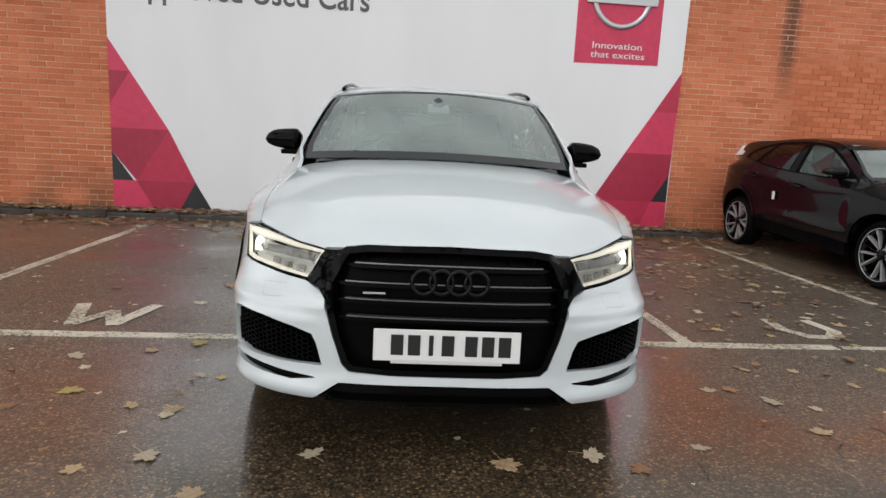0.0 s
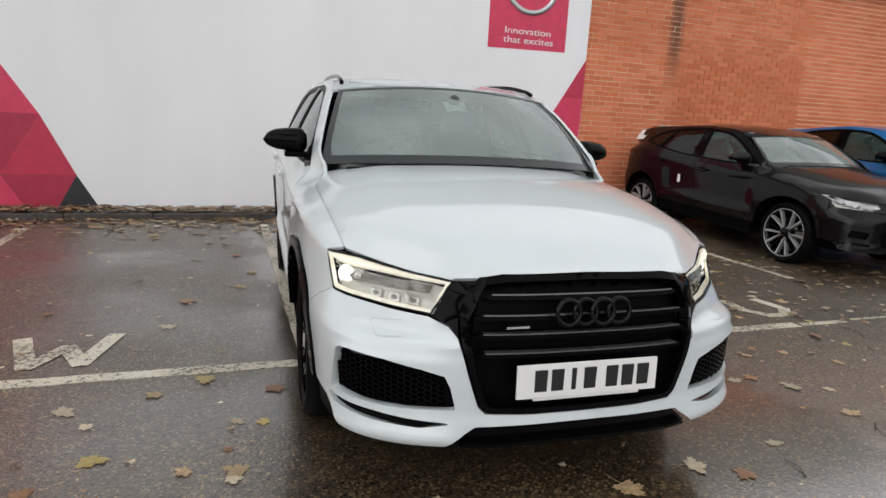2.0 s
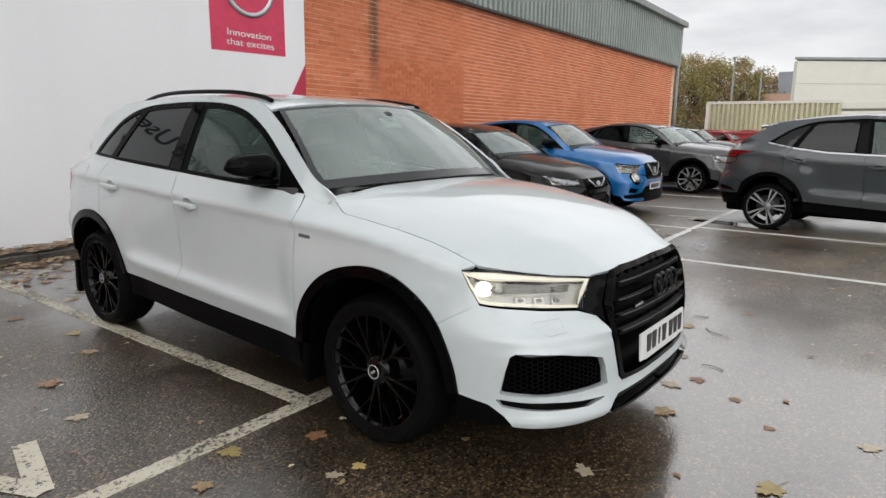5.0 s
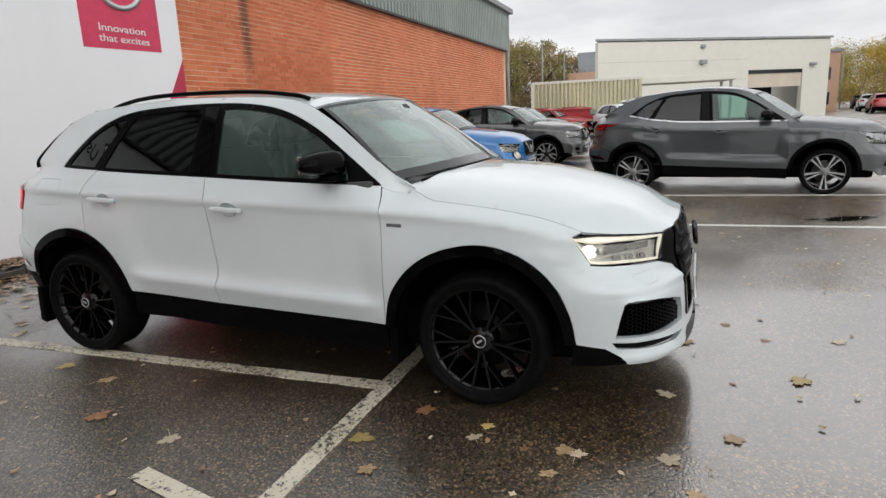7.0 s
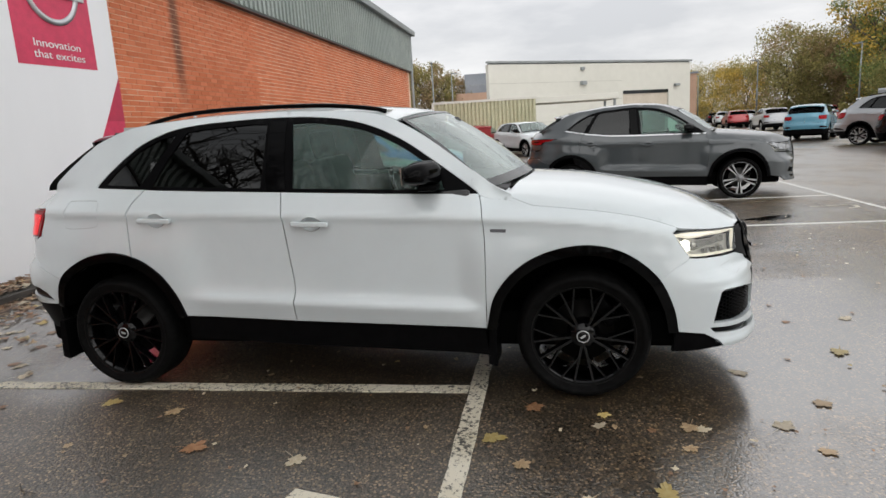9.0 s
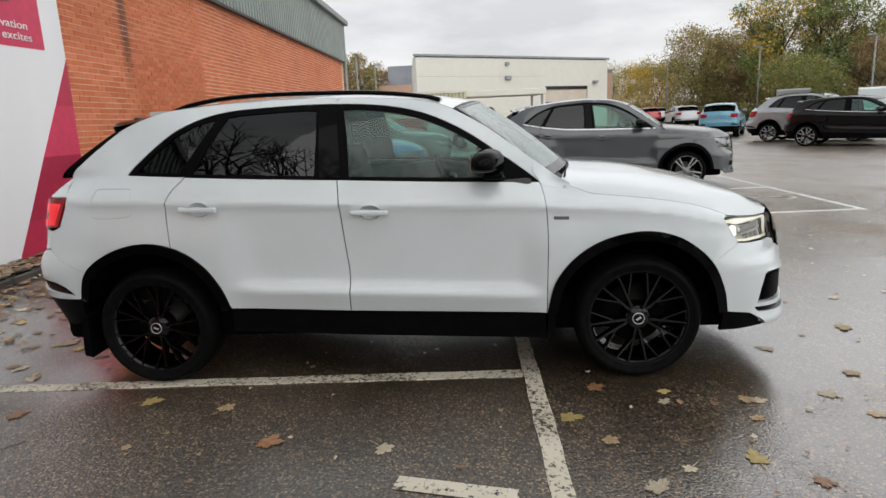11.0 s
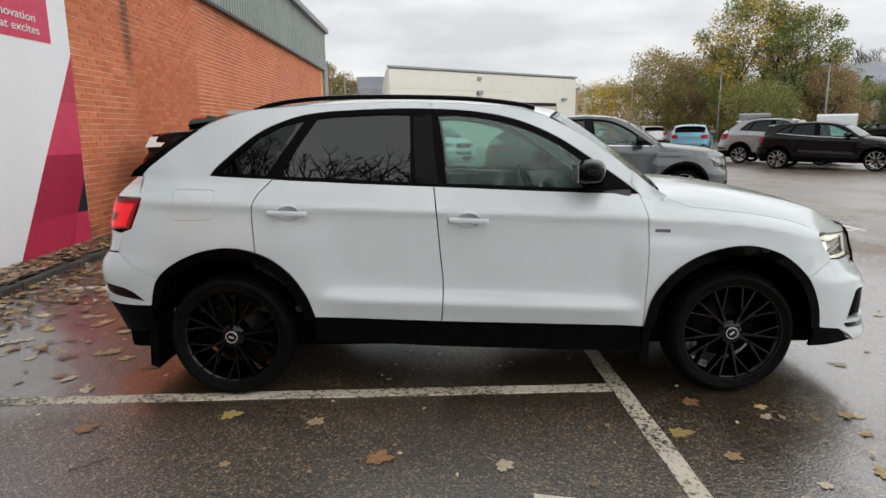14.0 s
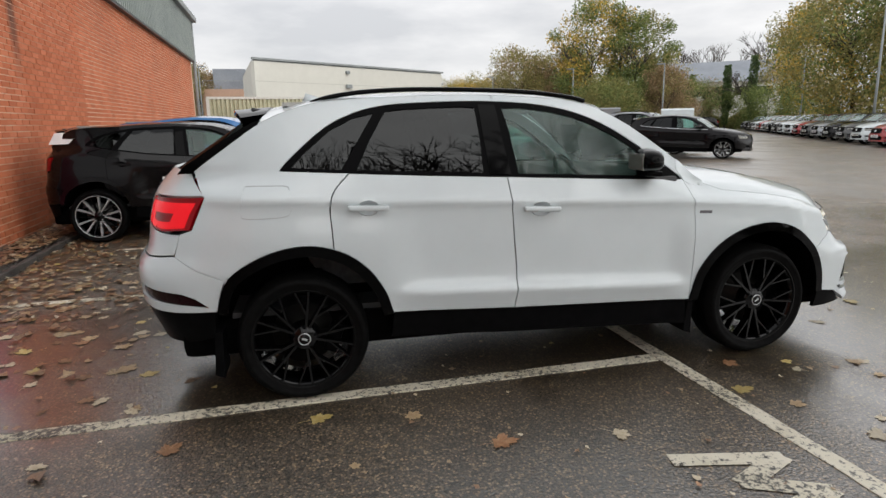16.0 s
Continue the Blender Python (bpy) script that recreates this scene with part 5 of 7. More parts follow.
        slot = fronts([(0.72, 0.350), (0.56, 0.335), (0.56, 0.315), (0.72, 0.328)])
    P("front_bumper", bumper, paint, fn=bumper_fn, holes=[fog, slot], thick=0.03, res=0.014 if hero else res)
    P("fog_insert", shrink(fog, -0.012), SATIN_BLACK, fn=lambda q: skin(q, -0.035), thick=0.0)
    P("slot_insert", shrink(slot, -0.008), GLOSS_BLACK, fn=lambda q: skin(q, -0.02), thick=0.0)
    corner = fronts([(0.378, 0.800), (0.440, 0.690), (0.444, 0.618), (0.470, 0.650), (0.525, 0.674), (0.490, 0.732), (0.450, 0.790)])
    if hero:
        P("grille_corner", corner, GLOSS_BLACK, thick=0.02)
    grille = fronts([(0.0, 0.362), (0.20, 0.362), (0.345, 0.369), (0.370, 0.392), (0.408, 0.50), (0.434, 0.60), (0.437, 0.69), (0.372, 0.806), (0.30, 0.818), (0.0, 0.824)])
    grille_in = fronts([(0.0, 0.382), (0.20, 0.382), (0.33, 0.388), (0.350, 0.402), (0.386, 0.50), (0.410, 0.60), (0.412, 0.685), (0.358, 0.786), (0.28, 0.797), (0.0, 0.802)])
    if not hero:
        corner_fill = fronts([(0.378, 0.800), (0.36, 0.650), (0.525, 0.674), (0.490, 0.732), (0.450, 0.790)])
        P("nose_panel", corner_fill, paint, thick=0.02)
        grille = fronts([(0.0, 0.60), (0.335, 0.61), (0.37, 0.645), (0.385, 0.70), (0.378, 0.800), (0.30, 0.815), (0.0, 0.820)])
        grille_in = fronts([(0.0, 0.62), (0.32, 0.628), (0.35, 0.655), (0.362, 0.70), (0.35, 0.785), (0.28, 0.797), (0.0, 0.802)])
        if not far and not round_lamps:
            swept = fronts([(0.455, 0.745), (0.47, 0.712), (0.60, 0.700)]) + sides([(-0.60, 0.728), (-0.44, 0.800), (-0.36, 0.842), (-0.43, 0.838), (-0.56, 0.800)]) + fronts([(0.60, 0.778)])
            P("swept_lamp", dense(swept + [swept[0]], 3)[:-1], SWEPT, fn=lambda q: skin(q, 0.006), thick=0.008, gap=0.0, lab="long swept-back clear headlamp")
        if round_lamps:
            P("lower_bumper", dense(fronts([(0.0, 0.245), (0.0, 0.40), (0.42, 0.405), (0.60, 0.375), (0.80, 0.36), (0.80, 0.262), (0.45, 0.245), (0.0, 0.245)]), 3)[:-1], PLASTIC, fn=lambda q: skin(q, 0.008), thick=0.02, gap=0.0, lab="black plastic lower bumper")
        if not far:
            P("chrome_vee", fronts([(0.0, 0.640), (0.11, 0.645), (0.17, 0.70), (0.275, 0.800), (0.245, 0.802), (0.145, 0.715), (0.09, 0.662), (0.0, 0.657)]), SILVER, fn=lambda q: skin(q, 0.010), thick=0.01, gap=0.0, lab="bright V-shaped grille surround")
        if round_lamps:
            for sg in (-1, 1):
                e, e2 = skin(np.array([F(0.60, 0.62)]), 0.0)[0], skin(np.array([F(0.60, 0.62)]), 0.03)[0]
                aim = Vector((sg * (e2 - e)[0], (e2 - e)[1], (e2 - e)[2])).normalized()
                for rr, dd, m in ((0.115, 0.012, GLOSS_BLACK), (0.088, 0.030, REFLECTOR), (0.04, 0.040, LAMP_TRAY)):
                    me = lathe("round_lamp", [(0.0, dd), (rr * 0.7, dd - 0.002), (rr, dd - 0.012), (rr * 1.02, dd - 0.07)], m, 24)
                    me.transform(Vector((1, 0, 0)).rotation_difference(aim).to_matrix().to_4x4())
                    me.transform(Matrix.Translation((sg * e[0], e[1], e[2])))
                    solid("round_lamp", me, None, "large round headlamp low on the bumper")
        P("badge", fronts([(0.0, 0.665), (0.05, 0.675), (0.06, 0.71), (0.05, 0.745), (0.0, 0.755)]), SILVER, fn=lambda q: skin(q, 0.012), thick=0.01, gap=0.0)
        P("intake", fronts([(0.0, 0.31), (0.43, 0.318), (0.468, 0.43), (0.38, 0.483), (0.0, 0.487)]), SATIN_BLACK, fn=lambda q: skin(q, -0.03), thick=0, gap=-0.01)
    P("grille_frame", grille + [], GLOSS_BLACK, fn=lambda q: skin(q, 0.006), thick=0.03, holes=[shrink(grille_in, 0.0)], gap=0.0)
    P("grille_back", grille, SATIN_BLACK, fn=lambda q: skin(q, -0.045), thick=0, gap=0.0)
    for z, hgt in ((0.752, 0.018), (0.688, 0.018), (0.628, 0.018), (0.565, 0.018)):
        if z < 0.66 and not hero:
            continue
        xe = float(np.interp(z, [0.38, 0.50, 0.60, 0.685, 0.786], [0.35, 0.386, 0.41, 0.412, 0.358]))
        bar = fronts([(0.0, z - hgt / 2)] + [(xe * k, z - hgt / 2) for k in (0.4, 0.7, 0.9)] + [(xe - 0.01, z), (xe * 0.9, z + hgt / 2), (xe * 0.4, z + hgt / 2), (0.0, z + hgt / 2)])
        bars = P("grille_bar", bar, GRILLE_BAR if hero else GLOSS_BLACK, fn=lambda q: skin(q, -0.002), thick=0.034, gap=0.0)
        if hero:
            # the sky's glint on each bar is laid on as a paler strip
            top = fronts([(xe * k, z + hgt / 2 - 0.0035) for k in (0.0, 0.4, 0.7, 0.9)] + [(xe * k, z + hgt / 2 + 0.001) for k in (0.9, 0.7, 0.4, 0.0)])
            for bar_ob, sg in zip(bars, (-1, 1)):
                part("bar_edge", sheet("bar_edge", top, lambda q: skin(q, 0.001), BAR_HIGHLIGHT, sg, 0.03, (), 0.03, 0.0, warp), bar_ob, "thin satin edge that catches the sky")
    lower = fronts([(0.0, 0.324), (0.2, 0.322), (0.384, 0.318), (0.45, 0.262), (0.47, 0.248), (0.40, 0.235), (0.2, 0.232), (0.0, 0.232)])
    P("lower_intake", lower, GLOSS_BLACK, fn=lambda q: skin(q, -0.012), thick=0.03)
    if hero:
        lip = fronts([(0.0, 0.262), (0.2, 0.260), (0.36, 0.256), (0.43, 0.262), (0.42, 0.272), (0.36, 0.268), (0.2, 0.272), (0.0, 0.274)])
        P("intake_step", lip, GLOSS_BLACK, fn=lambda q: skin(q, 0.014), thick=0.03, gap=0.0)
        skirt = sides([(-0.43, 0.356), (-0.52, 0.352), (-0.60, 0.335), (-0.66, 0.300)]) + fronts([(0.80, 0.275), (0.77, 0.256)]) + sides([(-0.62, 0.252), (-0.52, 0.244), (-0.42, 0.244)])
        P("bumper_skirt", dense(skirt + [skirt[0]], 3)[:-1], PLASTIC, fn=lambda q: skin(q, -0.010), thick=0.02, gap=0.0, res=0.02)
    # headlamps
    for sg in (-1, 1):
        hl = part("headlamp", sheet("headlamp", head, lambda q: skin(q, -0.055), SATIN_BLACK, sg, res, (), 0, 0.0, warp), car, "headlamp with lit white running light" if lit else "clear headlamp")

        s_in, s_out = min(p[0] for p in head), max(p[0] for p in head)

        def at(k, z):
            # k runs from the lamp's outer end to its inner end
            return s_out + (s_in - s_out) * k, z
        part("lens", sheet("lens", head, lambda q: skin(q, 0.002), LENS, sg, 0.05, (), 0.0, 0.003, warp), hl)
        part("bezel", sheet("bezel", shrink(head, -0.002), lambda q: skin(q, -0.002), GLOSS_BLACK, sg, 0.04, [shrink(head, 0.004)], 0.05, 0.0, warp), hl)
        part("running_light", sheet("running_light", shrink(head, 0.004), lambda q: skin(q, -0.007), LED if lit else REFLECTOR, sg, 0.03, [shrink(head, 0.017)], 0.012, 0.0, warp), hl)
        part("lamp_tray", sheet("lamp_tray", shrink(head, 0.012), lambda q: skin(q, -0.040), LAMP_TRAY, sg, 0.03, (), 0.0, 0.0, warp), hl)
        for kk, rr, m in ((0.24, 0.026, LAMP_LOW if lit else REFLECTOR), (0.40, 0.020, LAMP_TRAY if lit else REFLECTOR)):
            e = skin(np.array([at(kk, 0.757)]), -0.035)[0]
            e2 = skin(np.array([at(kk, 0.757)]), 0.0)[0]
            aim = (Vector(e2) - Vector(e)).normalized()
            me = lathe("projector", [(0.0, 0.014), (rr * 0.6, 0.010), (rr, 0.0), (rr * 1.15, 0.004), (rr * 1.2, -0.02)], m, 20)
            me.transform(Vector((1, 0, 0)).rotation_difference(aim).to_matrix().to_4x4())
            me.transform(Matrix.Translation(e))
            me.transform(Matrix.Diagonal((sg, 1, 1, 1)))
            solid("projector", me, hl)
        dark = [at(0.88, 0.738), at(0.36, 0.741), at(0.30, 0.754), at(0.36, 0.769), at(0.90, 0.764)]
        part("smoked_panel", sheet("smoked_panel", dark, lambda q: skin(q, -0.028), LAMP_DARK if lit else REFLECTOR, sg, 0.02, (), 0.01, 0.0, warp), hl)
        ledge = [at(0.90, 0.729), at(0.20, 0.727), at(0.20, 0.734), at(0.90, 0.736)]
        part("reflector", sheet("reflector", ledge, lambda q: skin(q, -0.022), LAMP_TRAY, sg, 0.02, (), 0.01, 0.0, warp), hl)
        for k in (range(3) if not far else ()):
            sx, sz = at(0.55 + 0.125 * k, 0.715 - 0.003 * k)
            cup = [(sx - 0.021, sz - 0.010), (sx + 0.019, sz - 0.010), (sx + 0.021, sz - 0.006), (sx + 0.021, sz + 0.009), (sx - 0.019, sz + 0.010), (sx - 0.021, sz + 0.006)]
            part("cornering_lens", sheet("cornering_lens", cup, lambda q: skin(q, -0.026), REFLECTOR, sg, 0.02, (), 0.008, 0.0, warp), hl)
            dot = [(sx + 0.013 * math.cos(a), sz + 0.0065 * math.sin(a)) for a in np.linspace(0, math.tau, 9)[:-1]]
            part("lens_bulb", sheet("lens_bulb", dot, lambda q: skin(q, -0.023), LAMP_DARK, sg, 0.02, (), 0.004, 0.0, warp), hl)
    # tail
    lamp = sides([(3.02, 1.050), (3.095, 0.898)]) + [T(0.72, 0.885), T(0.60, 0.893), T(0.52, 0.915), T(0.52, 1.045)]
    if slim:
        P("lamp_panel", lamp, paint, fn=lambda q: skin(q, 0.004), thick=0.02, gap=0.0)
        lamp = sides([(2.80, 1.052), (3.035, 1.012), (3.08, 0.965)]) + [T(0.72, 0.962), T(0.60, 0.975), T(0.45, 0.99), T(0.45, 1.045), T(0.60, 1.048)] + sides([(3.05, 1.052)])
    for sg in (-1, 1):
        tl = part("tail_lamp", sheet("tail_lamp", lamp, lambda q: skin(q, 0.010 if slim else 0.006), DARK_RED if slim else RED_LENS, sg, 0.03, (), 0.03, 0.002, warp), car, "red wrap-round tail lamp")
        cl = np.array(lamp).mean(0)
        ring = [tuple(cl + (np.array(p) - cl) * np.array([0.86, 0.80])) for p in lamp]
        ring2 = [tuple(cl + (np.array(p) - cl) * np.array([0.42, 0.26])) for p in lamp]
        part("light_band", sheet("light_band", ring, lambda q: skin(q, 0.012 if slim else 0.008), RED_LIT if lit else RED_LENS, sg, 0.03, [ring2], 0.004, 0.0, warp), tl)
    gate = sides([(3.10, 1.160), (3.055, 1.10), (3.02, 1.06)]) + [T(0.52, 1.052), T(0.52, 0.91), T(0.60, 0.886), T(0.72, 0.878)] + sides([(3.150, 0.875), (3.185, 0.777)]) + [T(0.60, 0.752), T(0.3, 0.746), T(0.0, 0.746), T(0.0, 1.17), T(0.4, 1.17)]
    P("tailgate", gate, paint)
    rear_low = sides([(3.000, 0.500), (2.955, 0.656), (3.09, 0.712), (3.185, 0.772)]) + [T(0.60, 0.748), T(0.3, 0.742), T(0.0, 0.742), T(0.0, 0.505), T(0.5, 0.502)] + sides([(3.20, 0.492)])
    rear_seam = [(2.945, 0.650), (3.09, 0.712), (3.185, 0.772)]
    if hero:
        P("bumper_flange", sides([(y - 0.004, z + 0.012) for y, z in rear_seam] + [(y + 0.004, z - 0.012) for y, z in rear_seam[::-1]]), paint, fn=lambda q: skin(q, -0.005), thick=0, gap=0.0)
    slit = sides([(3.040, 0.522), (3.10, 0.566), (3.16, 0.588)]) + [T(0.70, 0.606), T(0.58, 0.610), T(0.56, 0.552), T(0.70, 0.545)] + sides([(3.16, 0.530)])
    P("rear_bumper", rear_low, paint, thick=0.03, holes=[slit])
    P("reflector_strip", shrink(slit, -0.008), DARK_RED, fn=lambda q: skin(q, -0.012), thick=0)
    under = sides([(3.005, 0.500), (3.20, 0.490)]) + [T(0.5, 0.500), T(0.0, 0.503), T(0.0, 0.30), T(0.5, 0.30)] + sides([(3.12, 0.33), (3.02, 0.36)])
    P("rear_valance", under, PLASTIC, fn=lambda q: skin(q, -0.006), thick=0.03)
    sp = [(x, 2.70 + 0.02 * (x / 0.5) ** 2) for x in np.linspace(-0.55, 0.55, 11)] + [(x, 2.93 - 0.06 * (x / 0.5) ** 2) for x in np.linspace(0.575, -0.575, 11)]
    P("spoiler", sp, GLOSS_BLACK if hero else paint, fn=lambda q: np.stack([q[:, 0], q[:, 1], ROOF_C(2.72) + 0.008 - 0.08 * (q[:, 1] - 2.72) - 0.03 * (q[:, 0] / 0.5) ** 4], 1), both=False, thick=0.03)
    # sills, arch trims, liners
    sill = [(0.48, 0.372), (1.50, 0.403), (2.148, 0.434), (2.16, 0.30), (1.5, 0.262), (0.47, 0.225)]
    P("sill", dense(sides(sill) + [sides(sill)[0]], 4)[:-1], PLASTIC, fn=lambda q: skin(q, -0.008), thick=0.04)
    for arc, cy, nm in ((ARCH_F, 0.0, "arch_trim"), (ARCH_R, 2.6, "arch_trim")):
        centre = np.array([cy, 0.34])
        ins = [tuple(centre + (np.array(p) - centre) * 0.895) for p in arc]
        P(nm, sides(arc) + sides(ins[::-1]), arch, fn=lambda q: skin(q, 0.011), thick=0.03, gap=0.0)
        line_o = [tuple(centre + (np.array(p) - centre) * 0.90) for p in arc]
        for sg in (-1, 1):
            v = [(sg * xx, y, z) for xx in (0.86, 0.50) for y, z in line_o]
            n = len(line_o)
            faces = [(i, i + 1, n + i + 1, n + i) for i in range(n - 1)] + [tuple(range(n, 2 * n))]
            solid("arch_liner", mesh_of("arch_liner", v, faces, LINER))
    for sg in (-1, 1):
        for y in ((0.44, 3.00) if hero else ()):
            fl = [(y - 0.015, 0.36 if y < 1 else 0.40), (y + 0.02, 0.36 if y < 1 else 0.40), (y + 0.035, 0.18), (y - 0.01, 0.165)]
            me = mesh_of("mud_flap", [(sg * x, a, b) for x in (0.66, 0.865) for a, b in fl], [(0, 1, 2, 3), (7, 6, 5, 4), (0, 4, 5, 1), (1, 5, 6, 2), (2, 6, 7, 3), (3, 7, 4, 0)], PLASTIC)
            solid("mud_flap", me, None, "black rubber mud flap")
    solid("underbody", box("underbody", (1.5, 3.8, 0.2), (0, 1.3, 0.33), LINER, 0.05))
    solid("front_bulkhead", box("front_bulkhead", (1.0, 0.9, 0.4), (0, -0.20, 0.55), LINER))
    # mirrors: rounded top, flat underside, tapering outwards
    for sg in (-1, 1):
        v, f, rings_n, seg = [], [], 11, 20
        for k in range(rings_n):
            u = k / (rings_n - 1)
            end = math.sqrt(max(0.0, 1 - max(0.0, (u - 0.55) / 0.45) ** 2.6)) * math.sqrt(max(0.0, 1 - max(0.0, (0.16 - u) / 0.19) ** 2))
            yh, top, bot = 0.082 * (1 - 0.30 * u) * (0.2 + 0.8 * end), 1.158 + (0.070 - 0.022 * u * u) * end, 1.158 - (0.066 - 0.030 * u) * end
            for q in range(seg):
                c, sn = math.cos(q * math.tau / seg), math.sin(q * math.tau / seg)
                yy = 0.742 + 0.045 * u + yh * math.copysign(abs(c) ** 0.72, c)
                zz = 1.158 + ((top - 1.158) * abs(sn) ** 0.85 if sn > 0 else (bot - 1.158) * abs(sn) ** 0.55)
                v.append((sg * (0.800 + 0.220 * u), yy, zz))
        f = [(k * seg + q, k * seg + (q + 1) % seg, (k + 1) * seg + (q + 1) % seg, (k + 1) * seg + q) for k in range(rings_n - 1) for q in range(seg)]
        f += [tuple(range(seg)), tuple(range((rings_n - 1) * seg, rings_n * seg))]
        bm = bmesh.new()
        bm.from_mesh(mesh_of("wing_mirror", v, f, None))
        bmesh.ops.recalc_face_normals(bm, faces=bm.faces[:])
        solid("wing_mirror", bm_mesh("wing_mirror", bm, mirror, True), None, "gloss black door mirror" if hero else "")
        solid("mirror_stalk", box("mirror_stalk", (0.12, 0.095, 0.028), (sg * 0.852, 0.732, 1.092), SATIN_BLACK, 0.010))
        solid("mirror_glass", box("mirror_glass", (0.15, 0.006, 0.085), (sg * 0.895, 0.838, 1.160), REFLECTOR, 0.002))
        # handles
        for y0 in (1.362, 2.258):
            z0 = 0.935 + 0.05 * (y0 - 1.36)
            xs = float(side_x(y0, z0))
            solid("door_handle", box("door_handle", (0.030, 0.20, 0.026), (sg * (xs + 0.022), y0, z0), paint, 0.009, (-sg * 0 + 2.4, 0, 0)))
    if hero:
        for i in range(4):
            me = lathe("badge_ring", [(0.041 + 0.0078 * math.cos(a), 0.0105 * math.sin(a)) for a in np.linspace(0, math.tau, 9)], BADGE_BLACK, 36)
            me.transform(pose(-0.0935 + 0.0623 * i, -0.912 + 0.004 * (i % 2), 0.710, 0, 0, 90) @ pose(0, 0, 0, 0, 7, 0))
            solid("badge_ring", me, None, "gloss black ring badge on the grille")
        solid("badge_strip", box("badge_strip", (0.085, 0.008, 0.016), (-0.265, -0.898, 0.664), GLOSS_BLACK, 0.002))
        solid("badge_letters", box("badge_letters", (0.078, 0.004, 0.007), (-0.265, -0.9035, 0.664), SILVER, 0.001))
        for i in range(8):
            solid("grille_stud", box("grille_stud", (0.004, 0.02, 0.012), (-0.31 + 0.0886 * i, -0.822, 0.778), SATIN_BLACK))
        for sg in (-1, 1):
            xs = float(side_x(0.395, 0.872))
            solid("side_badge", box("side_badge", (0.005, 0.078, 0.017), (sg * (xs - 0.001), 0.395, 0.872), LETTER_GREY, 0.003, (2.4, 0, 0)))
            flap = spline([(2.622, 0.985), (2.625, 1.075), (2.645, 1.095), (2.72, 1.098), (2.81, 1.098), (2.835, 1.085), (2.855, 0.975), (2.835, 0.950), (2.74, 0.948), (2.645, 0.955), (2.622, 0.985)], 4)
            flap = [(float(a), float(b)) for a, b in flap]
            pts = yz_skin(0.0)(np.array(resample(flap + [flap[0]], 0.02)))
            v, f = [], []
            for k, q in enumerate(pts):
                v += [(sg * (q[0] + 0.0015), q[1], q[2] - 0.0018), (sg * (q[0] + 0.0015), q[1], q[2] + 0.0018)]
            f = [(2 * k, 2 * k + 2, 2 * k + 3, 2 * k + 1) for k in range(len(pts) - 1)]
            solid("fuel_flap_gap", mesh_of("fuel_flap_gap", v, f, CAP_LINE))
            cap = fronts([(0.600, 0.648), (0.690, 0.640), (0.702, 0.632), (0.692, 0.606), (0.680, 0.600), (0.612, 0.606)])
            ring = np.array(resample(cap + [cap[0]], 0.015))
            v = []
            for dz in (-0.0009, 0.0009):
                q = bumper_fn(ring + np.array([0, dz]))
                q[:, 1] -= 0.0022
                v += [(sg * p[0], p[1], p[2]) for p in q]
            n = len(ring)
            solid("washer_cap_gap", mesh_of("washer_cap_gap", v, [(k, k + 1, n + k + 1, n + k) for k in range(n - 1)], CAP_LINE))
        fin = [(-0.0, 2.40, 1.525), (0.022, 2.52, 1.512), (0.0, 2.52, 1.566), (-0.022, 2.52, 1.512), (0.0, 2.545, 1.510)]
        solid("antenna_fin", mesh_of("antenna_fin", fin, [(0, 1, 2), (0, 2, 3), (1, 4, 2), (4, 3, 2), (0, 3, 4, 1)], paint, True), None, "small white roof aerial fin")
        # honeycomb in the side intakes
        for sg in (-1, 1):
            lo, hi = np.array(fog).min(0), np.array(fog).max(0)
            v, f = [], []
            hx, hz = 0.030, 0.018
            row = 0
            zc = lo[1]
            while zc < hi[1] + hz:
                sc = lo[0] + (hx * 0.75 if row % 2 else 0)
                while sc < hi[0] + hx:
                    ring = [(sc + hx * 0.5 * math.cos(k * math.pi / 3), zc + hz * 0.58 * math.sin(k * math.pi / 3)) for k in range(6)]
                    ok = inside([tuple(p) for p in shrink(fog, 0.006)], np.array(ring))
                    if ok.all():
                        for k in range(6):
                            a, b = np.array(ring[k]), np.array(ring[(k + 1) % 6])
                            ctr = np.array([sc, zc])
                            quad = np.array([a, b, b + (ctr - b) * 0.16, a + (ctr - a) * 0.16])
                            w1 = skin(quad, -0.012) * np.array([sg, 1, 1])
                            w2 = skin(quad, -0.030) * np.array([sg, 1, 1])
                            base = len(v)
                            v += [tuple(p) for p in w1] + [tuple(p) for p in w2[2:]]
                            f += [(base, base + 1, base + 2, base + 3), (base + 3, base + 2, base + 4, base + 5)]
                    sc += hx * 1.5
                zc += hz * 0.5
                row += 1
            ob = solid("honeycomb", mesh_of("honeycomb", v, f, GLOSS_BLACK), None, "black honeycomb mesh of the side intake")
    # roof rails
    if rails:
        for sg in (-1, 1):
            pts = spline([(0.585, 1.00, 1.484), (0.580, 1.10, 1.508), (0.568, 1.4, 1.541), (0.558, 1.9, 1.555), (0.548, 2.2, 1.546), (0.538, 2.40, 1.520), (0.535, 2.50, 1.490)], 5)
            solid("roof_rail", tube("roof_rail", [(sg * a, b, c) for a, b, c in pts], 0.0125, GLOSS_BLACK, 8), None, "gloss black roof rail")
    # plates
    pl = solid("number_plate", box("number_plate", (0.524, 0.010, 0.114), (0.0, -0.918, 0.482), front_plate, 0.003, (-3, 0, 0)))
    chars = [(-0.178 + 0.060 * i) for i in range(4)] + [(0.085 + 0.060 * i) for i in range(3)]
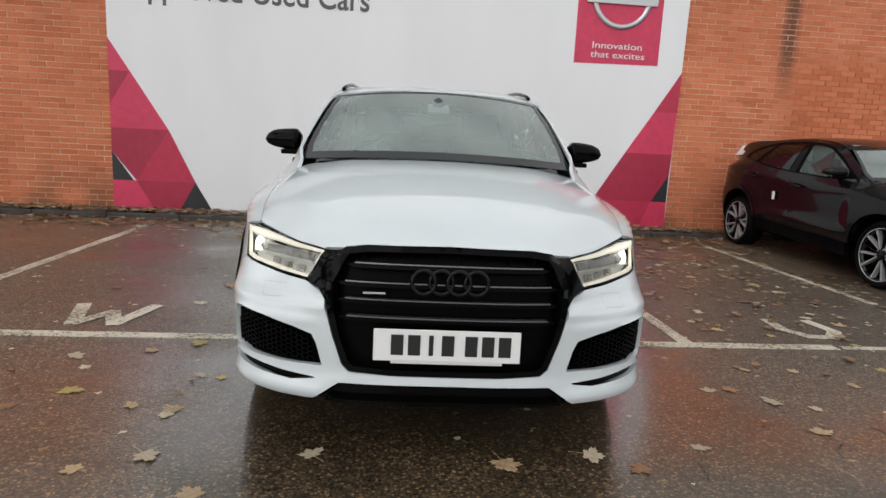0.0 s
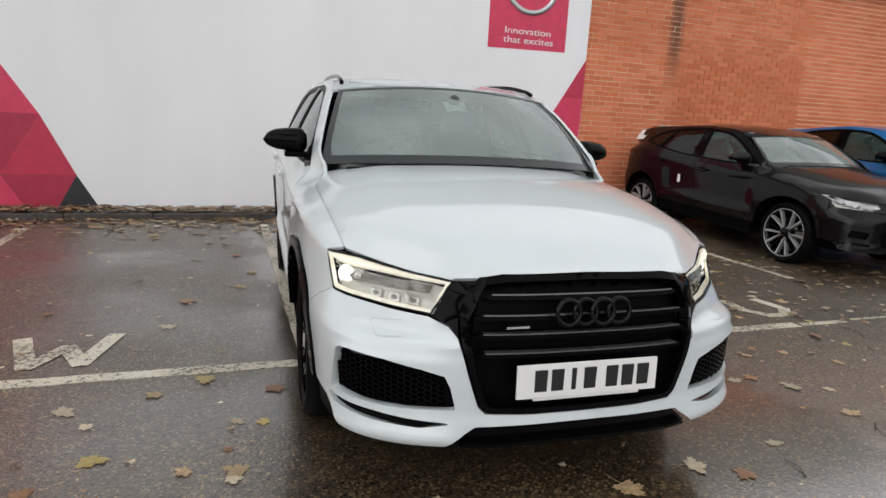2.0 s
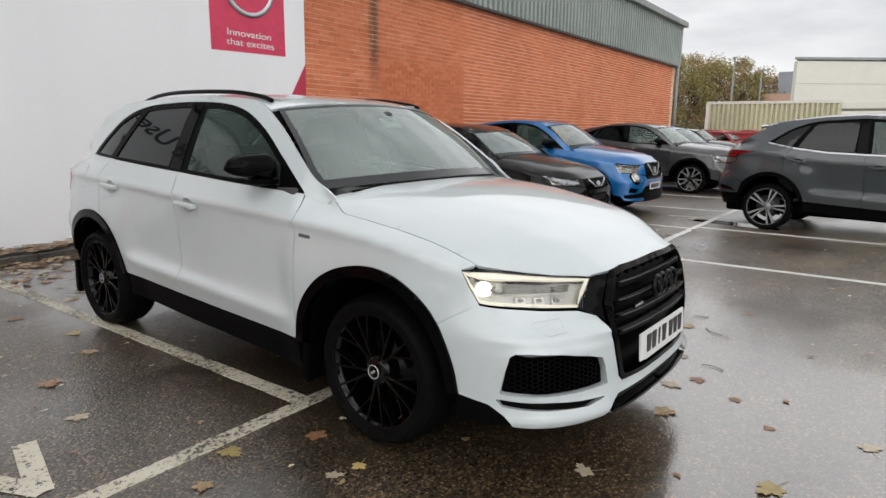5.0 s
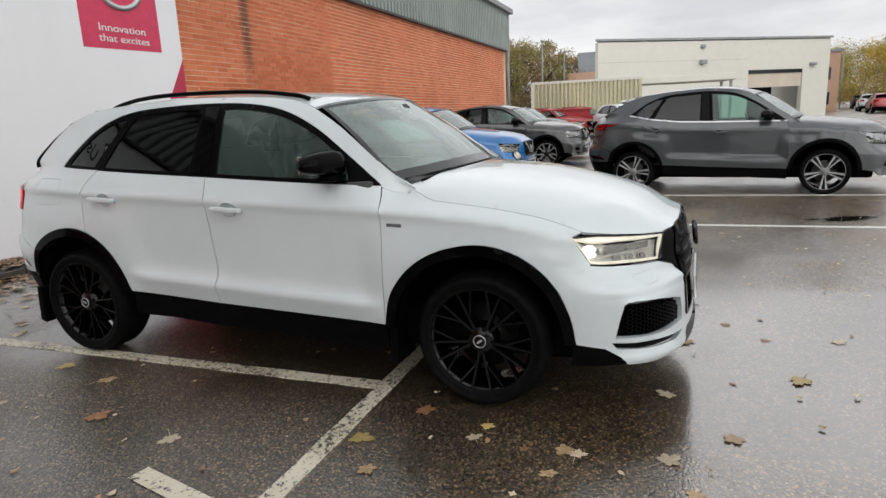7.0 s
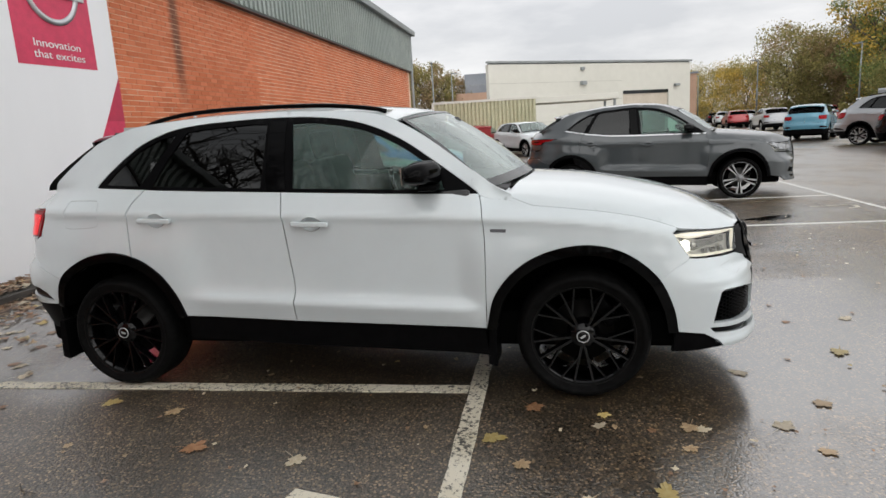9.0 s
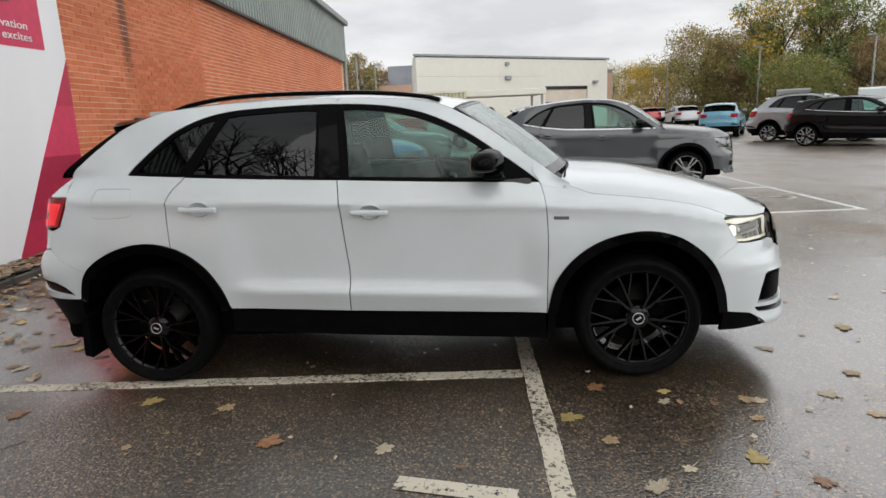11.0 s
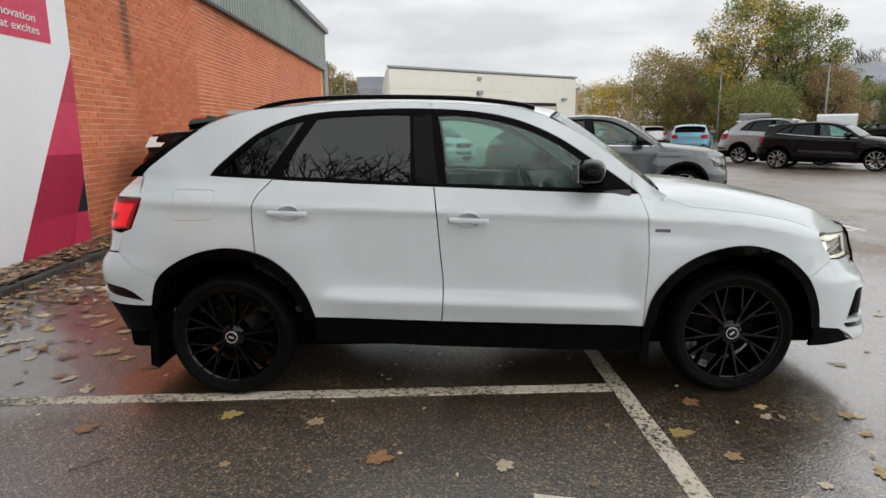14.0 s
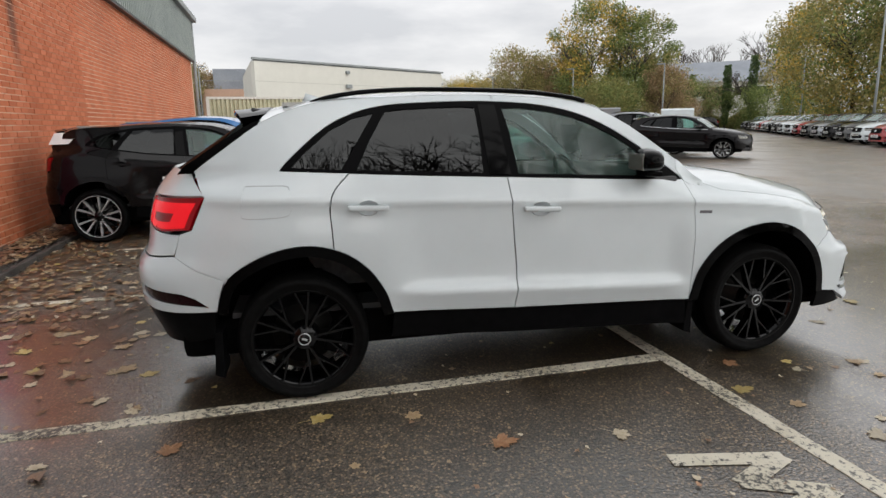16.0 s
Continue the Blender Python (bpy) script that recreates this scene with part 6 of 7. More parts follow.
    if hero:
        part("plate_lip", box("plate_lip", (0.40, 0.010, 0.022), (0, -0.916, 0.424), PLATE_WHITE, 0.004), pl)
        for cx in chars:
            part("plate_character", box("plate_character", (0.044 if abs(cx + 0.058) > 0.01 else 0.016, 0.006, 0.074), (cx, -0.9225, 0.484), INK), pl)
    else:
        solid("plate_characters", box("plate_characters", (0.42, 0.006, 0.070), (0, -0.9235, 0.483), INK), pl)
    solid("rear_plate", box("rear_plate", (0.524, 0.010, 0.114), (0.0, 3.375, 0.85), plate, 0.003))
    # cabin
    if not far:
        solid("cabin_floor", box("cabin_floor", (1.45, 2.4, 0.06), (0, 1.75, 0.42), TRIM_GREY))
        solid("dashboard", box("dashboard", (1.36, 0.55, 0.30), (0, 0.62, 0.93), TRIM_GREY, 0.07))
        solid("headliner", box("headliner", (1.08, 1.65, 0.02), (0, 1.82, 1.485), HEADLINER))
        for sg in (-1, 1):
            solid("door_lining", box("door_lining", (0.04, 1.55, 0.62), (sg * 0.80, 1.31, 0.76), TRIM_GREY, 0.02))
            solid("front_seat", box("front_seat", (0.50, 0.52, 0.22), (sg * 0.37, 1.38, 0.62), SEAT, 0.06))
            solid("seat_back", box("seat_back", (0.47, 0.16, 0.62), (sg * 0.37, 1.66, 0.93), SEAT, 0.06, (-14, 0, 0)))
            solid("head_rest", box("head_rest", (0.27, 0.10, 0.19), (sg * 0.37, 1.77, 1.32), SEAT, 0.045, (-10, 0, 0)))
        solid("tailgate_trim", box("tailgate_trim", (0.86, 0.22, 0.03), (0, 2.70, 1.435), TRIM_GREY, 0.01, (14, 0, 0)))
        solid("rear_bench", box("rear_bench", (1.3, 0.5, 0.22), (0, 2.25, 0.64), SEAT, 0.06))
        solid("bench_back", box("bench_back", (1.3, 0.16, 0.60), (0, 2.55, 0.92), SEAT, 0.06, (-18, 0, 0)))
        me = lathe("steering_wheel", [(0.165 + 0.015 * math.cos(a), 0.015 * math.sin(a)) for a in np.linspace(0, math.tau, 9)], SATIN_BLACK, 32)
        me.transform(pose(-0.37, 0.98, 1.02, 0, 0, 90) @ pose(0, 0, 0, 0, 25, 0))
        sw = solid("steering_wheel", me)
        me = box("wheel_boss", (0.22, 0.05, 0.10), (0, 0, 0), SATIN_BLACK, 0.02)
        me.transform(pose(-0.37, 0.975, 1.02, 25, 0, 0))
        solid("wheel_boss", me, sw)
        if hero:
            solid("sensor_cover", box("sensor_cover", (0.125, 0.085, 0.012), (0.0, 0.705, 1.378), PLATE_WHITE, 0.005, (36, 0, 0)), None, "pale sensor cover behind the windscreen")
            dome = lathe("sensor_dome", [(0.0, 0.030), (0.020, 0.026), (0.032, 0.010), (0.034, -0.01)], TRIM_GREY, 20)
            dome.transform(pose(0.0, 0.728, 1.412) @ pose(0, 0, 0, 0, 0, -90) @ pose(0, 0, 0, 0, -40, 0))
            solid("sensor_dome", dome)
        solid("rear_view_mirror", box("rear_view_mirror", (0.23, 0.03, 0.065), (0, 0.83, 1.385), SATIN_BLACK, 0.012))
    for side in ((-1, 1) if not far else ()):
        arm = [(0.62 * side - 0.02, 0.350, 1.055), (0.30 * side - 0.02, 0.300, 1.080), (-0.05 * side, 0.285, 1.090)]
        solid("wiper", tube("wiper", spline(arm, 5), 0.006, SATIN_BLACK, 6), None, "black wiper arm")
    # wheels
    pts = np.array([[0.79, 0.0, 0.327], [0.79, 2.60, 0.327]])
    if warp is not None:
        pts = warp(pts)
    built = None
    for yy, zz, xx in ((pts[0][1], pts[0][2], pts[0][0]), (pts[1][1], pts[1][2], pts[1][0])):
        for sg in (-1, 1):
            if built is None:
                if wheel == "multi":
                    built = wheel_parts(car, multi_spokes(WHEEL_BLACK), WHEEL_BLACK, WHEEL_BLACK, silver=ALLOY)
                elif wheel == "star":
                    built = wheel_parts(car, star_spokes(ALLOY), ALLOY_GREY, WHEEL_BLACK, lip_mat=ALLOY_GREY)
                else:
                    built = wheel_parts(car, five_spokes(ALLOY, WHEEL_BLACK), WHEEL_BLACK, WHEEL_BLACK, lip_mat=ALLOY)
                w = built
            else:
                w = copy_thing(built, Matrix.Identity(4))
            w.matrix_basis = pose(sg * (xx - 0.038), yy, 0.327, 36 if yy < 1 else -19, 0, 0 if sg > 0 else 180) if zz > 0 else Matrix.Identity(4)
    return car


def proportions(front, wheelbase, rear, width, height, roof=None, nose_drop=0.0, rear_lift=0.0):
    """Maps the base body (overhangs 0.915, 2.60, 0.845; 1.81 wide; 1.57 high) onto other sizes."""
    def fn(p):
        x, y, z = p[:, 0], p[:, 1], p[:, 2]
        yy = np.interp(y, [-0.915, -0.45, 0, 2.6, 3.05, 3.485], [-front, -0.45, 0, wheelbase, wheelbase + 0.45, wheelbase + rear])
        zz = z.copy()
        hi = np.clip((z - 0.65) / 0.92, 0, None)
        zz = np.where(z > 0.65, 0.65 + hi * (height - 0.65), z)
        zz = zz - nose_drop * hi * step(0.6, -0.9, y) + rear_lift * np.clip(hi * 1.6, 0, 1) * step(2.0, 3.4, y)
        return np.stack([x * width / 1.81, yy, zz], 1)
    return fn


KNOT_Y = [-0.915, -0.81, -0.55, -0.08, 0.3, 0.5, 1.0, 1.53, 1.94, 2.34, 2.67, 3.05, 3.485]
BASE_B = [0.80, 0.845, 0.952, 1.059, 1.080, 1.055, 1.074, 1.102, 1.122, 1.145, 1.165, 1.16, 1.10]
ROOF_Y = [0.8, 1.2, 1.6, 2.0, 2.4, 2.8]
BASE_T = [1.476, 1.537, 1.553, 1.553, 1.526, 1.456]


def profile(front, wheelbase, rear, width, belt, roof, tail=0.0):
    """Maps the base body onto another side view: belt and bonnet heights at KNOT_Y, roof heights at ROOF_Y."""
    ratio = (np.array(roof) - np.interp(ROOF_Y, KNOT_Y, belt)) / (np.array(BASE_T) - np.interp(ROOF_Y, KNOT_Y, BASE_B))

    def fn(p):
        x, y, z = p[:, 0], p[:, 1], p[:, 2]
        yy = np.interp(y, [-0.915, -0.45, 0, 2.6, 3.05, 3.485], [-front, -0.45, 0, wheelbase, wheelbase + 0.45, wheelbase + rear])
        b0, b1 = np.interp(y, KNOT_Y, BASE_B), np.interp(y, KNOT_Y, belt)
        mid = 0.60 + (z - 0.60) * (b1 - 0.60) / (b0 - 0.60)
        top = b1 + (z - b0) * np.interp(y, ROOF_Y, ratio)
        yy = yy + tail * step(2.15, 2.85, y) * np.clip((z - b0) / 0.28, 0, 1)
        zz = np.where(z < 0.60, z, np.where(z < b0, mid, top))
        return np.stack([x * width / 1.81, yy, zz], 1)
    return fn


SMALL_HATCH = profile(0.80, 2.525, 0.67, 1.743, [0.72, 0.765, 0.85, 0.96, 1.02, 1.0, 1.0, 1.03, 1.06, 1.12, 1.18, 1.16, 1.05], [1.335, 1.43, 1.455, 1.45, 1.42, 1.375], 0.20)
ROUND_CROSS = profile(0.83, 2.53, 0.77, 1.765, [0.84, 0.895, 0.985, 1.07, 1.11, 1.06, 1.07, 1.10, 1.14, 1.20, 1.27, 1.20, 1.12], [1.47, 1.55, 1.565, 1.54, 1.49, 1.42], 0.10)
SHARP_CROSS = profile(0.86, 2.636, 0.71, 1.80, [0.90, 0.95, 1.02, 1.08, 1.11, 1.06, 1.08, 1.11, 1.15, 1.21, 1.27, 1.22, 1.12], [1.47, 1.565, 1.59, 1.56, 1.48, 1.38])
FAMILY_CROSS = profile(0.90, 2.665, 0.86, 1.84, [0.89, 0.945, 1.02, 1.085, 1.11, 1.07, 1.075, 1.085, 1.10, 1.15, 1.22, 1.22, 1.15], [1.49, 1.60, 1.625, 1.61, 1.56, 1.47])
FAMILY_HATCH = profile(0.88, 2.70, 0.80, 1.77, [0.79, 0.83, 0.90, 1.0, 1.04, 1.0, 1.01, 1.04, 1.07, 1.11, 1.15, 1.14, 1.06], [1.40, 1.49, 1.52, 1.505, 1.47, 1.41], 0.14)

# ---- the cars near by ----
white_car = build_car("white_suv", "white compact SUV with black wheels, mirrors, grille and rails, headlamps lit", WHITE_PAINT, 0.03, None, "multi", True, arch=ARCH_BLACK, hero=True)
white_car.matrix_basis = pose(0.275, 3.0, 0, 0, 0, -2.14)

black_hatch = build_car("black_hatchback", "glossy black small hatchback with two-tone alloys in a bay", BLACK_PAINT, 0.045, SMALL_HATCH, rails=False, arch=BLACK_PAINT, mirror=BLACK_PAINT, front_plate=SATIN_BLACK)
black_hatch.matrix_basis = pose(5.55, 5.36, 0, 0, 0, -1)
blue_car = build_car("blue_crossover", "bright blue small crossover parked beside the wall", BLUE_PAINT, 0.045, ROUND_CROSS, rails=False, arch=SATIN_BLACK, mirror=GLOSS_BLACK, round_lamps=True)
blue_car.matrix_basis = pose(8.0, 5.42, 0, 0, 0, -1)
dark_grey_car = build_car("dark_grey_crossover", "dark grey small crossover with silver alloys parked beside the wall", DARK_GREY_PAINT, 0.05, SHARP_CROSS, rails=False, arch=SATIN_BLACK)
dark_grey_car.matrix_basis = pose(12.95, 5.10, 0, 0, 0, -1)
grey_car = build_car("grey_crossover", "ceramic grey crossover with five-spoke alloys on the wet car park", GREY_PAINT, 0.04, FAMILY_CROSS, wheel="star", arch=PLASTIC, strip=True, rails=False, slim=True)
grey_car.matrix_basis = pose(7.85, 0.05, 0, 0, 0, -7)


# ---- cars further off ----
def joined_copy(car, name, label, category="car"):
    """A plainer car for the distance: the panels of one material joined into one part."""
    groups = {}
    names = {"paint": "body", "glass": "window", "lens": "lamp_glass", "trim": "trim", "plastic": "trim", "rubber": "tyre", "alloy": "rim", "red": "tail_lamp", "plate": "number_plate"}
    for o in car.children_recursive:
        if o.type != "MESH" or not o.data.materials:
            continue
        m = o.data.materials[0]
        m2 = o.matrix_local.copy()
        p = o.parent
        while p is not None and p != car:
            m2 = p.matrix_local @ m2
            p = p.parent
        v, f = groups.setdefault(m.name, (m, ([], [])))[1]
        base = len(v)
        v += [tuple(m2 @ q.co) for q in o.data.vertices]
        f += [tuple(base + i for i in q.vertices) for q in o.data.polygons]
    for o in list(car.children_recursive):
        bpy.data.objects.remove(o)
    bpy.data.objects.remove(car)
    thing = tagged(new(name, None), label, category)
    for key, (m, (v, f)) in groups.items():
        nm = next((b for a, b in names.items() if a in key), "fitting")
        ob = part(nm, mesh_of(nm, v, f, m, True), thing)
        if nm != "body":
            ob["kind"] = "stuff"
    return thing


black_car = build_car("black_estate", "glossy black hatchback with machined alloys across the car park", BLACK_PAINT, 0.06, FAMILY_HATCH, rails=False, arch=BLACK_PAINT, mirror=BLACK_PAINT, strip=True)
black_car.matrix_basis = pose(15.33, -9.45, 0, 0, 0, -43.5)
silver_car = build_car("silver_suv", "silver-grey large SUV seen from behind", SILVER_PAINT, 0.06, proportions(0.92, 2.71, 1.02, 1.84, 1.71), arch=PLASTIC, plate=PLATE_YELLOW)
silver_car.matrix_basis = pose(18.6, -9.85, 0, 0, 0, -43.5)
light_blue_car = build_car("light_blue_hatchback", "light blue small hatchback with a yellow rear plate", SKY_PAINT, 0.07, proportions(0.80, 2.60, 0.70, 1.70, 1.54), rails=False, arch=SKY_PAINT, mirror=SKY_PAINT, plate=PLATE_YELLOW)
light_blue_car.matrix_basis = pose(27.4, -8.85, 0, 0, 0, 62)

FAR = []
for paint, tone in ((WHITE_PAINT, "white"), (RED_PAINT, "dark red"), (SILVER_PAINT, "silver"), (DARK_GREY_PAINT, "dark grey"), (BLACK_PAINT, "black"), (BLUE_PAINT, "blue")):
    c = build_car("far_car", "", paint, 0.10, proportions(0.90, 2.62, 0.80, 1.80, 1.55), rails=False, arch=PLASTIC, plate=PLATE_YELLOW)
    bpy.context.view_layer.update()
    FAR.append(joined_copy(c, "parked_car", tone + " parked car in a distant row"))
far_rnd = random.Random(12)
spots = []
along = Vector((0.84, -0.545, 0))
for i in range(18):                               # the long row that runs off to the far corner
    p = Vector((15.8, -18.9, 0)) + along * (i * 2.75)
    spots.append((p.x, p.y, 160, (2, 1, 0, 3, 4, 2, 3, 1, 0, 0, 3, 4)[i % 12]))
for i in range(9):                                # rows beyond the crossover
    spots.append((46 + i * 2.4, -15.5 - i * 1.2, 80 + far_rnd.uniform(-4, 4), (2, 0, 1, 1, 3, 4, 2, 0, 1)[i]))
for i in range(6):
    spots.append((38 + i * 3.2, -20.5 - i * 2.3, 75, (0, 3, 2, 1, 4, 0)[i]))
for i in range(5):
    spots.append((60 + i * 2.8, -40 - i * 2.0, 150, (4, 2, 3, 0, 1)[i]))
spots += [(44.0, -12.0, 84, 2), (57.0, -13.4, 82, 1), (61.5, -15.6, 80, 2), (66.0, -14.8, 82, 0), (70.5, -18.2, 80, 3), (77.0, -18.8, 82, 2), (84.0, -18.4, 80, 4), (90.0, -22.0, 82, 0), (99.0, -23.5, 80, 1), (108.0, -24.0, 82, 2)]
spots += [(15.5, 5.4, -1, 5), (24.5, 3.4, -60, 0), (27.2, 6.6, -20, 1), (29.4, 5.4, -15, 1), (24.6, 7.2, -5, 3)]
for i, (x, y, a, k) in enumerate(spots):
    m = pose(x, y, 0, 0, 0, a + far_rnd.uniform(-2, 2))
    first = next((n for n, q in enumerate(spots) if q[3] == k), 0) == i
    if first:
        FAR[k].matrix_basis = m
    else:
        copy_thing(FAR[k], m)
for o in [o for o in scene.objects if o.name.startswith("parked_car") and o.parent is None]:
    o["group"] = "distant parked cars"


def van(x, y, turn, paint, label, height):
    t = tagged(new("parked_van", None), label, "van")
    side = [(-2.6, 0.35), (2.3, 0.35), (2.4, 0.9), (1.55, 1.15), (1.0, height - 0.08), (0.7, height), (-2.5, height), (-2.62, height - 0.1)]
    v = [(px, w, pz) for w in (-0.95, 0.95) for px, pz in side]
    n = len(side)
    part("body", mesh_of("body", v, [tuple(range(n)), tuple(range(2 * n - 1, n - 1, -1))] + [(i, (i + 1) % n, n + (i + 1) % n, n + i) for i in range(n)], paint), t)
    glass = [(1.56, 1.20), (1.06, height - 0.16), (0.3, height - 0.16), (0.3, 1.20)]
    for w in (-0.956, 0.956):
        part("side_window", mesh_of("side_window", [(a, w, b) for a, b in glass], [(0, 1, 2, 3)], GLASS_DARK), t)
    for a in (-1.6, 1.6):
        for w in (-0.85, 0.85):
            me = lathe("tyre", [(0.0, 0.12), (0.20, 0.12), (0.33, 0.10), (0.34, 0.0), (0.33, -0.10), (0.0, -0.12)], RUBBER, 20)
            me.transform(pose(a, w, 0.34, 0, 0, 90))
            part("tyre", me, t)
    t.matrix_basis = pose(x, y, 0, 0, 0, turn)


van(32.6, -19.5, -35, WHITE_PAINT, "white panel van among parked cars", 2.0)
van(40.2, -18.6, -29, SILVER_PAINT, "grey panel van beyond a silver SUV", 2.25)


# ---- buildings in the distance ----
GLAZE_DARK = mat("dark_window", (0.02, 0.022, 0.025), 0.15)
SALMON = mottled("salmon_render", (0.42, 0.27, 0.19), (0.48, 0.31, 0.22), 0.5, 0.8, 0.1)
BEIGE = mottled("beige_container_steel", (0.42, 0.41, 0.27), (0.50, 0.49, 0.33), 0.6, 0.6, 0.1)
SHUTTER = mottled("cream_shutter", (0.50, 0.44, 0.36), (0.56, 0.50, 0.42), 0.8, 0.7, 0.1)
SLATE = mottled("grey_roof_sheet", (0.20, 0.22, 0.25), (0.25, 0.27, 0.30), 0.5, 0.6, 0.1)

hall = tagged(new("white_industrial_hall", None), "low cream-white industrial hall with a roller door", "building")
hall.matrix_basis = pose(42, 7.15, 0, 0, 0, math.degrees(math.atan2(-16.15, 11.5)))


def hall_part(name, x0, x1, y0, y1, z0, z1, m, bevel=0.0):
    return part(name, box(name, (x1 - x0, y1 - y0, z1 - z0), ((x0 + x1) / 2, (y0 + y1) / 2, (z0 + z1) / 2), m, bevel), hall)


hall_part("wall", 0, 12.4, 0, 0.4, 0, 5.75, PALE_WALL)
hall_part("wall", 17.35, 19.8, 0, 0.4, 0, 5.75, PALE_WALL)
hall_part("wall", 12.4, 17.35, 0, 0.4, 3.62, 5.75, PALE_WALL)
hall_part("back_wall", 12.4, 17.35, 3.0, 3.3, 0, 3.62, GLAZE_DARK)
part("side_wall", prism("side_wall", [(0.0, 0.4), (0.4, 0.4), (8.4, 14), (8.0, 14)], 5.75, PALE_WALL), hall)
part("side_wall", prism("side_wall", [(19.4, 0.4), (19.8, 0.4), (27.8, 14), (27.4, 14)], 5.75, PALE_WALL), hall)
hall_part("fascia", -0.15, 19.95, -0.08, 0.1, 5.84, 5.98, GUTTER)
part("roof", prism("roof", [(0.0, 0.1), (19.8, 0.1), (27.8, 14), (8.0, 14)], 0.18, GUTTER, 5.75), hall)
hall_part("roller_shutter", 12.45, 17.3, 0.10, 0.18, 2.35, 3.35, SHUTTER)
hall_part("shutter_box", 12.4, 17.35, 0.05, 0.3, 3.35, 3.62, GLAZE_DARK)
hall_part("flood_lamp", 8.1, 8.6, -0.3, 0.0, 4.15, 4.45, GUTTER, 0.05)
hall_part("wall_lamp", 8.15, 8.5, -0.2, 0.0, 5.25, 5.5, GUTTER, 0.05)
hall_part("security_lamp", 17.9, 18.4, -0.3, 0.0, 3.85, 4.05, GUTTER, 0.05)
for z in (1.5, 3.0, 4.4):
    hall_part("sheet_joint", 0, 12.3, -0.012, -0.002, z, z + 0.03, JOINT)

store = tagged(new("beige_container", None), "beige corrugated steel container with dull streaks", "container")
me = cladding("side", 0, 5.4, 0, 0.25, 2.75)
me.materials[0] = BEIGE
part("side", me, store)
part("top_rail", box("top_rail", (5.5, 0.2, 0.12), (2.7, 0.0, 2.76), PALE_WALL), store)
part("body", box("body", (5.3, 2.3, 2.4), (2.7, 1.25, 1.5), BEIGE), store)
part("corner_post", box("corner_post", (0.14, 0.2, 2.6), (0.0, 0.0, 1.45), PALE_WALL), store)
store.matrix_basis = pose(29.3, 9.05, 0, 0, 0, -82)
canopy = tagged(new("loading_canopy", None), "long white flat loading canopy on posts", "canopy")
part("roof_slab", box("roof_slab", (5.0, 3.0, 0.32), (0, 0, 2.62), PALE_WALL, 0.03), canopy)
for px, py in ((-2.3, -1.3), (2.3, -1.3), (-2.3, 1.3), (2.3, 1.3)):
    part("post", box("post", (0.12, 0.12, 2.47), (px, py, 1.235), GUTTER), canopy)
canopy.matrix_basis = pose(32.2, 2.0, 0, 0, 0, -84)
skip = tagged(new("red_skip", None), "dull red metal waste skip", "skip")
part("tub", prism("tub", [(-1.6, -0.8), (1.6, -0.8), (1.6, 0.8), (-1.6, 0.8)], 1.25, RED_PAINT, 0.1), skip)
part("rim", box("rim", (3.3, 1.7, 0.1), (0, 0, 1.38), RED_PAINT, 0.02), skip)
skip.matrix_basis = pose(27.8, 7.6, 0, 0, 0, -80)

lodge = tagged(new("salmon_building", None), "salmon rendered two-storey building beyond the hall", "building")
part("wall", box("wall", (6, 4.2, 5.8), (3, 0, 2.9), SALMON), lodge)
part("roof", box("roof", (6.4, 4.5, 0.2), (3, 0, 5.9), SLATE), lodge)
for z in (1.3, 3.7):
    part("window", box("window", (0.1, 1.1, 1.2), (-0.04, -0.8, z), GLAZE_DARK), lodge)
lodge.matrix_basis = pose(70, -11.1, 0, 0, 0, 0)
office = tagged(new("brown_office", None), "brown and grey office block with a roof balcony", "building")
part("wall", box("wall", (6, 5, 5.4), (3, 0, 2.7), SALMON), office)
part("upper_floor", box("upper_floor", (5, 3.4, 2.2), (3.2, -0.4, 6.5), SLATE), office)
part("rail", box("rail", (0.06, 4.6, 0.06), (0.1, 0, 6.3), GUTTER), office)
for y in (-1.5, 0.3, 1.7):
    part("window", box("window", (0.1, 0.9, 1.2), (-0.04, y, 4.0), GLAZE_DARK), office)
office.matrix_basis = pose(70, 11.2, 0, 0, 0, 0)
depot = tagged(new("grey_roofed_depot", None), "long pale depot with a grey sheet roof behind the trees", "building")
part("wall", box("wall", (10, 22, 5.5), (0, 0, 2.75), PALE_WALL), depot)
v = [(-5.5, -11.5, 5.4), (-5.5, 11.5, 5.4), (0, 11.5, 8.2), (0, -11.5, 8.2), (5.5, -11.5, 5.4), (5.5, 11.5, 5.4)]
part("roof", mesh_of("roof", v, [(0, 3, 2, 1), (3, 4, 5, 2), (0, 4, 3), (1, 2, 5), (0, 1, 5, 4)], SLATE), depot)
for y in range(-9, 10, 3):
    part("window", box("window", (0.1, 2.0, 1.0), (-5.03, y, 4.3), GLAZE_DARK), depot)
depot.matrix_basis = pose(82.5, -61.5, 0, 0, 0, -37) @ Matrix.Diagonal((1.2, 1.0, 1.22, 1))

# a yard wall and hedge bank close the place behind the camera
yard = tagged(new("wall_yard", box("wall_yard", (0.3, 120, 2.2), (-42, 0, 1.1), BRICK)), "low brick boundary wall of the car park", "wall", kind="structure")


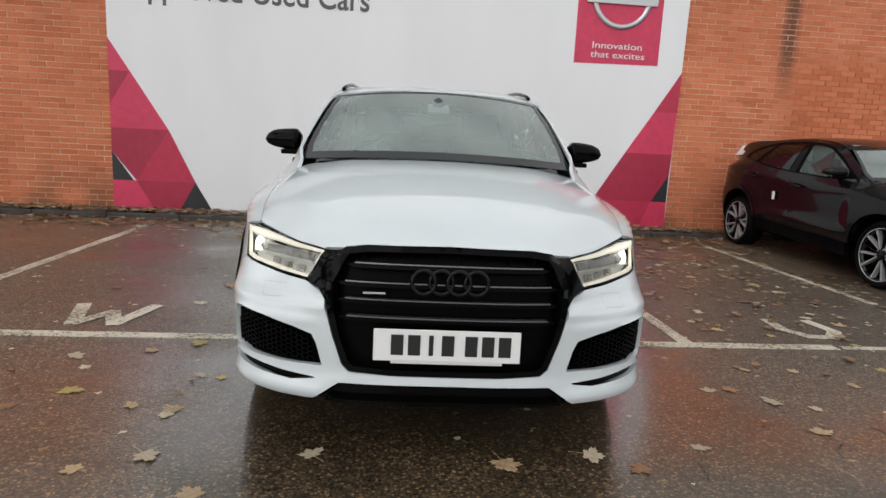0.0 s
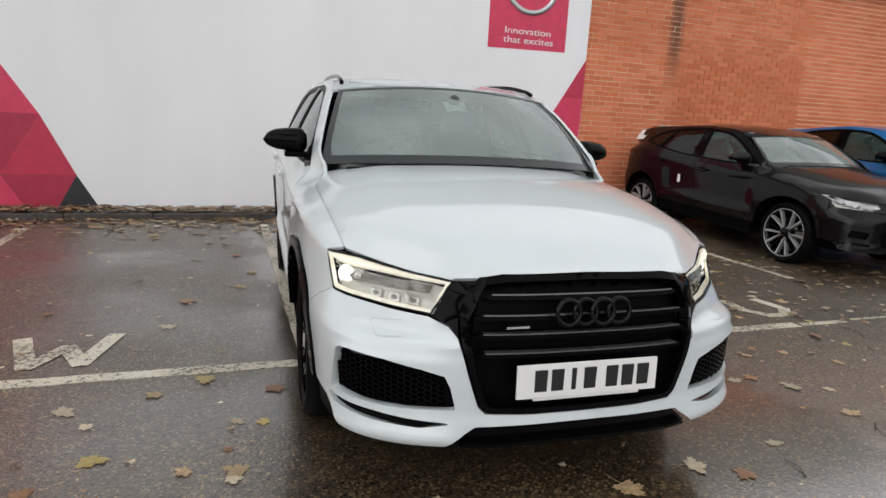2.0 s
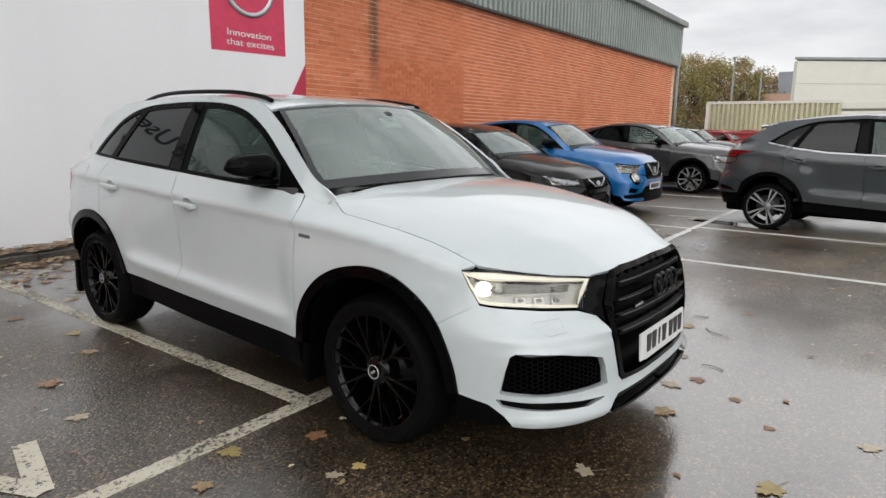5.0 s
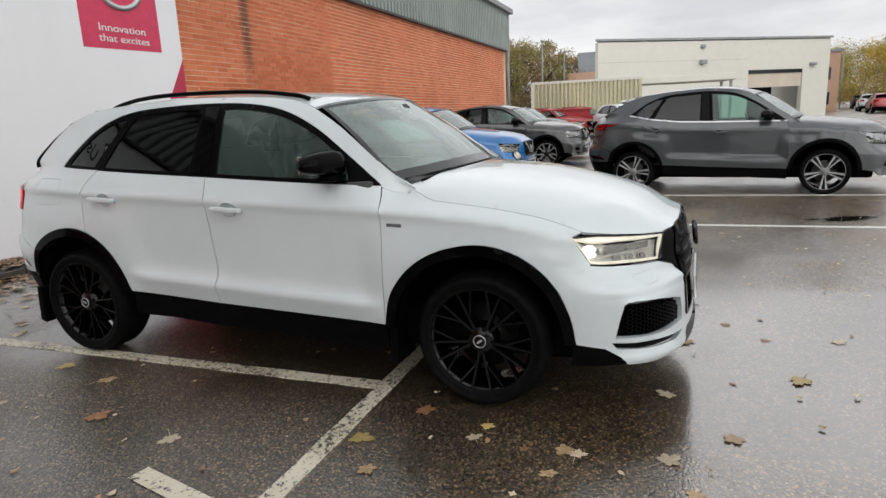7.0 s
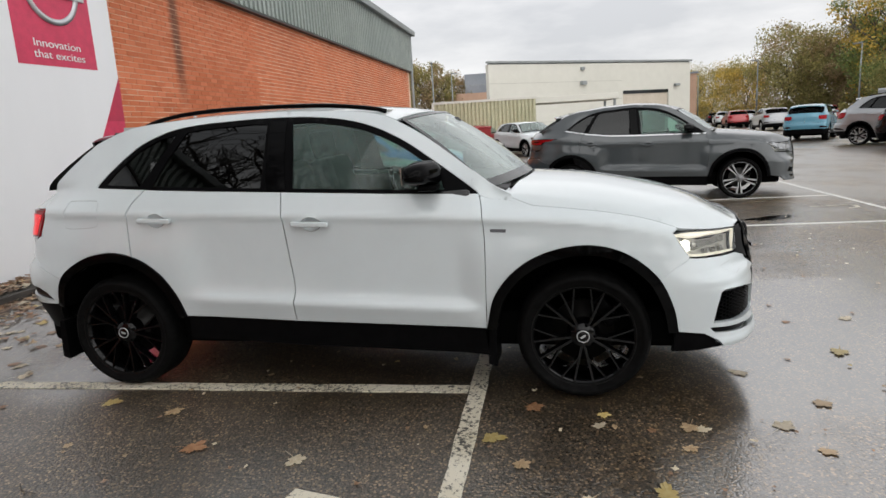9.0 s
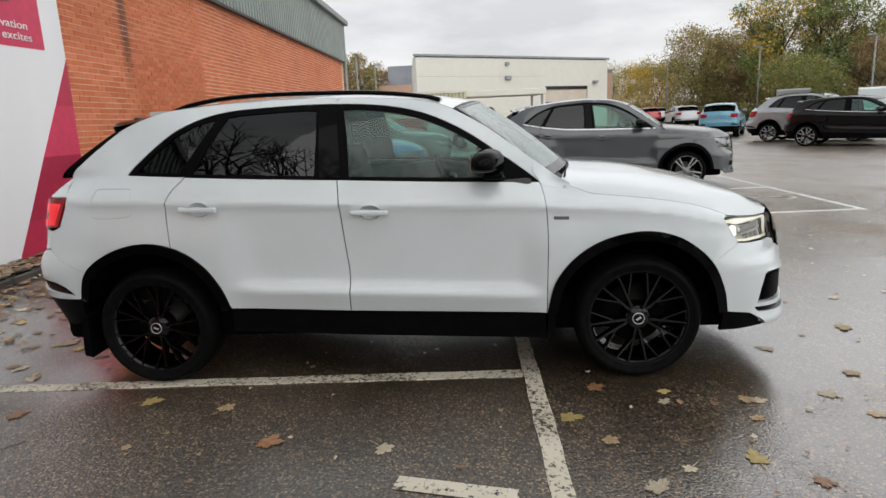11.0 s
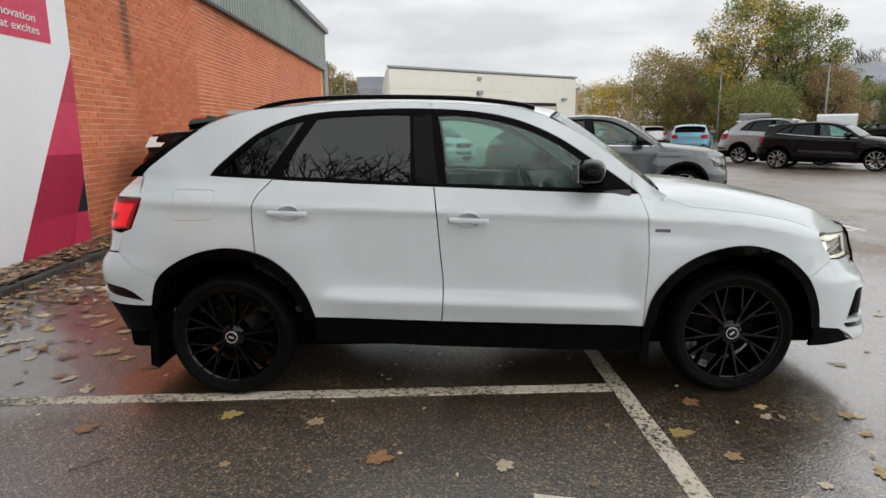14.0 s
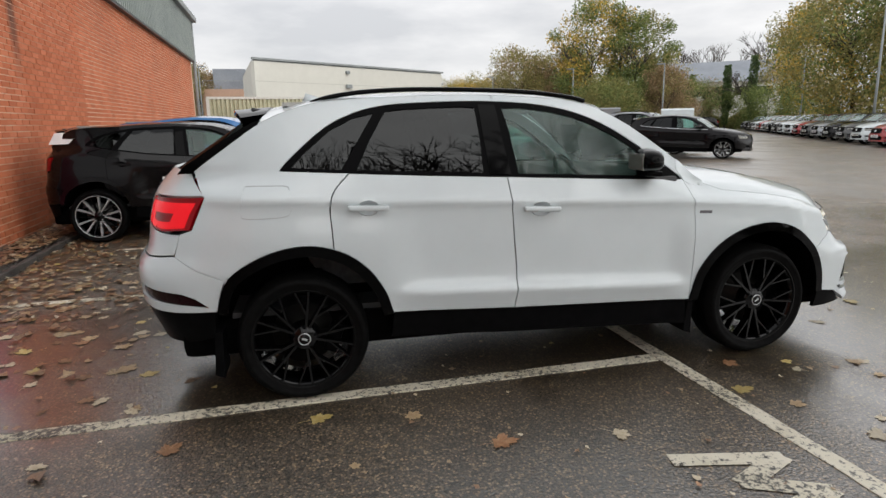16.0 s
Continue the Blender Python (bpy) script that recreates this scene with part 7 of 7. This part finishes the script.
# ---- lamp posts ----
def lamp_post(x, y, height):
    post = tagged(new("street_lamp", None), "slim grey steel car park lamp post", "lamp post", "lamp posts")
    part("pole", tube("pole", [(0, 0, 0), (0, 0, height * 0.5), (0, 0, height)], 0.09, GUTTER, 8, 0.55), post)
    part("head", box("head", (0.7, 0.25, 0.12), (0.3, 0, height), GUTTER, 0.04), post)
    part("base", box("base", (0.3, 0.3, 0.12), (0, 0, 0.06), GUTTER, 0.02), post)
    post.matrix_basis = pose(x, y, 0, 0, 0, random.Random(x).uniform(0, 360))


def polar(az, d):
    return -3.5 + d * math.cos(radians(az)), 4.6 + d * math.sin(radians(az))


for az, d, h in ((8.7, 60, 7.6), (7.2, 72, 7.6), (-18.2, 70, 6.2), (-25.2, 62, 6.2), (-32.8, 60, 6.2), (-43.3, 62, 6.4), (-47.9, 44, 8.0), (-13.6, 85, 6.0)):
    lamp_post(*polar(az, d), h)


# ---- trees ----
def leaf_tone(name, c1, c2):
    # thin leaves let part of the light through
    m = mat(name, c1, 0.65)
    n, l, b = nodes_of(m)
    g = n.new("ShaderNodeNewGeometry")
    col = ramp(m, g.outputs["Random Per Island"], [(0.0, c1), (0.75, c2), (1.0, tuple(min(1, c * 1.5) for c in c2))])
    l.new(col, b.inputs["Base Color"])
    tl, mx = n.new("ShaderNodeBsdfTranslucent"), n.new("ShaderNodeMixShader")
    l.new(col, tl.inputs["Color"])
    mx.inputs[0].default_value = 0.45
    l.new(b.outputs[0], mx.inputs[1])
    l.new(tl.outputs[0], mx.inputs[2])
    l.new(mx.outputs[0], n["Material Output"].inputs["Surface"])
    return m


BARK = mottled("bark", (0.05, 0.042, 0.035), (0.09, 0.075, 0.06), 6, 0.9, 0.5)
FOLIAGE = {
    "green": leaf_tone("green_foliage", (0.095, 0.140, 0.040), (0.215, 0.255, 0.080)),
    "olive": leaf_tone("olive_foliage", (0.190, 0.185, 0.065), (0.360, 0.315, 0.120)),
    "gold": leaf_tone("gold_foliage", (0.340, 0.240, 0.045), (0.580, 0.400, 0.080)),
    "brown": leaf_tone("brown_foliage", (0.260, 0.190, 0.100), (0.400, 0.290, 0.165)),
    "dark": leaf_tone("dark_conifer", (0.055, 0.095, 0.034), (0.110, 0.165, 0.060)),
}


def tree(x, y, height, spread, tones, label, seed, leaves=26000, bare=0.0, crown_from=0.22):
    rnd = random.Random(seed)
    t = tagged(new("tree", None), label, "tree", "trees round the car park")
    v, f = [], []

    def limb(a, b, r0, r1):
        d = (b - a).normalized()
        s = d.cross(Vector((0.3, 1, 0.2))).normalized()
        u = d.cross(s)
        base = len(v)
        for p, r in ((a, r0), (b, r1)):
            for k in range(5):
                v.append(tuple(p + (s * math.cos(k * 1.2566) + u * math.sin(k * 1.2566)) * r))
        for k in range(5):
            f.append((base + k, base + (k + 1) % 5, base + 5 + (k + 1) % 5, base + 5 + k))

    tips = []

    def grow(p, d, length, r, level):
        q = p + d * length
        limb(p, q, r, r * 0.62)
        if level == 0 or r < 0.008:
            tips.append(q)
            return
        for _ in range(3):
            nd = (d + Vector((rnd.uniform(-0.8, 0.8), rnd.uniform(-0.8, 0.8), rnd.uniform(-0.15, 0.5)))).normalized()
            grow(q, nd, length * rnd.uniform(0.58, 0.82), r * 0.6, level - 1)
        if level > 1:
            tips.append(q)

    r0 = height * 0.018
    grow(Vector((0, 0, 0)), Vector((rnd.uniform(-0.05, 0.05), rnd.uniform(-0.05, 0.05), 1)).normalized(), height * 0.27, r0, (6 if x < 0 else 5) if bare > 0.5 else 4)
    part("trunk", mesh_of("trunk", v, f, BARK, True), t)
    if bare < 0.9:
        for tone, share in tones:
            # clumps of small leaves gathered round lobes of the crown
            lv, lf = [], []
            lobes = []
            for _ in range(34):
                h = rnd.uniform(crown_from, 0.97)
                w = spread * math.sqrt(max(0.05, 1 - ((h - 0.55) / 0.50) ** 2)) * rnd.uniform(0.25, 0.95)
                a = rnd.uniform(0, math.tau)
                lobes.append((Vector((math.cos(a) * w, math.sin(a) * w, h * height)), spread * rnd.uniform(0.16, 0.34)))
            for _ in range(int(leaves * share)):
                c, rad = rnd.choice(lobes)
                g = Vector((rnd.gauss(0, 1), rnd.gauss(0, 1), rnd.gauss(0, 0.8)))
                p = c + g.normalized() * rad * (rnd.random() ** 0.4) * 1.05
                if rnd.random() < 0.25:               # the inner crown fills the gaps between lobes
                    h = rnd.uniform(crown_from, 0.9)
                    w = spread * 0.85 * math.sqrt(max(0.05, 1 - ((h - 0.55) / 0.50) ** 2)) * math.sqrt(rnd.random())
                    a = rnd.uniform(0, math.tau)
                    p = Vector((math.cos(a) * w, math.sin(a) * w, h * height))
                size = rnd.uniform(0.06, 0.145) * (height / 12) ** 0.5
                a, b = Vector((rnd.gauss(0, 1), rnd.gauss(0, 1), rnd.gauss(0, 1))).normalized(), Vector((rnd.gauss(0, 1), rnd.gauss(0, 1), rnd.gauss(0, 1))).normalized()
                base = len(lv)
                lv += [tuple(p - a * size), tuple(p + b * size * 0.7), tuple(p + a * size), tuple(p - b * size * 0.7)]
                lf.append((base, base + 1, base + 2, base + 3))
            ob = part("crown", mesh_of("crown", lv, lf, FOLIAGE[tone]), t)
            ob["kind"] = "stuff"
    t.matrix_basis = pose(x, y, 0, 0, 0, rnd.uniform(0, 360))
    return t


AUTUMN = "broad autumn tree with green and yellowing leaves"
for az, d, h, w, tones, seed, label in (
        (-20.4, 72, 9.5, 4.6, (("olive", 0.7), ("brown", 0.3)), 1, "rounded olive-brown autumn tree beyond the cars"),
        (-22.6, 74, 8.2, 3.6, (("olive", 0.6), ("brown", 0.4)), 2, "olive-brown autumn tree beyond the parked cars"),
        (-17.2, 84, 7.2, 4.2, (("gold", 0.6), ("olive", 0.4)), 3, "golden yellow autumn tree beyond the cars"),
        (-27.0, 66, 13.2, 4.6, (("green", 0.50), ("gold", 0.30), ("olive", 0.2)), 4, AUTUMN),
        (-30.6, 66, 11.8, 3.9, (("green", 0.62), ("olive", 0.38)), 5, AUTUMN),
        (-25.0, 70, 9.4, 2.8, (("brown", 0.7), ("olive", 0.3)), 6, "brown half-bare autumn tree in the hedge"),
        (-33.2, 64, 6.2, 3.0, (("brown", 0.8), ("olive", 0.2)), 7, "brown autumn bush in the hedge"),
        (-28.5, 60, 5.2, 3.6, (("olive", 0.6), ("green", 0.4)), 8, "yellow-olive undergrowth below tall trees"),
        (-36.0, 60, 4.6, 3.2, (("green", 0.7), ("brown", 0.3)), 9, "green and brown hedge bush"),
        (-41.0, 58, 4.2, 3.4, (("green", 1.0),), 10, "green hedge bush behind parked cars"),
        (-43.6, 60, 10.2, 3.6, (("olive", 0.6), ("gold", 0.4)), 11, "olive and gold autumn tree"),
        (-46.6, 52, 11.4, 5.2, (("olive", 0.5), ("green", 0.3), ("gold", 0.2)), 12, AUTUMN),
        (-50.5, 50, 13.0, 5.6, (("green", 0.5), ("olive", 0.5)), 13, AUTUMN),
        (12.6, 72, 9.3, 3.6, (("olive", 0.55), ("brown", 0.45)), 14, "olive-brown autumn tree behind the container"),
        (10.0, 74, 9.2, 3.8, (("olive", 0.55), ("brown", 0.45)), 15, "olive-brown autumn tree behind the container"),
        (7.4, 76, 8.0, 3.2, (("brown", 0.6), ("olive", 0.4)), 16, "brown autumn tree behind the container"),
        (15.0, 74, 8.4, 3.6, (("olive", 0.6), ("brown", 0.4)), 17, "olive-brown autumn tree beyond the parked cars"),
        (-14.6, 95, 7.4, 5.2, (("olive", 0.6), ("gold", 0.4)), 18, "distant yellow-olive autumn trees"),
        (-12.4, 110, 7.6, 5.6, (("olive", 0.8), ("brown", 0.2)), 19, "distant olive autumn trees"),
        (4.4, 90, 8.0, 3.2, (("olive", 0.7), ("brown", 0.3)), 20, "distant olive tree behind the hall")):
    if -45 < az < -33.5:                          # the boundary runs further back behind the long row
        d, h, w = d * 1.4, 1.4 + (h - 1.4) * 1.4, w * 1.4
    tx, ty = polar(az, d)
    tree(tx, ty, h, w, tones, label, seed, crown_from=0.10)
for az, d, h, seed in ((-38.0, 82, 8.2, 31), (-39.9, 82, 9.4, 32), (-35.3, 84, 6.8, 33), (-36.6, 86, 5.2, 34)):
    tx, ty = polar(az, d)
    tree(tx, ty, h, 0.62, (("dark", 1.0),), "slim dark green conifer", seed, 15000, 0.0, 0.06)
for az, d, h, seed in ((-34.0, 118, 15.0, 41), (-36.0, 120, 16.5, 42), (-38.2, 118, 17, 43), (-40.6, 118, 17.5, 44), (-41.8, 114, 17, 45), (177, 8.5, 14, 46), (152, 9.5, 15, 47), (204, 9.0, 14, 48), (226, 11, 14, 49), (133, 12, 14, 50), (165, 13, 15, 51), (190, 14, 15, 52), (240, 15, 15, 53)):
    tx, ty = polar(az, d * (1.08 if az > 0 else 1.0))
    tree(tx, ty, h * (1.28 if az > 0 else 1.0), 3.0, (), "tall bare winter tree with fine twigs", seed, 0, 1.0)

# low hedge along the far boundary
def hedge_mesh():
    rnd = random.Random(77)
    v, f = [], []
    for _ in range(26000):
        az = rnd.uniform(-62, -18.5)
        d = rnd.uniform(62, 68) + (12 if az > -24 else 0) + (24 if -45 < az < -33.5 else 0)
        x, y = polar(az, d)
        p = Vector((x, y, 2.3 * rnd.random() ** 0.8 * (0.75 + 0.35 * math.sin(az * 1.7) * math.sin(az * 0.6))))
        size = rnd.uniform(0.12, 0.30)
        a, b = Vector((rnd.gauss(0, 1), rnd.gauss(0, 1), rnd.gauss(0, 1))).normalized(), Vector((rnd.gauss(0, 1), rnd.gauss(0, 1), rnd.gauss(0, 1))).normalized()
        base = len(v)
        v += [tuple(p - a * size), tuple(p + b * size), tuple(p + a * size), tuple(p - b * size)]
        f.append((base, base + 1, base + 2, base + 3))
    return mesh_of("hedge", v, f, FOLIAGE["olive"])


def back_hedge():
    rnd = random.Random(78)
    v, f = [], []
    for _ in range(9000):
        p = Vector((-16 + rnd.uniform(-0.9, 0.9), rnd.uniform(-25, 28), 0))
        p.z = 3.0 * rnd.random() ** 0.7 * (0.8 + 0.3 * math.sin(p.y * 0.9))
        size = rnd.uniform(0.10, 0.24)
        a, b = Vector((rnd.gauss(0, 1), rnd.gauss(0, 1), rnd.gauss(0, 1))).normalized(), Vector((rnd.gauss(0, 1), rnd.gauss(0, 1), rnd.gauss(0, 1))).normalized()
        base = len(v)
        v += [tuple(p - a * size), tuple(p + b * size), tuple(p + a * size), tuple(p - b * size)]
        f.append((base, base + 1, base + 2, base + 3))
    return mesh_of("hedge", v, f, FOLIAGE["dark"])


tagged(new("hedge", back_hedge()), "dark evergreen hedge that the car windows mirror", "hedge", kind="stuff")
tagged(new("hedge", hedge_mesh()), "uneven olive-brown hedge along the far boundary", "hedge", kind="stuff")


# ---- fallen leaves ----
def leaf_mesh(seed, tone):
    rnd = random.Random(seed)
    # five pointed lobes on a short stalk
    pts = []
    for k in range(5):
        a = radians(-120 + 60 * k)
        r = (0.34, 0.44, 0.50, 0.44, 0.34)[k] * rnd.uniform(0.72, 1.15)
        for da, rr in ((-0.46, 0.66), (-0.30, 0.88), (-0.15, 0.84), (0, 1.06), (0.16, 0.82), (0.30, 0.9), (0.46, 0.64)):
            pts.append((math.sin(a + da) * r * rr, math.cos(a + da) * r * rr))
    curl = rnd.uniform(0.04, 0.26)
    v = [(0, 0, 0.02)] + [(x, y, 0.02 + curl * (x * x + y * y) * rnd.uniform(0.3, 1.4)) for x, y in pts]
    n = len(pts)
    f = [(0, i + 1, (i + 1) % n + 1) for i in range(n)]
    b = len(v)
    v += [(-0.012, -0.1, 0.03), (0.012, -0.1, 0.03), (0.05, -0.62, 0.05), (0.035, -0.62, 0.05)]
    f.append((b, b + 1, b + 2, b + 3))
    return mesh_of("fallen_leaf", v, f, tone)


def leaf_material(name, c1, c2):
    m = mat(name, c1, 0.4)
    n, l, b = nodes_of(m)
    v = coords(m)
    a = noise_node(m, v, 40, 4)
    col = ramp(m, a, [(0.35, c1), (0.65, c2)])
    oi = n.new("ShaderNodeObjectInfo")
    l.new(blend(m, 0.6, col, ramp(m, oi.outputs["Random"], [(0, g3(0.55)), (1, g3(1.3))]), "MULTIPLY"), b.inputs["Base Color"])
    return m


LEAF_TONES = [leaf_material("tan_leaf", (0.30, 0.20, 0.11), (0.42, 0.31, 0.18)), leaf_material("orange_leaf", (0.24, 0.115, 0.055), (0.34, 0.19, 0.10)),
              leaf_material("yellow_leaf", (0.40, 0.29, 0.09), (0.48, 0.38, 0.16)), leaf_material("brown_leaf", (0.15, 0.080, 0.040), (0.25, 0.145, 0.080)),
              leaf_material("pale_leaf", (0.42, 0.35, 0.24), (0.52, 0.45, 0.33))]
LEAF_MESH = [leaf_mesh(i, LEAF_TONES[i % 5]) for i in range(15)]
leaf_rnd = random.Random(5)
SEEN = [(-1.4, 2.78), (-1.45, 3.06), (-1.55, 2.61), (-0.85, 2.2), (-1.05, 2.1), (-0.87, 2.59), (1.33, 2.25), (1.02, 2.1), (0.84, 2.2), (0.49, 2.13), (1.97, 2.39), (1.96, 2.72), (-0.24, 2.2), (3.37, 4.07),
        (3.97, 5.31), (3.22, 4.64), (2.32, 3.93), (-0.6, 1.94), (-0.81, 5.16), (-1.17, 4.84), (-1.24, 4.3), (-1.01, 3.47), (-0.69, 3.29), (-0.88, 2.98), (0.08, 1.58), (0.67, 1.29), (-1.58, 3.22), (-0.72, 5.6),
        (-0.83, 6.76), (-0.84, 6.25), (0.33, 7.14)]


def drop_leaf(x, y, size, tone=None):
    me = LEAF_MESH[leaf_rnd.randrange(15) if tone is None else tone + 5 * leaf_rnd.randrange(3)]
    ob = tagged(new("fallen_leaf", me), "", "leaf", "fallen leaves")
    ob["label"] = {0: "tan", 1: "orange", 2: "yellow", 3: "brown", 4: "pale"}[LEAF_MESH.index(me) % 5] + " fallen maple leaf lying on wet asphalt"
    ob.matrix_basis = pose(x, y, 0.001, leaf_rnd.uniform(-2, 2), leaf_rnd.uniform(-2, 2), leaf_rnd.uniform(0, 360)) @ Matrix.Diagonal((size, size * leaf_rnd.uniform(0.8, 1.1), size * 0.8, 1))


for x, y in SEEN:
    drop_leaf(x, y, leaf_rnd.uniform(0.10, 0.17), leaf_rnd.choice((0, 0, 4, 4, 1, 2)))
for _ in range(150):
    x, y = leaf_rnd.uniform(-3.6, 5.0), leaf_rnd.triangular(0.4, 8.0, 6.0)
    if -0.7 < x < 1.3 and 2.1 < y < 6.4 or x < -0.7 and 3.4 < y < 7.5 and leaf_rnd.random() < 0.8:
        continue
    drop_leaf(x, y, leaf_rnd.uniform(0.06, 0.13))
for _ in range(70):                               # the bay between the white car and the black one
    drop_leaf(leaf_rnd.uniform(1.5, 4.4), leaf_rnd.triangular(2.4, 8.0, 5.5), leaf_rnd.uniform(0.07, 0.14), leaf_rnd.choice((0, 0, 4, 4, 3, 1)))
for _ in range(60):                               # a drift behind the white car
    drop_leaf(leaf_rnd.uniform(-0.5, 2.6), leaf_rnd.triangular(6.0, 8.2, 7.0), leaf_rnd.uniform(0.10, 0.18), leaf_rnd.choice((0, 0, 4, 3, 3, 1)))
for _ in range(60):                               # the strip beside the kerb, behind the white car
    x, y = leaf_rnd.uniform(-2.5, 4.5), leaf_rnd.triangular(6.0, 8.25, 7.6)
    if x < -0.5:
        y = 8.25 - (8.25 - y) * 0.5
    drop_leaf(x, y, leaf_rnd.uniform(0.07, 0.15), leaf_rnd.choice((0, 0, 4, 4, 2, 3, 1)))


def litter_mesh(name, count, spot, tone, seed, size0, size1):
    rnd = random.Random(seed)
    v, f = [], []
    for _ in range(count):
        x, y = spot(rnd)
        s, a = rnd.uniform(size0, size1), rnd.uniform(0, math.tau)
        z = 0.004 + rnd.random() * 0.012 + (0.075 if y > 8.36 else 0.0)
        c, d = math.cos(a) * s, math.sin(a) * s
        base = len(v)
        up = rnd.uniform(0.0, 0.5) * s
        # torn, lobed outline round a raised middle
        n = rnd.choice((6, 7, 8, 9))
        v.append((x, y, z + 0.3 * up))
        for k in range(n):
            b, r = a + k * math.tau / n, s * rnd.uniform(0.42, 1.05) * (1 if k % 2 else 0.72)
            px, py = math.cos(b) * r, math.sin(b) * r * 0.8
            v.append((x + px, y + py, z + up * rnd.random() * 0.8))
        f += [(base, base + 1 + k, base + 1 + (k + 1) % n) for k in range(n)]
    return mesh_of(name, v, f, tone)


for k, tone in enumerate(LEAF_TONES):
    heavy = (1500, 700, 250, 3600, 700)[k]
    ob = new("leaf_litter", litter_mesh("leaf_litter", heavy, lambda r: (r.uniform(-9, 7.5), min(8.8, 8.8 - abs(r.gauss(0, 0.62)))), tone, 60 + k, 0.02, 0.08))
    tagged(ob, "scattered wet autumn leaves along the kerb", "leaf litter", kind="stuff")
    ob = new("leaf_litter", litter_mesh("leaf_litter", (340, 130, 40, 760, 200)[k], lambda r: (r.uniform(1.4, 8.5), r.triangular(2.8, 8.2, 7.6)), tone, 100 + k, 0.025, 0.06))
    tagged(ob, "loose wet autumn leaves strewn over the parking bays", "leaf litter", kind="stuff")
    ob = new("leaf_fragments", litter_mesh("leaf_fragments", (420, 90, 90, 520, 380)[k], lambda r: (r.uniform(-4, 11), r.uniform(-3, 8.0)), tone, 80 + k, 0.008, 0.032))
    tagged(ob, "small leaf fragments and twigs on wet asphalt", "leaf litter", kind="stuff")

twig_rnd = random.Random(21)
for _ in range(26):
    x, y, a = twig_rnd.uniform(-2.5, 3.5), twig_rnd.uniform(0.8, 7.5), twig_rnd.uniform(0, math.tau)
    if -0.7 < x < 1.3 and 2.1 < y < 6.4:
        continue
    ln = twig_rnd.uniform(0.08, 0.22)
    pts = [(x, y, 0.005), (x + math.cos(a) * ln / 2, y + math.sin(a) * ln / 2, 0.008), (x + math.cos(a + 0.3) * ln, y + math.sin(a + 0.3) * ln, 0.005)]
    tagged(new("twig", tube("twig", pts, 0.003, BARK, 5, 0.5)), "thin brown twig lying on wet asphalt", "twig", "fallen twigs")

# protective film and sticker on the black hatchback
film_pts = [(-0.660, 2.66, 1.350), (-0.635, 2.95, 1.335), (-0.690, 3.01, 1.20), (-0.735, 2.78, 1.205)]
part("protective_film", mesh_of("protective_film", film_pts + [(x + 0.012, y, z) for x, y, z in film_pts], [(0, 1, 2, 3), (7, 6, 5, 4), (0, 4, 5, 1), (1, 5, 6, 2), (2, 6, 7, 3), (3, 7, 4, 0)], PLATE_WHITE), black_hatch, "white protective film at the rear spoiler")
part("sticker", box("sticker", (0.004, 0.05, 0.10), (-0.874, 1.72, 0.74), PLATE_WHITE), black_hatch, "small white sticker")

build_bricks()
